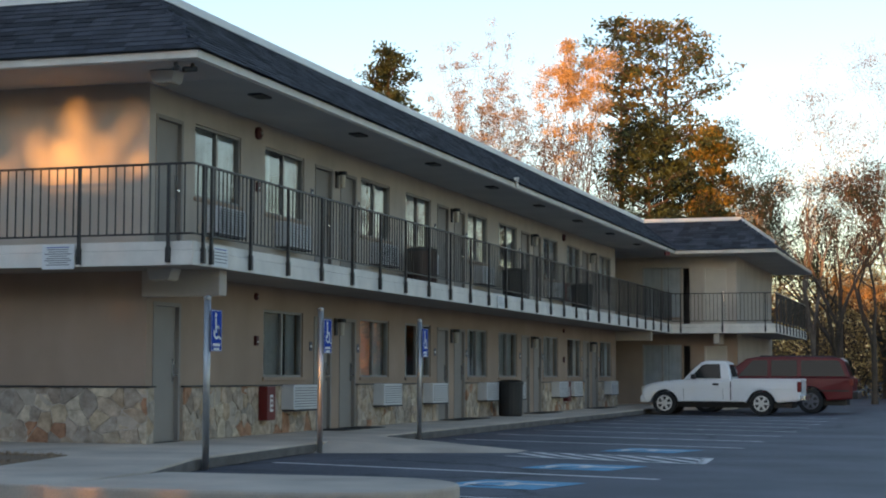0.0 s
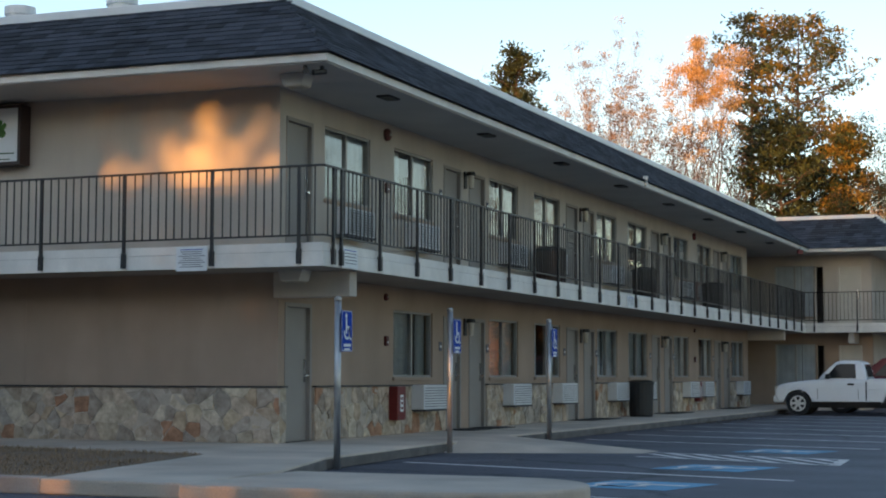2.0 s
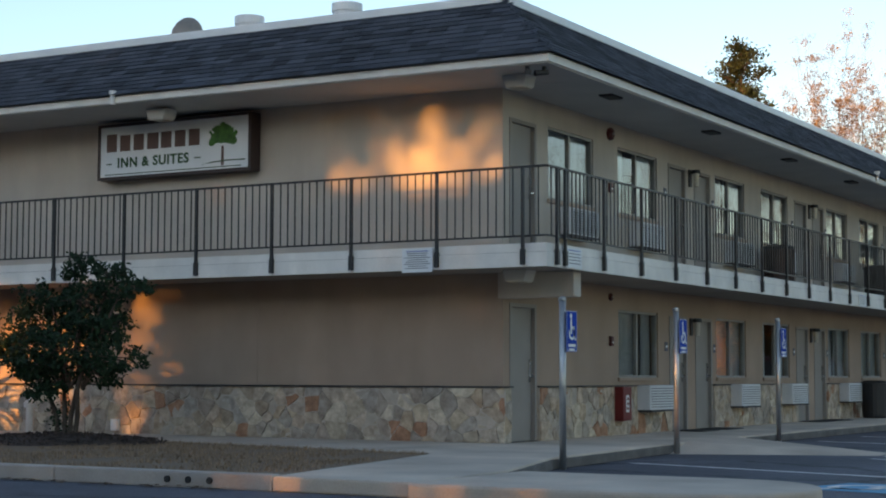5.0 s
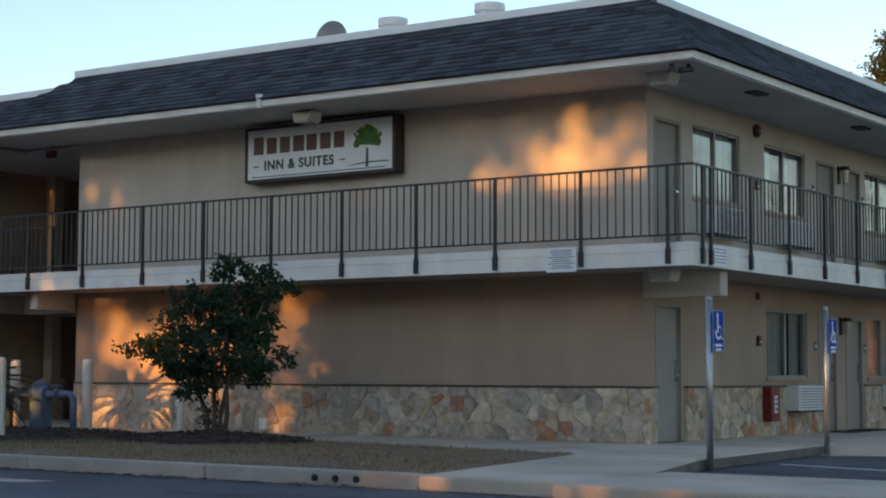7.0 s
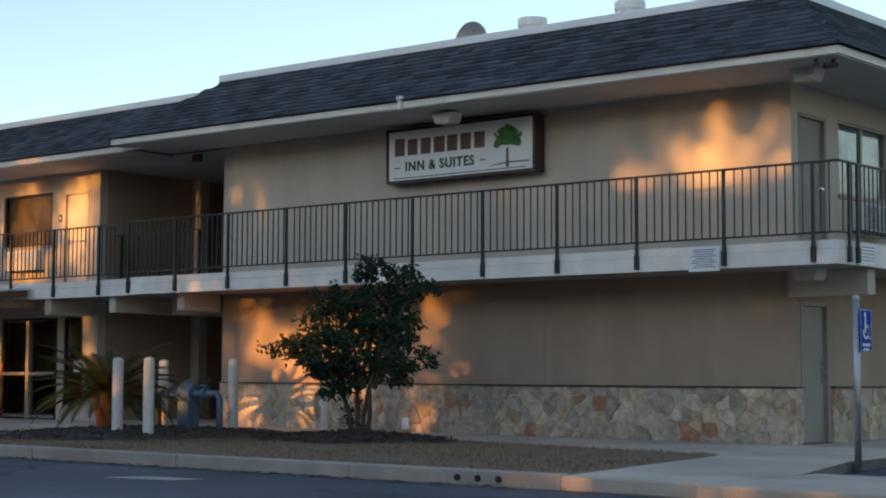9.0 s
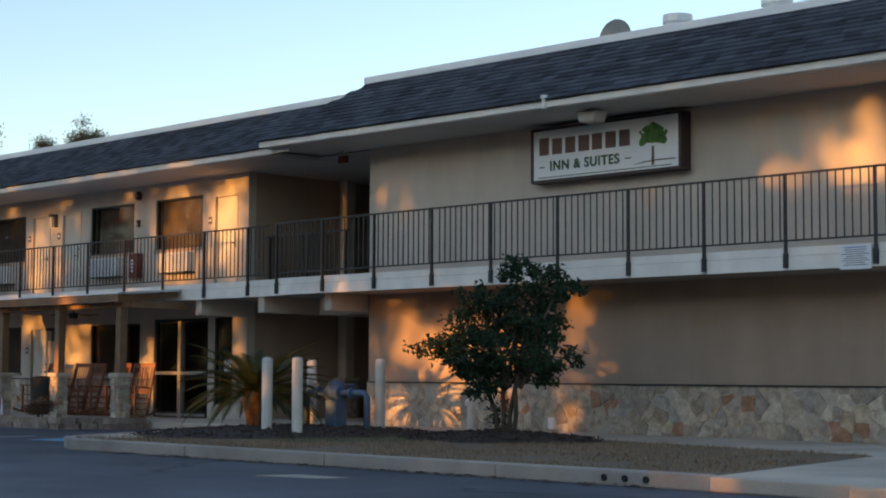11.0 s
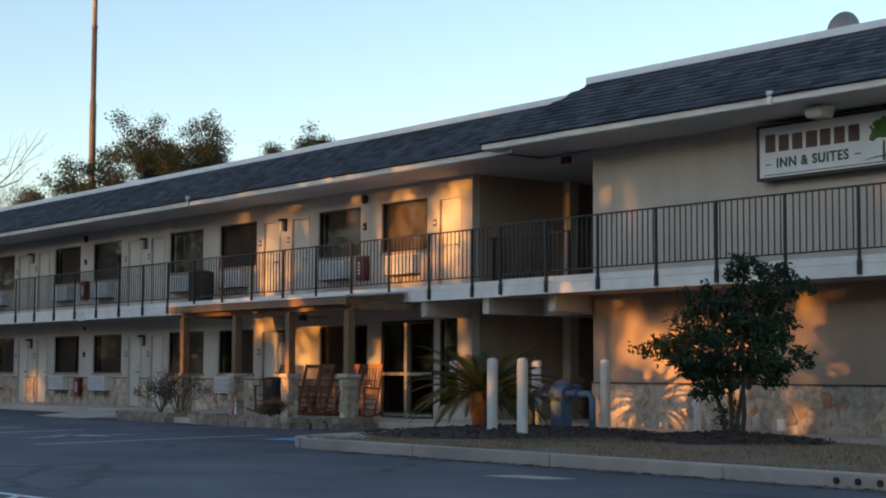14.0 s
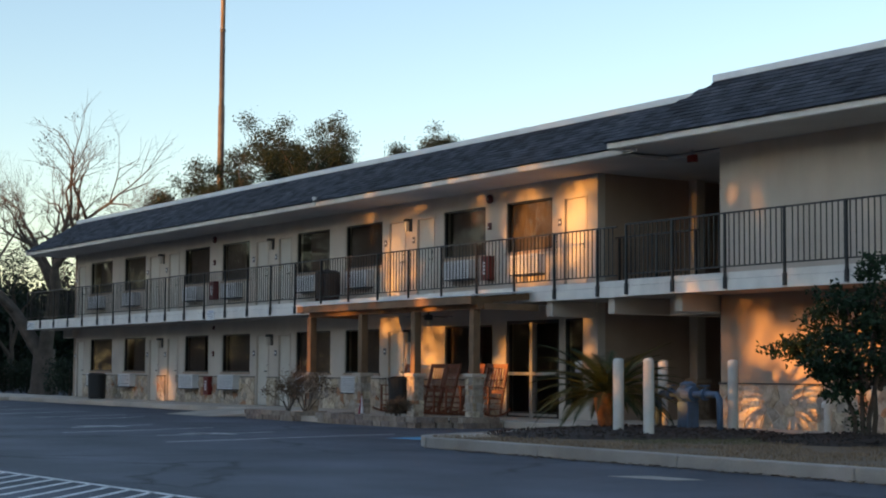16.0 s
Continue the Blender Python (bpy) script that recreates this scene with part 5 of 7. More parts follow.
def rocking_chair():
    t = thing("rocking_chair", "red-brown wooden rocking chair with a slatted back", "rocking chair", group="rocking chairs on the porch")
    for i in range(7):
        part("seat_slat", Geo().beam((-0.27, -0.26 + 0.078 * i, 0.45 - 0.008 * i), (0.27, -0.26 + 0.078 * i, 0.45 - 0.008 * i), 0.06, 0.02), CHAIR_WOOD, t)
    for x in (-0.27, 0.27):
        part("rocker", Geo().tube([(x, -0.48, 0.13), (x, -0.25, 0.05), (x, 0.05, 0.03), (x, 0.35, 0.08), (x, 0.55, 0.18)], 0.022, 8), CHAIR_WOOD, t)
        part("front_leg", Geo().beam((x, -0.24, 0.05), (x, -0.24, 0.66), 0.04), CHAIR_WOOD, t)
        part("back_leg", Geo().beam((x, 0.18, 0.05), (x, 0.46, 1.18), 0.042), CHAIR_WOOD, t)
        part("arm", Geo().beam((x, -0.3, 0.67), (x, 0.3, 0.64), 0.09, 0.022), CHAIR_WOOD, t, bevel=0.005)
        for z in (0.18, 0.3):
            part("side_stretcher", Geo().beam((x, -0.24, z), (x, 0.22, z), 0.022), CHAIR_WOOD, t)
    for z in (0.56, 1.13):
        y = 0.18 + 0.28 * (z - 0.05) / 1.13
        part("back_rail", Geo().beam((-0.27, y, z), (0.27, y, z), 0.025, 0.09), CHAIR_WOOD, t)
    for i in range(6):
        x = -0.2 + 0.08 * i
        part("back_slat", Geo().beam((x, 0.305, 0.58), (x, 0.45, 1.12), 0.03, 0.012, (0, 1, 0)), CHAIR_WOOD, t)
    for z in (0.2, 0.3):
        part("stretcher", Geo().beam((-0.27, -0.24, z), (0.27, -0.24, z), 0.022), CHAIR_WOOD, t)
    return t


for x, y, r in ((-22.95, -0.55, -4), (-21.4, -0.7, 6), (-20.75, -0.75, -3), (-19.8, -0.7, 4), (-18.78, -0.75, 18)):
    place(rocking_chair, pose(x, y, 0.0, 0, 0, r))
copy_thing(w_cache[bin_round, (0,)], pose(-22.35, -0.75, 0.0))
flag = thing("small_flag", "small striped cloth flag on a stick in the planter", "flag", pose(-20.3, -3.0, 0.0))
part("stick", Geo().tube([(0, 0, -0.05), (0, 0, 0.55)], 0.01, 8), WOOD, flag)
for k in range(7):
    a, b = 0.04 + 0.045 * k, 0.03 + 0.045 * k
    cloth = Geo().add([(a - 0.2, -0.02 - 0.02 * math.sin(2 * k), 0.05 + 0.01 * k), (a - 0.155, -0.02 - 0.02 * math.sin(2 * k + 2), 0.05), (0.02, -0.01, 0.5 - 0.01 * k), (0.0, -0.01, 0.52 - 0.01 * k)], [(0, 1, 2, 3)])
    part("stripe", cloth, FLAG_RED if k % 2 else SIGN_WHITE, flag)
pl = thing("planter_wall", "low brick planter edging before the porch", "planter")
rb = random.Random(9)
brick_mesh = Geo().box(-0.15, 0.15, -0.09, 0.09, -0.055, 0.055).mesh("brick", palette("planter_brick", [(0.36, 0.28, 0.22), (0.30, 0.22, 0.17), (0.40, 0.32, 0.26), (0.27, 0.21, 0.18)]))
part("soil", Geo().prism([(-20.9, -3.6), (-17.25, -3.42), (-16.95, -2.76), (-20.9, -2.76)], -0.15, 0.0).box(-24.6, -22.4, -3.55, -2.76, -0.15, 0.0), MULCH, pl)
part("path", Geo().box(-22.4, -20.9, -3.5, -2.76, -0.15, -0.03), CONCRETE, pl, "pale concrete path between the planters")
for (ax, ay), (bx, by) in (((-24.7, -3.6), (-22.3, -3.6)), ((-22.3, -3.6), (-22.3, -2.8)), ((-20.95, -3.68), (-17.15, -3.48)), ((-17.15, -3.48), (-16.8, -2.5)), ((-20.95, -3.68), (-20.95, -2.8)), ((-16.8, -2.5), (-16.5, -2.85)), ((-16.48, -2.85), (-16.48, -1.95))):
    n, turn = max(2, round(math.dist((ax, ay), (bx, by)) / 0.31)), math.atan2(by - ay, bx - ax)
    for row in range(2):
        for i in range(n):
            k = (i + 0.5 - 0.2 * row) / n
            b = new("brick", brick_mesh)
            b.parent, b.location, b.rotation_euler = pl, (ax + (bx - ax) * k, ay + (by - ay) * k + rb.uniform(-0.012, 0.012), -0.095 + 0.113 * row), (0, 0, turn + rb.uniform(-0.04, 0.04))


# ---- vehicles ----
def wheel(parent, x, y, r, side, rim=ALLOY):
    w = part("wheel", Geo().tube([(x, y, r), (x, y + side * 0.2, r)], r, 28), RUBBER, parent, "black tyre on an alloy rim")
    part("rim", Geo().tube([(x, y + side * 0.185, r), (x, y + side * 0.207, r)], r * 0.66, 24), rim, w)
    hub = Geo().tube([(x, y + side * 0.2, r), (x, y + side * 0.215, r)], r * 0.2, 14)
    part("hub", hub, rim, w)
    for k in range(6):
        a, yy = math.pi / 3 * k + 0.5, y + side * 0.2095
        ring = [(0.27, -0.2), (0.57, -0.3), (0.57, 0.3), (0.27, 0.2)]
        front = [(x + r * q * math.cos(a + da), yy, r + r * q * math.sin(a + da)) for q, da in ring]
        back = [(vx, yy - side * 0.004, vz) for vx, vy, vz in front]
        part("slot", Geo().add(front + back, [(0, 1, 2, 3), (7, 6, 5, 4), (0, 4, 5, 1), (1, 5, 6, 2), (2, 6, 7, 3), (3, 7, 4, 0)]), PLASTIC_BLACK, w)


def body_side(outline, arches, r, w, taper=0.0):
    """A car body from its side outline (front at x = 0), with wheel arches, drawn out across and drawn in at the top."""
    low = outline[0][1]
    out = [outline[0]]
    for x in arches:
        a = [p for p in arc(x, r * 0.98, r * 1.2, 180, 0, 12)]
        a = [(px, max(pz, low)) for px, pz in a]
        out += a
    out += list(outline[1:])
    g = Geo()
    n = len(out)
    half = lambda z: w / 2 - taper * max(0.0, z - 0.75) ** 1.0
    v = [(x, -half(z), z) for x, z in out] + [(x, half(z), z) for x, z in out]
    g.add(v, [tuple(range(n)), tuple(range(2 * n - 1, n - 1, -1))] + [(i, n + i, n + (i + 1) % n, (i + 1) % n) for i in range(n)])
    return g


def glazing(name, poly, half, parent):
    """A side pane on either flank."""
    for s in (-1, 1):
        part(name, Geo().add([(x, s * half(z), z) for x, z in poly], [tuple(range(len(poly)))]), CAR_GLASS, parent, "dark side glass")


def pickup():
    t = thing("pickup_truck", "white compact pickup truck with alloy wheels, parked at the walk", "pickup truck")
    W, R = 1.72, 0.345
    half = lambda z: W / 2 + 0.006 - 0.16 * max(0.0, z - 0.75)
    body = body_side([(0.1, 0.36), (4.62, 0.42), (4.66, 0.7), (4.66, 1.03), (2.68, 1.03), (2.6, 1.04), (1.3, 1.04), (1.1, 1.02), (0.7, 0.98), (0.3, 0.92), (0.1, 0.84), (0.03, 0.72), (0.02, 0.55)], [0.70, 3.53], R, W, 0.1)
    part("body", body, CAR_WHITE, t, bevel=0.07)
    cab = body_side([(1.22, 1.0), (2.66, 1.0), (2.62, 1.3), (2.54, 1.52), (2.4, 1.58), (1.98, 1.59), (1.78, 1.54), (1.6, 1.4)], [], R, W, 0.17)
    part("cab", cab, CAR_WHITE, t, bevel=0.06)
    glazing("side_window", [(1.46, 1.07), (2.36, 1.07), (2.33, 1.49), (1.92, 1.49), (1.8, 1.46)], half, t)
    part("windscreen", Geo().add([(1.27, -0.72, 1.06), (1.27, 0.72, 1.06), (1.72, 0.64, 1.5), (1.72, -0.64, 1.5)], [(0, 1, 2, 3)]), CAR_GLASS, t)
    part("rear_window", Geo().add([(2.665, -0.62, 1.12), (2.665, 0.62, 1.12), (2.575, 0.58, 1.48), (2.575, -0.58, 1.48)], [(0, 1, 2, 3)]), CAR_GLASS, t)
    part("bed_floor", Geo().box(2.72, 4.58, -0.72, 0.72, 1.015, 1.036), PLASTIC_BLACK, t, "black bed liner")
    for s in (-1, 1):
        part("bed_rail", Geo().box(2.7, 4.66, s * 0.79 - 0.045, s * 0.79 + 0.045, 0.99, 1.065), CAR_WHITE, t, bevel=0.02)
        part("headlight", Geo().box(0.0, 0.2, s * 0.64 - 0.16, s * 0.64 + 0.2, 0.68, 0.85), LENS_CLEAR, t, "clear headlight", bevel=0.03)
        part("side_lamp", Geo().box(0.05, 0.2, s * 0.78 - 0.05, s * 0.78 + 0.075, 0.66, 0.74), LENS_AMBER, t, "amber side lamp", bevel=0.012)
        part("tail_light", Geo().box(4.55, 4.675, s * 0.8 - 0.07, s * 0.8 + 0.05, 0.68, 0.98), LENS_RED, t, "red tail light", bevel=0.02)
        part("mirror", Geo().box(1.5, 1.64, s * 0.92 - 0.08, s * 0.92 + 0.08, 1.05, 1.2), PLASTIC_BLACK, t, "black door mirror", bevel=0.03)
        part("door_handle", Geo().box(2.12, 2.3, s * 0.862 - 0.02, s * 0.862 + 0.02, 0.87, 0.93), PLASTIC_BLACK, t, bevel=0.01)
        part("door_seam", Geo().box(2.42, 2.43, s * 0.865 - 0.002, s * 0.865 + 0.002, 0.47, 0.78).box(1.26, 1.27, s * 0.865 - 0.002, s * 0.865 + 0.002, 0.47, 0.78), PLASTIC_BLACK, t)
        part("bed_gap", Geo().box(2.63, 2.66, s * 0.855 - 0.012, s * 0.855 + 0.012, 0.44, 0.98), PLASTIC_BLACK, t)
        part("body_crease", Geo().box(1.3, 4.5, s * 0.862 - 0.012, s * 0.862 + 0.004, 0.755, 0.775), CAR_WHITE, t, bevel=0.006)
        part("sill_trim", Geo().box(1.15, 3.05, s * 0.855 - 0.01, s * 0.855 + 0.01, 0.35, 0.4), PLASTIC_BLACK, t)
        for x in (0.70, 3.53):
            lip = Geo()
            lip.tube([(px, s * 0.862, pz) for px, pz in arc(x, R * 0.98, R * 1.22, 172, 8, 14)], 0.018, 6)
            part("wheel_arch_lip", lip, CAR_WHITE, t, smooth=True)
    part("front_bumper", Geo().box(-0.04, 0.22, -0.83, 0.83, 0.36, 0.58), CAR_WHITE, t, bevel=0.07)
    part("rear_bumper", Geo().box(4.62, 4.78, -0.82, 0.82, 0.42, 0.6), CHROME, t, bevel=0.035)
    part("grille", Geo().box(0.0, 0.06, -0.46, 0.46, 0.62, 0.84), PLASTIC_BLACK, t)
    for x in (0.70, 3.53):
        for s in (-1, 1):
            wheel(t, x, s * 0.66, R, s)
    part("chassis", Geo().box(0.4, 4.4, -0.6, 0.6, 0.22, 0.4), PLASTIC_BLACK, t)
    return t


def suv():
    t = thing("suv", "maroon large estate car with dark glass, parked beside the pickup", "car")
    W, R = 1.95, 0.38
    half = lambda z: W / 2 + 0.006 - 0.15 * max(0.0, z - 0.75)
    part("body", body_side([(0.05, 0.4), (5.4, 0.45), (5.42, 1.1), (1.6, 1.12), (1.35, 1.1), (0.3, 1.02), (0.05, 0.9)], [0.95, 4.15], R, W, 0.1), CAR_RED, t, bevel=0.03)
    part("cabin", body_side([(1.4, 1.09), (5.36, 1.09), (5.16, 1.62), (5.04, 1.7), (4.8, 1.735), (3.6, 1.75), (2.5, 1.735), (2.2, 1.68)], [], R, W, 0.15), CAR_RED, t, bevel=0.04)
    for poly in ([(1.95, 1.14), (2.85, 1.14), (2.85, 1.63), (2.4, 1.63)], [(2.97, 1.14), (3.75, 1.14), (3.75, 1.63), (2.97, 1.63)], [(3.87, 1.14), (5.2, 1.14), (5.02, 1.6), (4.9, 1.63), (3.87, 1.63)]):
        glazing("side_window", poly, half, t)
    part("rear_window", Geo().add([(5.395, -0.75, 1.18), (5.395, 0.75, 1.18), (5.25, 0.7, 1.66), (5.25, -0.7, 1.66)], [(0, 1, 2, 3)]), CAR_GLASS, t)
    for s in (-1, 1):
        part("tail_light", Geo().box(5.32, 5.44, s * 0.9 - 0.07, s * 0.9 + 0.06, 0.86, 1.08), LENS_RED, t, "red tail light", bevel=0.015)
        part("roof_rack", Geo().box(2.6, 4.8, s * 0.68 - 0.02, s * 0.68 + 0.02, 1.735, 1.78), PLASTIC_BLACK, t)
        part("trim_strip", Geo().box(1.4, 5.3, s * 0.965 - 0.012, s * 0.965 + 0.012, 0.68, 0.72), PLASTIC_BLACK, t)
    part("rear_bumper", Geo().box(5.38, 5.56, -0.93, 0.93, 0.45, 0.68), PLASTIC_BLACK, t, bevel=0.03)
    part("front_bumper", Geo().box(-0.06, 0.2, -0.93, 0.93, 0.42, 0.66), CHROME, t, bevel=0.03)
    for x in (0.95, 4.15):
        for s in (-1, 1):
            wheel(t, x, s * 0.76, R, s, INK)
    part("chassis", Geo().box(0.5, 5.2, -0.7, 0.7, 0.25, 0.45), PLASTIC_BLACK, t)
    return t


pickup().matrix_basis = pose(1.86, 28.1, -0.15)
suv().matrix_basis = pose(2.35, 31.3, -0.15)


# ---- plants ----
def grow(rnd, g, tips, p, d, length, r, depth, spread=0.6, up=0.12, seg=6, kids=(2, 3), shrink=0.72):
    """A limb with a bend, then its branches; the ends go into tips."""
    pts, rad = [p], [r]
    n = 3
    for i in range(n):
        d = (d + Vector((rnd.uniform(-1, 1), rnd.uniform(-1, 1), rnd.uniform(-1, 1))) * 0.16 + Vector((0, 0, up))).normalized()
        p = p + d * length / n
        pts.append(p)
        rad.append(r * (1 - 0.4 * (i + 1) / n))
    g.tube(pts, rad, seg if r > 0.03 else 4, cap=False)
    if depth == 0:
        tips.append((p, d))
        return
    if depth <= 2:
        tips.append((pts[2], d))
    for k in range(rnd.randint(*kids)):
        a = rnd.uniform(0, 6.283)
        side = d.orthogonal().normalized()
        side = side * math.cos(a) + d.cross(side) * math.sin(a)
        grow(rnd, g, tips, p if k == 0 else pts[rnd.choice((2, 3))], (d + side * rnd.uniform(0.5, 1.2) * spread).normalized(), length * shrink * rnd.uniform(0.75, 1.15), rad[-1] * 0.75, depth - 1, spread, up, seg, kids, shrink)


def leaves(rnd, tips, per, radius, size, flat=0.8):
    """Small folded leaves round the ends of the limbs."""
    v, f = [], []
    for p, d in tips:
        for _ in range(per):
            o = Vector((rnd.gauss(0, 1), rnd.gauss(0, 1), rnd.gauss(0, 1) * flat)) * radius * 0.55
            a = Vector((rnd.uniform(-1, 1), rnd.uniform(-1, 1), rnd.uniform(-1, 1))).normalized()
            b = a.orthogonal().normalized()
            c, s = p + o, size * rnd.uniform(0.6, 1.3)
            k = len(v)
            v += [tuple(c - a * s), tuple(c + b * s * 0.45 + a.cross(b) * s * 0.15), tuple(c + a * s), tuple(c - b * s * 0.45 + a.cross(b) * s * 0.15)]
            f += [(k, k + 1, k + 2), (k, k + 2, k + 3)]
    g = Geo()
    g.v, g.f = v, f
    return g


def tree(name, label, at, height, crowns, seed, bark=BARK, trunk_r=0.22, depth=4, spread=0.65, up=0.12, lean=(0, 0), bole=0.28, kids=(2, 3), shrink=0.74, group="", above=0.0):
    """crowns: rows of (leaf material, share of tips, leaves a tip, radius, leaf size)."""
    rnd = random.Random(seed)
    t = thing(name, label, "tree", pose(*at), group)
    g, tips = Geo(), []
    base = Vector((lean[0], lean[1], 1)).normalized()
    top = base * height * bole
    g.tube([(0, 0, -0.3), tuple(top * 0.15), tuple(top * 0.6), tuple(top)], [trunk_r * 1.35, trunk_r, trunk_r * 0.88, trunk_r * 0.8], 9, cap=False)
    first = height * (1 - bole) * (1 - shrink) / (1 - shrink ** (depth + 1)) * 1.15
    for k in range(3 if depth > 3 else 4):
        a = 2.1 * k + rnd.uniform(0, 1)
        grow(rnd, g, tips, top * (1 - 0.12 * k), (base + Vector((math.cos(a), math.sin(a), 0)) * spread * (0.35 if k == 0 else 0.9)).normalized(), first, trunk_r * 0.62, depth, spread, up, 6, kids, shrink)
    part("trunk", g, bark, t, smooth=True)
    for mat, share, per, radius, size in crowns:
        some = [x for x in tips if x[0].z > above * height and rnd.random() < share]
        if some:
            part("crown", leaves(rnd, some, int(per * 2.6), radius * 0.8, size * 0.55), mat, t)
    return t


def pine(name, label, at, height, seed, crowns, outline, limbs=46, bare=0.4, tuft=0.75, lean=0.0):
    """A tall stem with open limbs that carry flat tufts; outline: (share of the crown's height, reach in metres)."""
    rnd = random.Random(seed)
    t = thing(name, label, "tree", pose(*at))
    g, tufts = Geo(), [Geo() for _ in crowns]
    axis = lambda z: Vector((lean * (z / height) ** 1.5, 0.2 * math.sin(z * 0.3), z))
    g.tube([axis(max(-0.3, height * k / 10)) - Vector((0, 0, 0.3 * (k == 0))) for k in range(11)], [height * 0.0125 * (1 - 0.088 * k) for k in range(11)], 9, cap=False)
    for i in range(limbs):
        k = min(0.995, (i + rnd.uniform(0, 1)) / limbs)
        z = height * (bare + (1 - bare) * k)
        for (k0, r0), (k1, r1) in zip(outline, outline[1:]):
            if k0 <= k <= k1:
                reach = r0 + (r1 - r0) * (k - k0) / max(1e-6, k1 - k0)
        reach *= rnd.uniform(0.55, 1.1)
        a = i * 2.4 + rnd.uniform(-0.5, 0.5)
        d = Vector((math.cos(a), math.sin(a), rnd.uniform(0.0, 0.45)))
        p0 = axis(z)
        p1, p2 = p0 + d * reach * 0.5, p0 + d * reach + Vector((0, 0, reach * 0.15))
        g.tube([p0, p1, p2], [0.075 * (1.2 - k), 0.05 * (1.2 - k), 0.02], 5, cap=False)
        for u in (0.5, 0.68, 0.84, 1.0):
            q = p0.lerp(p2, u)
            for _ in range(2):
                e = q + Vector((rnd.uniform(-1, 1), rnd.uniform(-1, 1), rnd.uniform(-0.1, 0.6))) * min(1.3, reach * 0.34)
                g.tube([q, e], [0.02, 0.008], 4, cap=False)
                pick, n = rnd.random(), 0
                for n, (mat, share, per, size) in enumerate(crowns):
                    pick -= share
                    if pick <= 0:
                        break
                c = leaves(rnd, [(e, None)], crowns[n][2], tuft * rnd.uniform(0.6, 1.1), crowns[n][3], 0.55)
                tufts[n].add(c.v, c.f)
    part("trunk", g, BARK, t, smooth=True)
    for (mat, share, per, size), c in zip(crowns, tufts):
        if c.v:
            part("crown", c, mat, t)
    return t


def out(az, dist):
    """A place at a bearing (degrees left of +Y) and distance from where the camera stands."""
    return (EYE[0] - math.sin(radians(az)) * dist, EYE[1] + math.cos(radians(az)) * dist, -0.15)


# small evergreen on the lawn
rt = random.Random(21)
holly = thing("small_tree", "dark evergreen small tree with several stems in a mulch bed", "tree", pose(-5.65, -3.0, 0.02))
hg, htips = Geo(), []
lobes = ((-1.45, 0.0, 1.33, 0.4, 0.4, 0.16), (-1.0, 0.1, 1.42, 0.5, 0.5, 0.24), (-0.75, 0.2, 1.75, 0.5, 0.5, 0.26), (0.1, -0.2, 1.32, 0.85, 0.7, 0.3), (0.85, 0.0, 1.2, 0.5, 0.5, 0.18), (-0.45, 0.1, 2.08, 0.5, 0.5, 0.22), (0.35, 0.0, 2.05, 0.55, 0.5, 0.3),
         (1.05, 0.0, 2.22, 0.5, 0.4, 0.16), (0.25, 0.0, 2.5, 0.22, 0.22, 0.24), (0.75, 0.1, 2.42, 0.3, 0.3, 0.13), (-0.3, -0.3, 1.12, 0.5, 0.5, 0.18), (0.1, 0.4, 1.7, 0.6, 0.6, 0.34), (0.6, 0.1, 1.65, 0.45, 0.4, 0.22), (-0.3, 0.2, 1.55, 0.4, 0.4, 0.2))
lobes += ((-0.65, 0.0, 1.02, 0.45, 0.4, 0.14), (0.45, 0.1, 0.98, 0.45, 0.4, 0.16), (-0.05, -0.1, 0.9, 0.35, 0.35, 0.14), (-0.2, -0.3, 0.72, 0.25, 0.25, 0.12))
for k, (lx, ly, lz, ax, ay, az_) in enumerate(lobes):
    c = Vector((lx, ly, lz))
    stem_x = (-0.3, -0.05, 0.12, 0.3)[min(3, int((lx + 1.5) / 0.7))]
    mid = Vector((stem_x, 0.1 * (k % 3 - 1), 0.75))
    bend = mid.lerp(c, 0.5) + Vector((0, 0, 0.12))
    hg.tube([mid, bend, mid.lerp(c, 0.8) + Vector((0, 0, 0.04)), c], [0.032, 0.024, 0.016, 0.01], 7, cap=False)
    for _ in range(int(92 * (ax * ay * az_) ** 0.42)):
        q = Vector((rt.gauss(0, 1), rt.gauss(0, 1), rt.gauss(0, 1))).normalized() * rt.uniform(0.35, 1.08) ** 0.6
        p = c + Vector((q.x * ax, q.y * ay, q.z * az_))
        if rt.random() < 0.3:
            hg.tube([c.lerp(p, 0.1), c.lerp(p, 0.6), p], [0.012, 0.008, 0.004], 4, cap=False)
        htips.append((p, None))
for k, sx in enumerate((-0.3, -0.05, 0.12, 0.3)):
    hg.tube([(sx * 0.35 - 0.03, 0.03 * k, -0.05), (sx * 0.5, 0.04 * (k - 1), 0.35), (sx, 0.1 * (k % 3 - 1), 0.78)], [0.042, 0.036, 0.03], 9, cap=False)
part("trunk", hg, BARK, holly, smooth=True)
part("crown", leaves(rt, htips, 26, 0.105, 0.042), L_HOLLY, holly)
stem = Geo()
for k in range(40):
    a, r, z = rt.uniform(0, 6.28), rt.uniform(0.03, 0.2), rt.uniform(0.1, 0.8)
    stem.add(leaves(rt, [(Vector((r * math.cos(a) - 0.12, r * math.sin(a), z)), None)], 5, 0.1, 0.035).v, [])
stem.f = [f for i in range(0, len(stem.v), 4) for f in ((i, i + 1, i + 2), (i, i + 2, i + 3))]
part("stem_leaves", stem, L_HOLLY, holly)

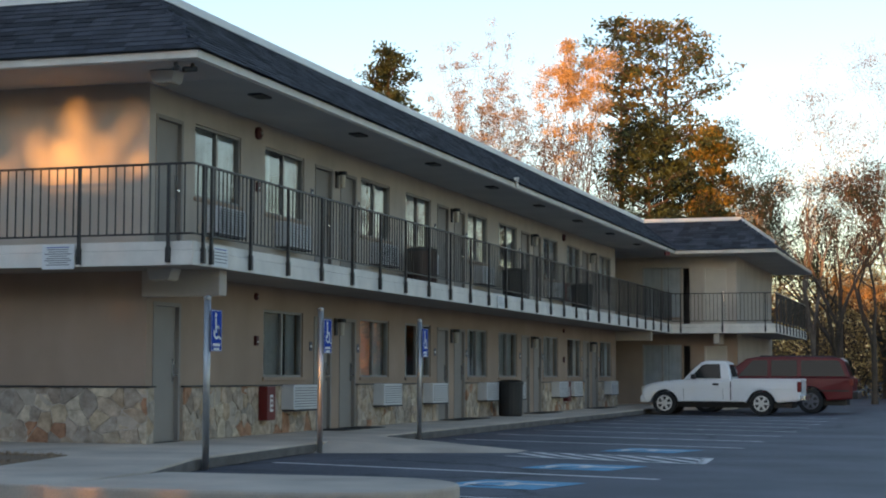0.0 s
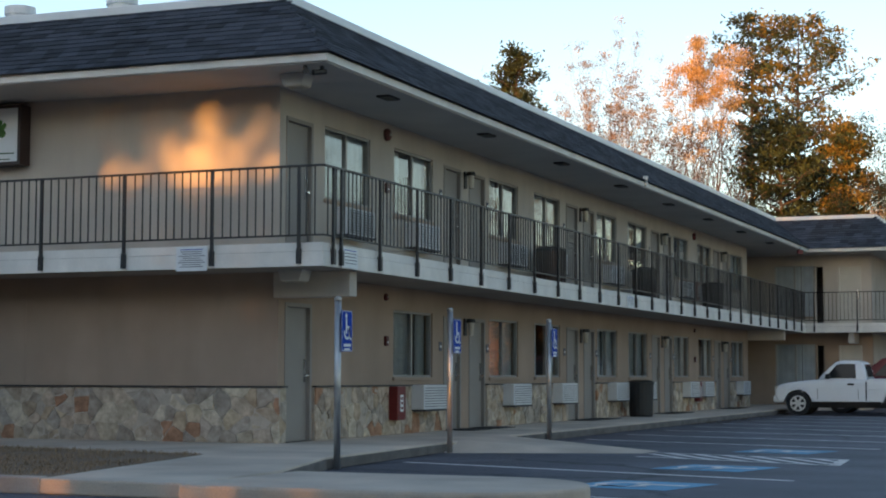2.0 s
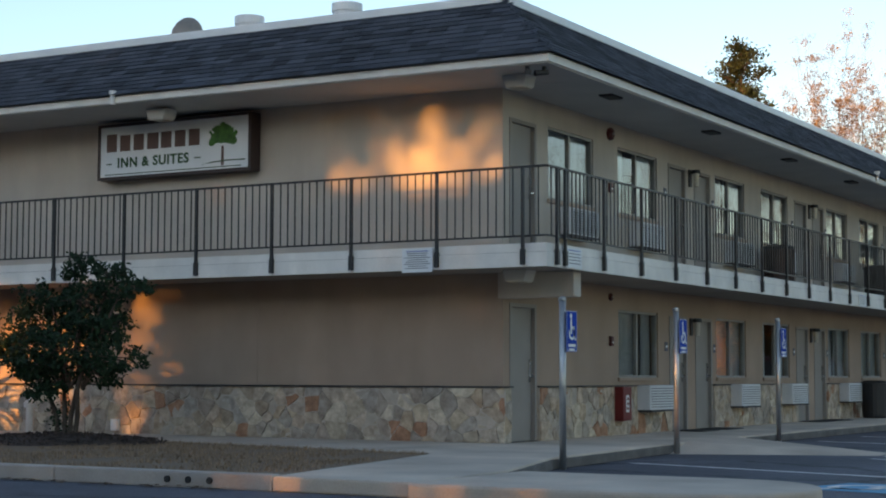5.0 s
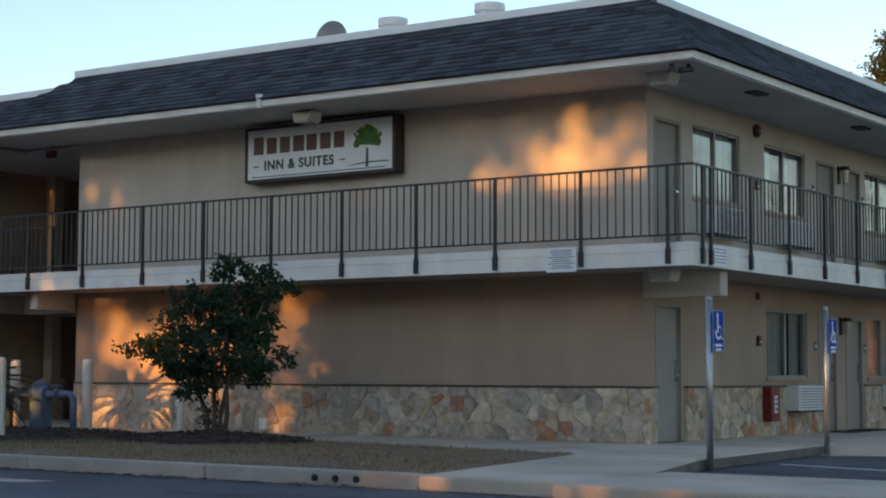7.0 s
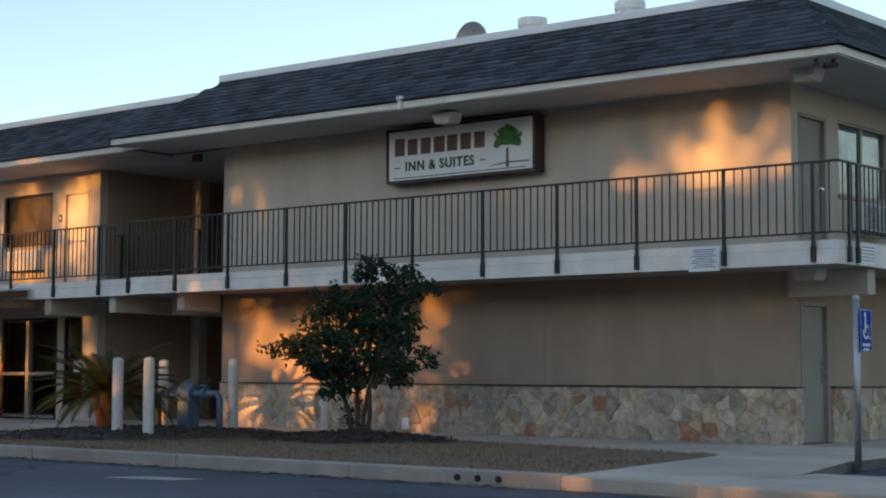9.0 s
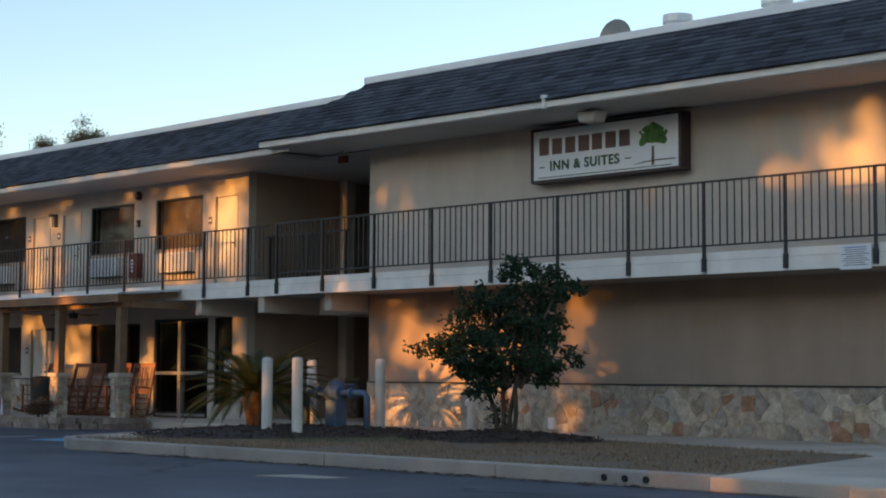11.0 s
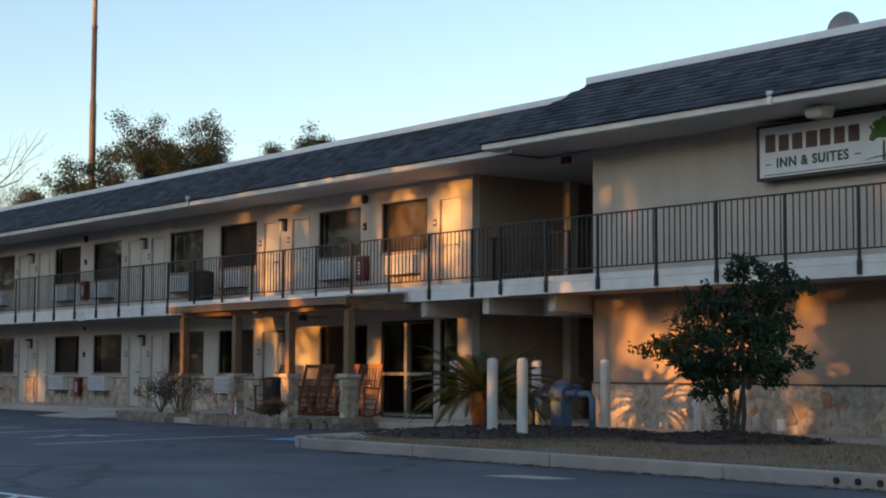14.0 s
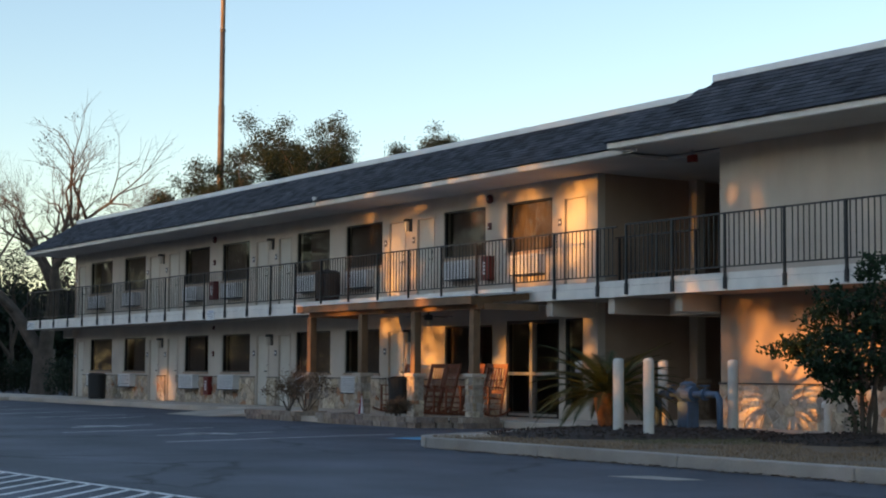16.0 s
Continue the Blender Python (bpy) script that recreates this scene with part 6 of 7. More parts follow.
# sago palm
palm = thing("sago_palm", "sago palm with arching green fronds on a shaggy brown trunk", "palm", pose(-10.6, -3.8, 0.0))
part("trunk", Geo().tube([(0, 0, -0.05), (0, 0, 0.08), (0, 0, 0.25), (0, 0, 0.5), (0, 0, 0.64), (0, 0, 0.7)], [0.15, 0.17, 0.19, 0.25, 0.22, 0.1], 14), PALM_BARK, palm)
rp = random.Random(4)
for i in range(60):
    a, lift = i * 2.399, 0.25 + 1.0 * (i / 60) ** 1.2
    L = rp.uniform(1.2, 1.6)
    pts = []
    for s in range(9):
        k = s / 8
        ang = lift - 1.15 * k * (1.15 - 0.4 * i / 60)
        q = (pts[-1] if pts else Vector((0, 0, 0.58))) + (Vector((math.cos(a) * math.cos(ang), math.sin(a) * math.cos(ang), math.sin(ang))) * L / 8 if s else Vector((0, 0, 0)))
        pts.append(q)
    fg = Geo().tube(pts, [0.012 - 0.001 * s for s in range(9)], 4, cap=False)
    sd = Vector((-math.sin(a), math.cos(a), 0))
    for s in range(40):
        k = 0.12 + 0.88 * s / 40
        j = min(7, int(k * 8))
        q = pts[j].lerp(pts[j + 1], k * 8 - j)
        w = 0.23 * math.sin(math.pi * min(1, k * 0.9 + 0.12))
        along = (pts[j + 1] - pts[j]).normalized()
        for sg in (-1, 1):
            e = q + (sd * sg * 0.9 + along * 0.45 + Vector((0, 0, 0.22))) * w
            fg.add([q - along * 0.014, q + along * 0.014, e], [(0, 1, 2)])
    part("frond", fg, L_PALM, palm)

# mulch heaps and grass
for x, y, rx, ry, n in ((-5.7, -3.1, 1.75, 1.3, 700), (-9.6, -4.0, 2.2, 2.6, 900)):
    mg, rm = Geo(), random.Random(int(x * -10))
    for i in range(5):
        k, h = 1 - i / 5, 0.14 * (i / 5) ** 0.7
        mg.add([(x + rx * k * math.cos(a) * (1 + 0.06 * math.sin(3 * a)), y + ry * k * math.sin(a) * (1 + 0.05 * math.cos(4 * a)), h - 0.003 * (i == 0)) for a in (2 * math.pi * q / 28 for q in range(28))], [])
    mg.f = [(i * 28 + q, i * 28 + (q + 1) % 28, (i + 1) * 28 + (q + 1) % 28, (i + 1) * 28 + q) for i in range(4) for q in range(28)] + [tuple(range(4 * 28, 5 * 28))]
    bed = tagged(part("mulch_bed", mg, MULCH), "dark brown mulch heaped round the plants", "mulch", kind="structure")
    chips = Geo()
    for i in range(n):
        a, k = rm.uniform(0, 6.28), math.sqrt(rm.random())
        p = Vector((x + rx * k * math.cos(a), y + ry * k * math.sin(a), 0.14 * (1 - k) ** 0.7 + 0.012))
        d = Vector((rm.uniform(-1, 1), rm.uniform(-1, 1), rm.uniform(-0.3, 0.5))).normalized() * rm.uniform(0.02, 0.05)
        chips.beam(p - d, p + d, 0.022, 0.01)
    tagged(part("mulch_chips", chips, MULCH, bed), kind="stuff")
ra = random.Random(8)


def inside(x, y, poly):
    c = False
    for (ax, ay), (bx, by) in zip(poly, poly[1:] + poly[:1]):
        if (ay > y) != (by > y) and x < (bx - ax) * (y - ay) / (by - ay) + ax:
            c = not c
    return c


blades, green = Geo(), Geo()
for i in range(30000):
    x, y = ra.uniform(-11.5, 1.7), ra.uniform(-7.9, -1.8)
    if inside(x, y, lawn_poly) and noise.noise((x * 0.9, y * 0.9, 3.0)) > -0.25 and math.hypot((x + 5.7) / 1.6, (y + 3.1) / 1.2) > 1 and math.hypot((x + 9.6) / 2.1, (y + 4.0) / 2.5) > 1:
        a, h, w = ra.uniform(0, 6.28), ra.uniform(0.015, 0.05), 0.006
        dx, dy = math.cos(a), math.sin(a)
        lush = math.hypot((x + 7.6) / 1.7, (y + 5.0) / 1.3) + 0.5 * noise.noise((x * 2, y * 2, 1.0)) < 1
        tuft = green if lush else blades
        k = len(tuft.v)
        tuft.v += [(x - dy * w, y + dx * w, -0.006), (x + dy * w, y - dx * w, -0.006), (x + dx * h * 0.8, y + dy * h * 0.8, h)]
        tuft.f.append((k, k + 1, k + 2))
tagged(part("grass", green, BLADE_GREEN), "thin green grass beside the mulch bed", "grass", kind="stuff")
tagged(part("grass", blades, BLADE), "dry yellow-brown grass of the lawn", "grass", kind="stuff")

litter = Geo()
rl = random.Random(15)
for i in range(700):
    x, y = (1.95 + abs(rl.gauss(0, 0.35)), rl.uniform(16, 33)) if i < 420 else (rl.uniform(-8.5, 1.5), -8.08 - abs(rl.gauss(0, 0.12)))
    a, r = rl.uniform(0, 6.28), rl.uniform(0.02, 0.05)
    litter.add([(x + r * math.cos(a + k), y + r * math.sin(a + k), -0.14 + rl.uniform(0, 0.02)) for k in (0, 1.2, 3.1, 4.4)], [(0, 1, 2, 3)])
tagged(part("leaf_litter", litter, L_BROWN), "dry brown fallen leaves along the kerb", "leaf litter", kind="stuff")

# shrubs by the porch and hedges
for x, y, h, s in ((-23.6, -3.1, 0.85, 3), (-22.75, -3.1, 1.1, 4), (-18.6, -3.1, 0.45, 5)):
    rs = random.Random(s)
    t = thing("shrub", "bare twiggy brown shrub in the brick planter", "shrub", pose(x, y, -0.02), "porch shrubs")
    g, tp = Geo(), []
    for k in range(7):
        a = 0.9 * k
        grow(rs, g, tp, Vector((0, 0, 0)), Vector((math.cos(a) * 0.6, math.sin(a) * 0.6, 1)).normalized(), h * 0.42, 0.014, 3, 0.7, 0.05, 4, (2, 3), 0.7)
    part("twig", g, BARK, t)
    part("leaves", leaves(rs, tp, 9, 0.09, 0.024), L_BROWN, t)
HEDGE = [(-52.5 - 1.4 * i, 2.0 + 1.3 * i) for i in range(6)] + [out(69.2 + 0.75 * i, 82)[:2] for i in range(6)]
for i, (hx, hy) in enumerate(HEDGE):
    rs = random.Random(50 + i)
    t = thing("hedge_bush", "dark clipped evergreen bush beyond the west wing", "bush", pose(hx, hy, -0.15), "hedge bushes")
    pts = [(Vector((rs.uniform(-0.9, 0.9), rs.uniform(-0.7, 0.7), rs.uniform(0.2, 1.5))), None) for _ in range(70)]
    part("stems", Geo().tube([(0, 0, 0), (0, 0, 1.2)], [0.06, 0.03], 6), BARK, t)
    part("foliage", leaves(rs, pts, 30, 0.3, 0.06), L_DARK, t)

# ---- trees beyond the east front ----
def branchy(az, dist, h, crowns, seed, label, **kw):
    return tree("tree", label, out(az, dist), h, crowns, seed, **kw)


# the gold tufts of these pines paint needles caught by the sun
pine("pine_tree", "tall open pine with sunlit gold put into its green needles", out(10.2, 86), 19.2, 1, [(L_PINE, 0.55, 20, 0.13), (L_GOLD, 0.45, 20, 0.13)], [(0, 1.0), (0.2, 2.2), (0.5, 3.2), (0.8, 2.9), (1, 1.0)], 44, 0.58, 0.6, 0.3)
pine("pine_tree", "slender pine with dull green needles", out(11.7, 88), 19.9, 2, [(L_PINE, 0.5, 18, 0.12), (L_OAK, 0.5, 18, 0.12)], [(0, 0.7), (0.5, 1.3), (0.85, 1.9), (1, 0.9)], 32, 0.58, 0.5, 0.2)
pine("pine_tree", "low dark pine before the tall pines", out(10.7, 80), 13.0, 5, [(L_DARK, 0.6, 32, 0.13), (L_PINE, 0.4, 32, 0.13)], [(0, 2.2), (0.5, 2.6), (1, 0.8)], 24, 0.55, 0.6)
pine("pine_tree", "low pine with sunlit gold put into its needles", out(8.5, 82), 13.2, 6, [(L_GOLD, 0.6, 32, 0.13), (L_PINE, 0.4, 32, 0.13)], [(0, 1.0), (0.6, 1.5), (1, 0.6)], 20, 0.6, 0.55)
pine("pine_tree", "pine crown showing over the roof", out(19.75, 82), 17.2, 3, [(L_PINE, 0.5, 25, 0.11), (L_OAK, 0.5, 25, 0.11)], [(0, 1.0), (0.4, 1.5), (0.8, 1.2), (1, 0.6)], 38, 0.56, 0.55)
pine("pine_tree", "low pine top over the roof", out(21.2, 84), 15.0, 13, [(L_OAK, 1.0, 23, 0.11)], [(0, 0.9), (0.6, 1.1), (1, 0.4)], 18, 0.6, 0.5)
branchy(16.9, 84, 17.2, [(L_PINK, 0.75, 18, 0.36, 0.09), (L_ORANGE, 0.25, 12, 0.36, 0.09)], 11, "thin tree with sparse russet leaves", spread=0.36, up=0.22, bark=BARK_PALE, trunk_r=0.13, above=0.5)
branchy(17.9, 80, 14.2, [(L_BROWN, 0.7, 12, 0.5, 0.11)], 12, "tree with dull russet leaves", spread=0.6)
branchy(15.8, 84, 16.2, [(L_PINK, 0.8, 18, 0.36, 0.09), (L_ORANGE, 0.35, 12, 0.36, 0.09)], 14, "thin tree with russet leaves", spread=0.34, up=0.24, bark=BARK_PALE, trunk_r=0.12, above=0.45)
branchy(13.5, 74, 15.6, [(L_ORANGE, 0.8, 34, 0.42, 0.1), (L_PINK, 0.3, 8, 0.45, 0.1)], 15, "tree with bright orange leaves", spread=0.3, up=0.2, bark=BARK, trunk_r=0.15, bole=0.4, lean=(0.1, 0.0), above=0.62)
branchy(14.8, 78, 13.4, [(L_BROWN, 0.7, 12, 0.45, 0.1), (L_PINK, 0.3, 6, 0.45, 0.1)], 16, "tree with thin brown leaves", spread=0.6)
branchy(14.0, 82, 13.8, [(L_OAK, 0.5, 10, 0.5, 0.1)], 116, "open tree with dark limbs", spread=0.55)
branchy(12.7, 82, 13.8, [(L_BROWN, 0.8, 13, 0.55, 0.1), (L_ORANGE, 0.3, 6, 0.55, 0.1)], 17, "bushy tree with rust-brown leaves", spread=0.7)
branchy(9.3, 84, 12.0, [(L_DARK, 0.8, 30, 0.7, 0.12), (L_PINE, 0.3, 12, 0.7, 0.12)], 18, "dense dark evergreen tree", spread=0.85)
branchy(7.4, 82, 12.2, [(L_DARK, 0.9, 34, 0.7, 0.12), (L_BROWN, 0.4, 14, 0.7, 0.12)], 19, "dense evergreen tree with brown leaves", spread=0.85)
branchy(6.6, 92, 13.4, [(L_PINK, 0.2, 3, 0.5, 0.1)], 23, "bare thin tree with pale limbs", spread=0.4, up=0.25, bark=BARK_PALE, trunk_r=0.14)
branchy(5.2, 78, 11.5, [(L_ORANGE, 0.25, 8, 0.4, 0.1), (L_PINK, 0.3, 4, 0.45, 0.1)], 24, "thin tree with a few orange leaves", spread=0.55, bark=BARK_PALE, trunk_r=0.15)
branchy(4.3, 76, 12.8, [(L_ORANGE, 0.28, 9, 0.4, 0.1), (L_PINK, 0.4, 5, 0.45, 0.1)], 25, "tree with orange leaves at the lot's edge", spread=0.6, trunk_r=0.14)
branchy(3.2, 70, 10.2, [(L_BROWN, 0.6, 16, 0.5, 0.1), (L_DARK, 0.6, 18, 0.5, 0.1)], 26, "open tree with dark limbs", spread=0.75, up=0.1, trunk_r=0.13)
branchy(2.2, 80, 17.2, [(L_PINK, 0.9, 9, 0.5, 0.09)], 27, "bare tree with fine pale twigs", spread=0.62, bark=BARK_PALE, trunk_r=0.16, depth=5, shrink=0.76)
branchy(4.4, 84, 9.5, [(L_DARK, 0.9, 30, 0.8, 0.12)], 28, "dark bushy tree at the lot's edge", spread=0.85)
branchy(2.8, 88, 8.6, [(L_ORANGE, 0.8, 16, 0.7, 0.12)], 29, "low tree with orange leaves", spread=0.85)
branchy(-1.5, 76, 12.0, [(L_BROWN, 0.6, 9, 0.6, 0.11)], 30, "tree with brown leaves past the lot", spread=0.7)
branchy(-4.5, 70, 13.0, [(L_BROWN, 0.5, 8, 0.6, 0.11)], 31, "open tree with brown leaves past the lot", spread=0.7)
branchy(-9.0, 72, 12.0, [(L_DARK, 0.7, 14, 0.7, 0.12)], 32, "evergreen tree past the lot", spread=0.8)
branchy(-15.0, 75, 13.0, [(L_BROWN, 0.5, 8, 0.6, 0.11)], 33, "open tree past the lot", spread=0.7)
branchy(-22.0, 75, 12.0, [(L_DARK, 0.6, 12, 0.7, 0.12)], 34, "evergreen tree past the lot", spread=0.8)

for k in range(6):
    branchy(-5.0 - 2.9 * k, 94, 14.5 + 1.2 * (k % 3), [], 80 + k, "bare leafless tree past the lot", spread=0.6, depth=5)
for k in range(7):
    branchy(-8.5 - 3.1 * k, 84 + 3 * (k % 3), 8.5 + 1.7 * (k % 4), [(L_DARK, 0.9, 30, 0.8, 0.15), (L_BROWN, 0.4, 10, 0.7, 0.12)], 60 + k, "tangled evergreen tree past the lot", spread=0.75)
# understorey and far woods
rw = random.Random(77)
# the orange share paints sunlit patches of the woods
for mat, n, top, label in ((L_BROWN, 360, 7.5, "brown undergrowth and far woods"), (L_ORANGE, 260, 8.5, "far woods leaves with sunlit orange put into their colour"), (L_DARK, 90, 8.0, "dark evergreen leaves of the far woods")):
    wood = Geo()
    for i in range(n):
        x, y, _ = out(rw.uniform(-4, 9) if i % 3 else rw.uniform(-30, 24), rw.uniform(88, 120))
        wood.add(leaves(rw, [(Vector((x + rw.uniform(-1.5, 1.5), y + rw.uniform(-1.5, 1.5), rw.uniform(0.3, 6.0) * rw.uniform(0.6, 1.0) * top / 6.0)), None) for _ in range(8)], 30, 1.2, 0.10).v, [])
    wood.f = [f for i in range(0, len(wood.v), 4) for f in ((i, i + 1, i + 2), (i, i + 2, i + 3))]
    tagged(part("undergrowth", wood, mat), label, "woods", kind="stuff")
stems = Geo()
for i in range(90):
    x, y, z = out(rw.uniform(-24, 22), rw.uniform(80, 112))
    h, lx = rw.uniform(6, 11.5), rw.uniform(-0.5, 0.5)
    r = rw.uniform(0.06, 0.16)
    stems.tube([(x, y, z - 0.2), (x + lx * 0.4, y, h * 0.5), (x + lx, y, h)], [r, r * 0.7, 0.02], 6, cap=False)
    for q in range(6):
        u = rw.uniform(0.4, 0.95)
        p = Vector((x + lx * u, y, h * u))
        d = Vector((rw.uniform(-1, 1), rw.uniform(-1, 1), rw.uniform(0.4, 1.2))) * h * 0.14 * (1.2 - u)
        stems.tube([p, p + d * 0.5, p + d], [0.035, 0.022, 0.008], 4, cap=False)
# unseen thickets, added to hide the bright horizon from the east windows
for mat, n, label in ((L_DARK, 420, "unseen dark thicket added to darken window reflections"), (L_BROWN, 200, "unseen brown thicket added to darken window reflections")):
    wood = Geo()
    for i in range(n):
        x, y, _ = out(-rw.uniform(7.6, 34) if i % 3 else rw.uniform(-4.9, 2.2), rw.uniform(82, 90))
        wood.add(leaves(rw, [(Vector((x, y, rw.uniform(0.0, 5.0))), None) for _ in range(4)], 34, 1.0, 0.2).v, [])
    wood.f = [f for i in range(0, len(wood.v), 4) for f in ((i, i + 1, i + 2), (i, i + 2, i + 3))]
    tagged(part("thicket", wood, mat), label, "woods", kind="stuff")
tagged(part("far_stems", stems, BARK), "thin bare stems of the far woods", "woods", kind="stuff")

# unseen orange leaves, added to colour the reflection in a lower east window
glow = Geo()
for i in range(90):
    c = leaves(rw, [(Vector((rw.uniform(18.3, 21.6), rw.uniform(61, 64), rw.uniform(0.2, 5.2))), None)], 100, 0.8, 0.16)
    glow.add(c.v, c.f)
tagged(part("thicket", glow, L_ORANGE), "unseen orange leaves added for a window's reflection", "woods", kind="stuff")
# unseen wall of leaves, added to keep bright sky out of west windows
far_west = Geo()
for i in range(760):
    x, y, _ = out(rw.uniform(86, 126), rw.uniform(86, 96))
    c = leaves(rw, [(Vector((x, y, 12.5 * rw.random() ** 1.25)), None)], 110, 1.1, 0.25)
    far_west.add(c.v, c.f)
tagged(part("thicket", far_west, L_SCREEN), "unseen dense leaves added to darken the west windows' reflections", "woods", kind="stuff")
west_wood = Geo()
for i in range(560):
    az = rw.uniform(66, 150) if i < 420 else rw.uniform(66, 76)
    x, y, _ = out(az, rw.uniform(92, 120))
    top = 5.2 if az < 76 else 11.0
    west_wood.add(leaves(rw, [(Vector((x + rw.uniform(-1.5, 1.5), y + rw.uniform(-1.5, 1.5), rw.uniform(0.2, top))), None) for _ in range(7)], 26, 1.5, 0.24).v, [])
west_wood.f = [f for i in range(0, len(west_wood.v), 4) for f in ((i, i + 1, i + 2), (i, i + 2, i + 3))]
tagged(part("west_woods", west_wood, L_DARK), "dark evergreen woods past the lot", "woods", kind="stuff")

# ---- trees beyond the west wing ----
for az, d, h, s in ((64.8, 92, 12.4, 41), (64.2, 94, 13.8, 42), (62.9, 92, 14.6, 43), (61.6, 95, 14.4, 44), (60.3, 97, 14.2, 45), (58.0, 97, 13.4, 46)):
    branchy(az, d, h, [(L_DARK, 0.95, 84, 0.62, 0.11)], s, "dark live oak behind the roof", spread=0.85 if az > 59 else 0.3, trunk_r=0.3)
branchy(70.9, 78, 12.9, [(L_MOSS, 0.08, 8, 0.35, 0.09)], 47, "large bare tree with spreading limbs", spread=0.85, up=0.06, trunk_r=0.62, depth=5, kids=(2, 4), bole=0.16)
branchy(68.4, 84, 10.6, [(L_BROWN, 0.1, 3, 0.5, 0.1)], 48, "bare tree with fine twigs", spread=0.75, up=0.05, trunk_r=0.22, depth=5, kids=(3, 4))
branchy(73.0, 80, 12.5, [], 49, "bare tree with fine twigs", spread=0.8, up=0.06, trunk_r=0.3, depth=5, kids=(3, 4))
branchy(72.0, 90, 8.0, [(L_DARK, 0.8, 16, 0.7, 0.12)], 52, "dark evergreen tree beyond the lot", spread=0.85)
branchy(69.2, 92, 7.0, [(L_DARK, 0.8, 16, 0.7, 0.12)], 53, "low dark evergreen tree beyond the lot", spread=0.85)
pole = thing("sign_pole", "tall two-tone steel sign pole behind the roof", "pole", pose(*out(65.1, 96)))
part("lower_shaft", Geo().tube([(0, 0, 0), (0, 0, 16.5), (0, 0, 16.6), (0, 0, 21.0)], [0.22, 0.19, 0.16, 0.15], 14), POLE_GREY, pole, smooth=True)
part("upper_shaft", Geo().tube([(0, 0, 21.0), (0, 0, 32)], [0.14, 0.13], 14), POLE_PALE, pole, smooth=True)
part("joint", Geo().tube([(0, 0, 20.9), (0, 0, 21.1)], 0.17, 14), POLE_GREY, pole)
part("top_plate", Geo().box(-0.4, 0.4, -0.1, 0.1, 32, 32.3), POLE_GREY, pole)


# ---- unseen trees added behind the camera, which shade the lot ----
# gaps in the leaves: x, z on the front that they let light to, half width, half height, share of light
OPENINGS = []
# end wall, upper
OPENINGS += [(-1.35, 4.25, 0.36, 0.58, 1), (-0.92, 5.02, 0.22, 0.17, 1), (-0.2, 4.25, 0.26, 0.46, 1), (-2.85, 4.15, 0.22, 0.42, 1), (-2.1, 4.0, 0.9, 0.2, 0.45), (-0.75, 3.98, 0.8, 0.2, 0.7), (-0.72, 4.35, 0.16, 0.35, 0.5), (-2.15, 4.3, 0.16, 0.4, 0.5), (-1.75, 4.5, 0.14, 0.3, 0.6), (-1.1, 4.7, 0.12, 0.2, 0.7), (-11.65, 4.6, 0.17, 0.4, 0.45), (-11.0, 4.2, 0.22, 0.6, 0.2)]
# walkway edge
OPENINGS += [(-0.4, 2.62, 0.8, 0.1, 0.95), (-11.6, 2.6, 0.9, 0.1, 0.8), (-3.0, 5.13, 0.6, 0.08, 0.7), (-19.5, 5.18, 1.2, 0.1, 1), (-25.5, 5.18, 0.7, 0.09, 0.8), (-17.0, 6.45, 2.5, 0.12, 0.9)]
# end wall, lower
OPENINGS += [(-0.1, 1.6, 0.4, 0.8, 0.03), (-11.25, 1.65, 0.62, 0.65, 1), (-9.9, 1.35, 0.9, 0.6, 1), (-10.9, 0.3, 1.2, 0.42, 1), (-8.5, 1.5, 0.75, 0.62, 0.95), (-9.6, 0.35, 0.5, 0.35, 1), (-8.2, 0.3, 0.25, 0.3, 0.8), (-6.8, 1.6, 0.4, 0.8, 0.6), (-5.8, 1.2, 0.3, 0.5, 0.2), (-6.9, 0.3, 0.4, 0.3, 0.6)]
# west wing, upper
OPENINGS += [(-16.0, 4.2, 0.22, 1.0, 0.8), (-18.4, 4.3, 0.95, 0.7, 1), (-16.75, 4.1, 0.55, 1.1, 1), (-18.2, 3.3, 1.2, 0.4, 0.9), (-23.5, 3.9, 0.36, 1.1, 1), (-24.5, 3.7, 0.42, 1.0, 1), (-22.6, 4.6, 0.4, 0.3, 0.6), (-25.6, 4.9, 0.5, 0.2, 0.6), (-20.6, 4.6, 0.5, 0.3, 0.5)]
# west wing, lower
OPENINGS += [(-22.7, 1.5, 0.34, 0.9, 0.9), (-24.7, 2.1, 0.45, 0.28, 1), (-23.8, 1.4, 0.3, 1.2, 1), (-22.0, 1.4, 0.24, 0.9, 0.9), (-24.3, 2.28, 0.4, 0.14, 1), (-20.5, 2.28, 2.4, 0.12, 0.9), (-18.4, 1.1, 0.34, 1.1, 1), (-19.3, 0.9, 0.6, 0.6, 0.9), (-16.35, 1.5, 0.3, 0.9, 0.4), (-38.8, 0.5, 0.9, 0.6, 0.8), (-41.3, 0.45, 0.45, 0.4, 0.7)]
# kerbs and poles, and the orange leaves added for a window's reflection
OPENINGS += [(-25.5, -0.35, 0.8, 0.14, 0.9), (-10.6, -0.57, 0.5, 0.13, 1), (2.2, -0.67, 0.6, 0.14, 1), (4.2, -0.67, 0.9, 0.12, 0.9), (2.07, 0.9, 0.24, 1.0, 1), (16.7, 7.1, 2.4, 1.9, 1)]


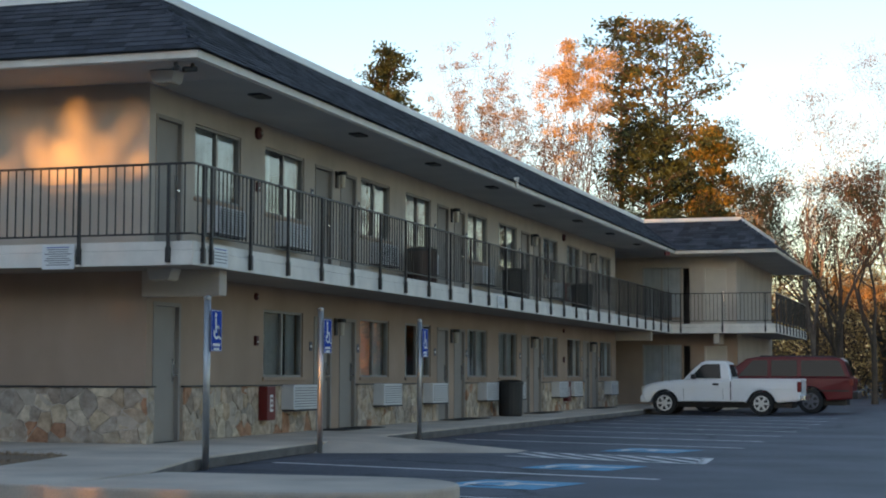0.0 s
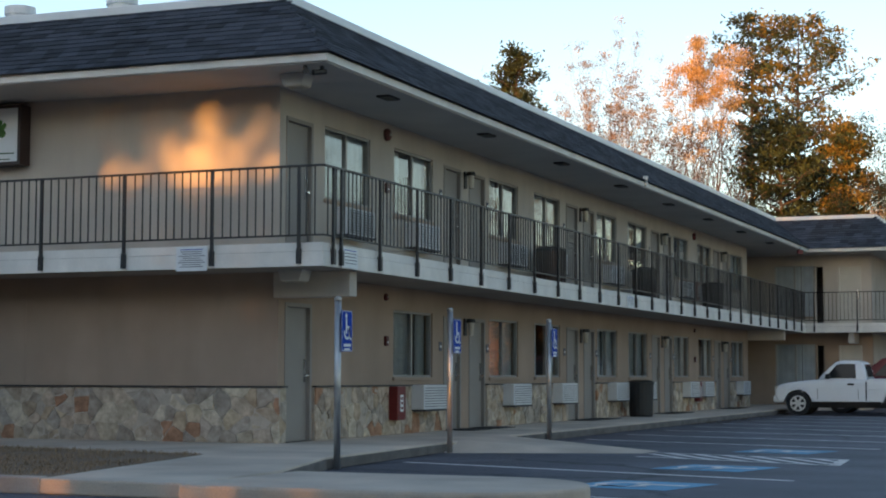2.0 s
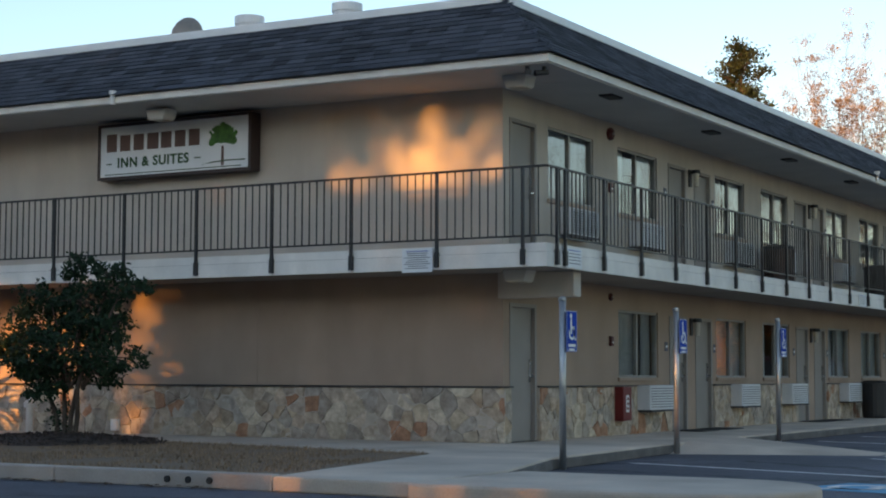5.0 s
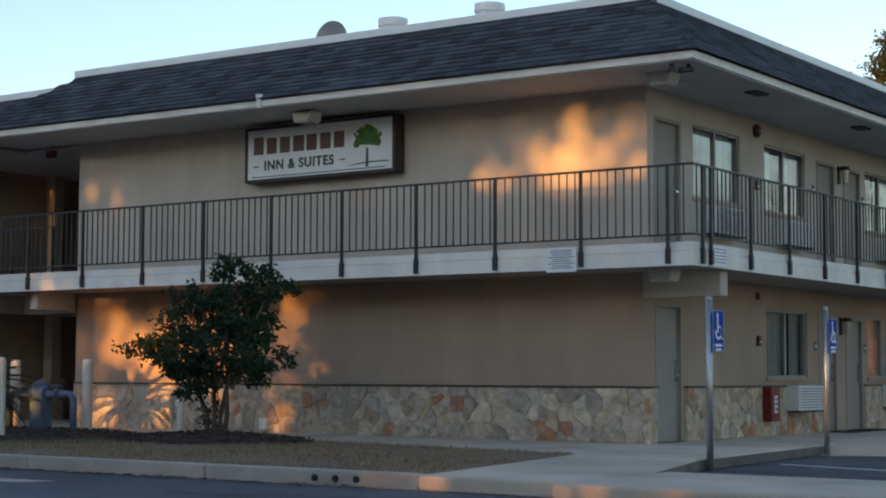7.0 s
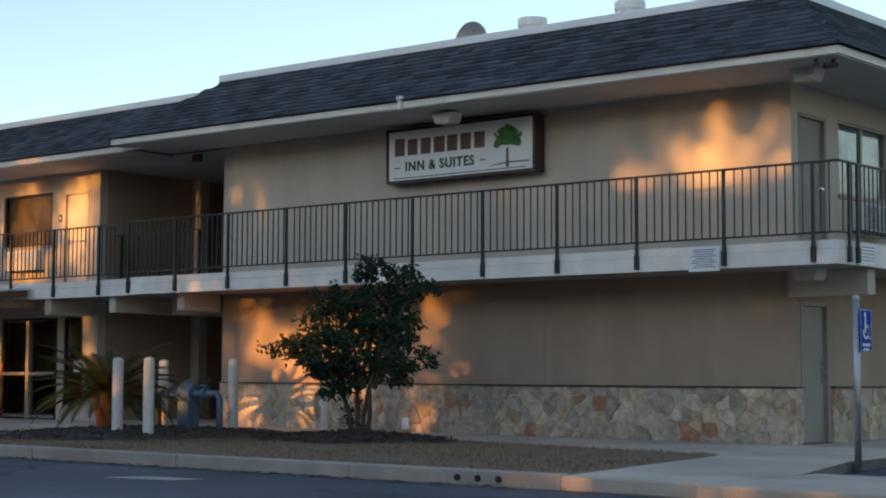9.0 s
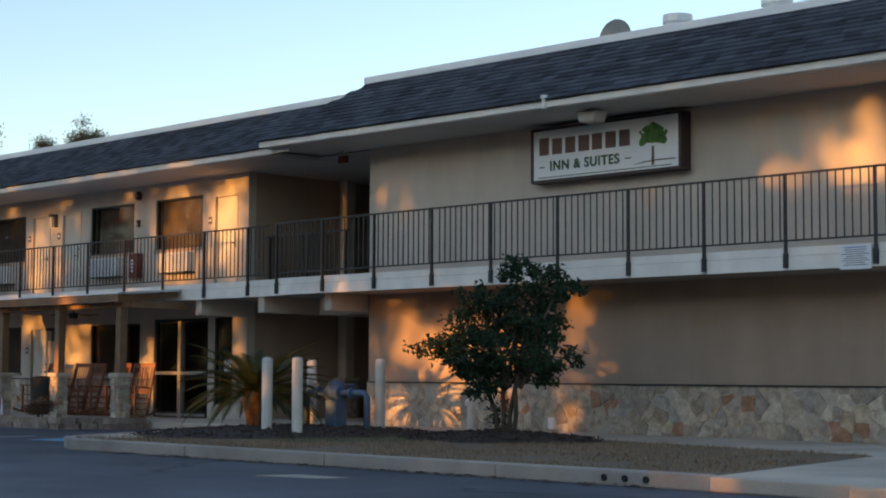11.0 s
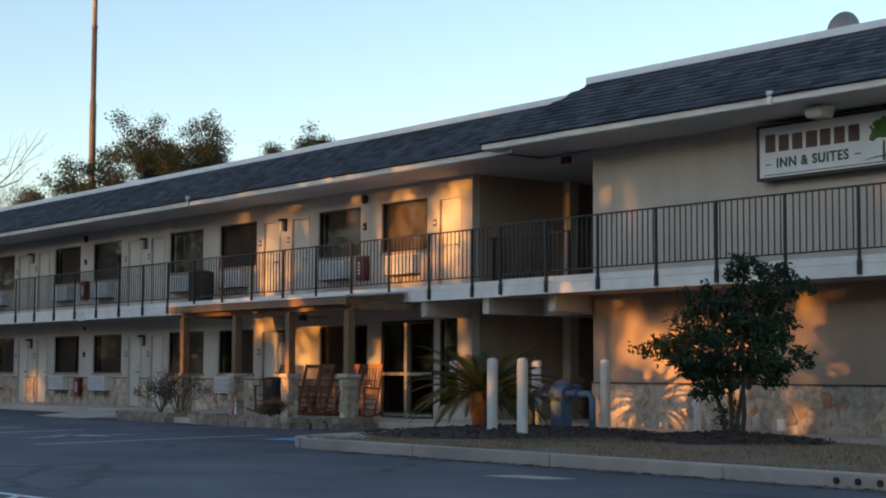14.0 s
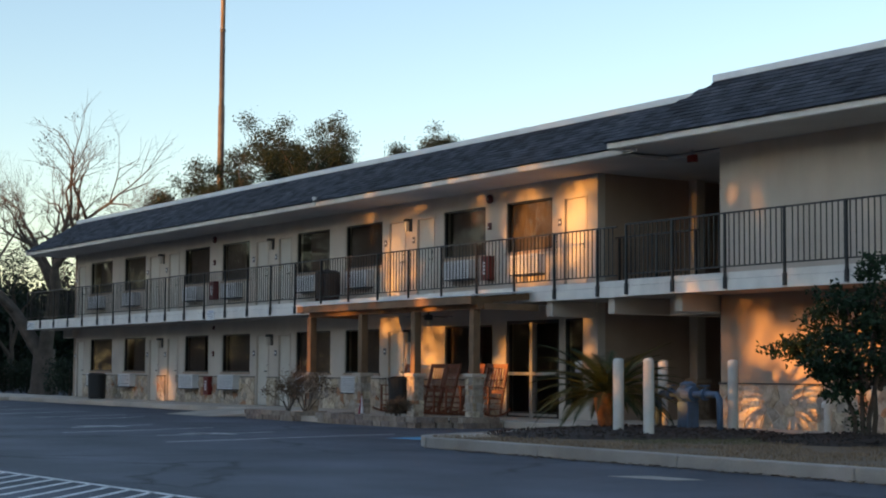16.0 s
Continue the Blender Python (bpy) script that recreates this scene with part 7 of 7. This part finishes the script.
def lit(x, z):
    """The share of sunlight that the leaves let through to that point of the fronts."""
    k = 1.0
    for ox, oz, rx, rz, share in OPENINGS:
        if abs(x - ox) < 2 * rx and abs(z - oz) < 2 * rz:
            k *= 1 - share * math.exp(-(((x - ox) / rx) ** 2 + ((z - oz) / rz) ** 2) ** 2)
    return 1 - k


# added row of crowns, leafed by lit() to shape the sun patches
SHADE_Y = -45.0
tan_el, tan_az = math.tan(SUN_EL), math.tan(SUN_AZ - math.pi)
for i in range(17):
    rs = random.Random(200 + i)
    bx = -62.0 + 6.0 * i
    t = thing("roadside_tree", "unseen leafy tree added to shade the fronts", "tree", pose(bx, SHADE_Y, -0.15), "roadside trees")
    g = Geo().tube([(0, 0, 0), (0.1, 0, 3), (0, 0.1, 6), (0.2, 0, 9)], [0.25, 0.2, 0.13, 0.04], 8, cap=False)
    crown, rows, full = Geo(), 42 if -17 < bx < 7 else 38, 40 if -53 < bx < 7 else 18
    for k in range(23 * rows):
        p = Vector((-3.0 + (k % 23 + rs.random()) * 6.0 / 23, rs.uniform(-1.6, 1.6), 1.6 + (k // 23 + rs.random()) * 0.27))
        wx, wz = bx + p.x + (-SHADE_Y - p.y) * tan_az, p.z - 0.15 - (-SHADE_Y - p.y) * tan_el
        n = full * min(1.0, -math.log(max(1e-4, lit(wx, wz))) / 8.0) * (1.0 if k // 23 < rows - 4 else 0.4)
        c = leaves(rs, [(p, None)], int(n + rs.random()), 0.34, 0.19)
        crown.add(c.v, c.f)
        if k % 24 == 0:
            g.tube([(0, 0, max(1.8, p.z - 1.6)), tuple(p * 0.55 + Vector((0, 0, p.z * 0.42))), tuple(p)], [0.05, 0.03, 0.01], 5, cap=False)
    part("trunk", g, BARK, t, smooth=True)
    part("crown", crown, L_SCREEN, t)
# unseen hedge added to close the row below the crowns
under = Geo()
ru = random.Random(300)
for i in range(1000):
    under.add(leaves(ru, [(Vector((ru.uniform(-75, 45), SHADE_Y - ru.uniform(0, 3), ru.uniform(-0.1, 1.9))), None)], 36, 0.7, 0.18).v, [])
under.f = [f for i in range(0, len(under.v), 4) for f in ((i, i + 1, i + 2), (i, i + 2, i + 3))]
tagged(part("roadside_hedge", under, L_SCREEN), "unseen hedge added below the shade trees", "hedge", kind="stuff")


# ---- shingle courses ----
def shingles(a, b, inner_a, inner_b, seed, near=None, top=0.0, lift=0.0):
    """Tabs laid in courses on a slope from the eave line a-b to the top line; those in the near stretch are pieces."""
    rs = random.Random(seed)
    A, B, C, D = Vector((*a, RZ0 + lift)), Vector((*b, RZ0)), Vector((*inner_a, RZ1 + top + lift)), Vector((*inner_b, RZ1 + top))
    along = (B - A).normalized()
    rise = (C - A) - along * (C - A).dot(along)
    L = rise.length
    up_ = rise.normalized()
    n = along.cross(up_)
    n = n if n.z > 0 else -n
    la, lb = (C - A).dot(along), (B - A).length - (B - D).dot(along)
    length, n_rows = (B - A).length, 13
    g, made = Geo(), 0
    hgt = L / n_rows
    for r in range(n_rows):
        k0 = r / n_rows
        u0, u1 = la * k0, length + (lb - length) * k0
        u = u0 + (0.15 if r % 2 else 0.0)
        while u < u1 - 0.1:
            w = min(rs.uniform(0.27, 0.33), u1 - u)
            t0, t1, h1 = 0.008 + rs.uniform(0, 0.004), 0.003, hgt * 1.12
            low = r * hgt - rs.uniform(0, 0.012)
            base = A + up_ * low + along * u + Vector((0, 0, 0.004))
            v = [base, base + along * (w - 0.006), base + along * (w - 0.006) + up_ * h1, base + up_ * h1]
            v = [v[0] + n * t0 * 0.2, v[1] + n * t0 * 0.2, v[0] + n * t0 * 1.6, v[1] + n * t0 * 1.6, v[2] + n * t1, v[3] + n * t1]
            f = [(2, 3, 4, 5), (0, 1, 3, 2), (0, 2, 5), (1, 4, 3)]
            mid = base + along * w / 2
            if near and made < 290 and near(mid):
                o = new("shingle", Geo().add(v, f).mesh("shingle", SHINGLE_PIECE))
                o.parent = mansard
                made += 1
            else:
                g.add(v, f)
            u += w
    tagged(part("shingles", g, SHINGLE, mansard), kind="stuff")


shingles((-13.6, YE - 0.06), (XE + 0.06, YE - 0.06), (-11.9, YE + IN), (XE - IN, YE + IN), 1, lambda p: p.x > -5.2, lift=LIFT)
shingles((XE + 0.06, YE - 0.06), (XE + 0.06, 35.4), (XE - IN, YE + IN), (XE - IN, 35.46 + IN), 2)
shingles((-48.7, YWE - 0.06), (-12.4, YWE - 0.06), (-47.1, YWE + IN), (-12.4, YWE + IN), 3, None, -0.1)
shingles((XE + 0.06, 35.4), (5.02, 35.4), (XE - IN, 35.46 + IN), (4.96 - IN, 35.46 + IN), 4)
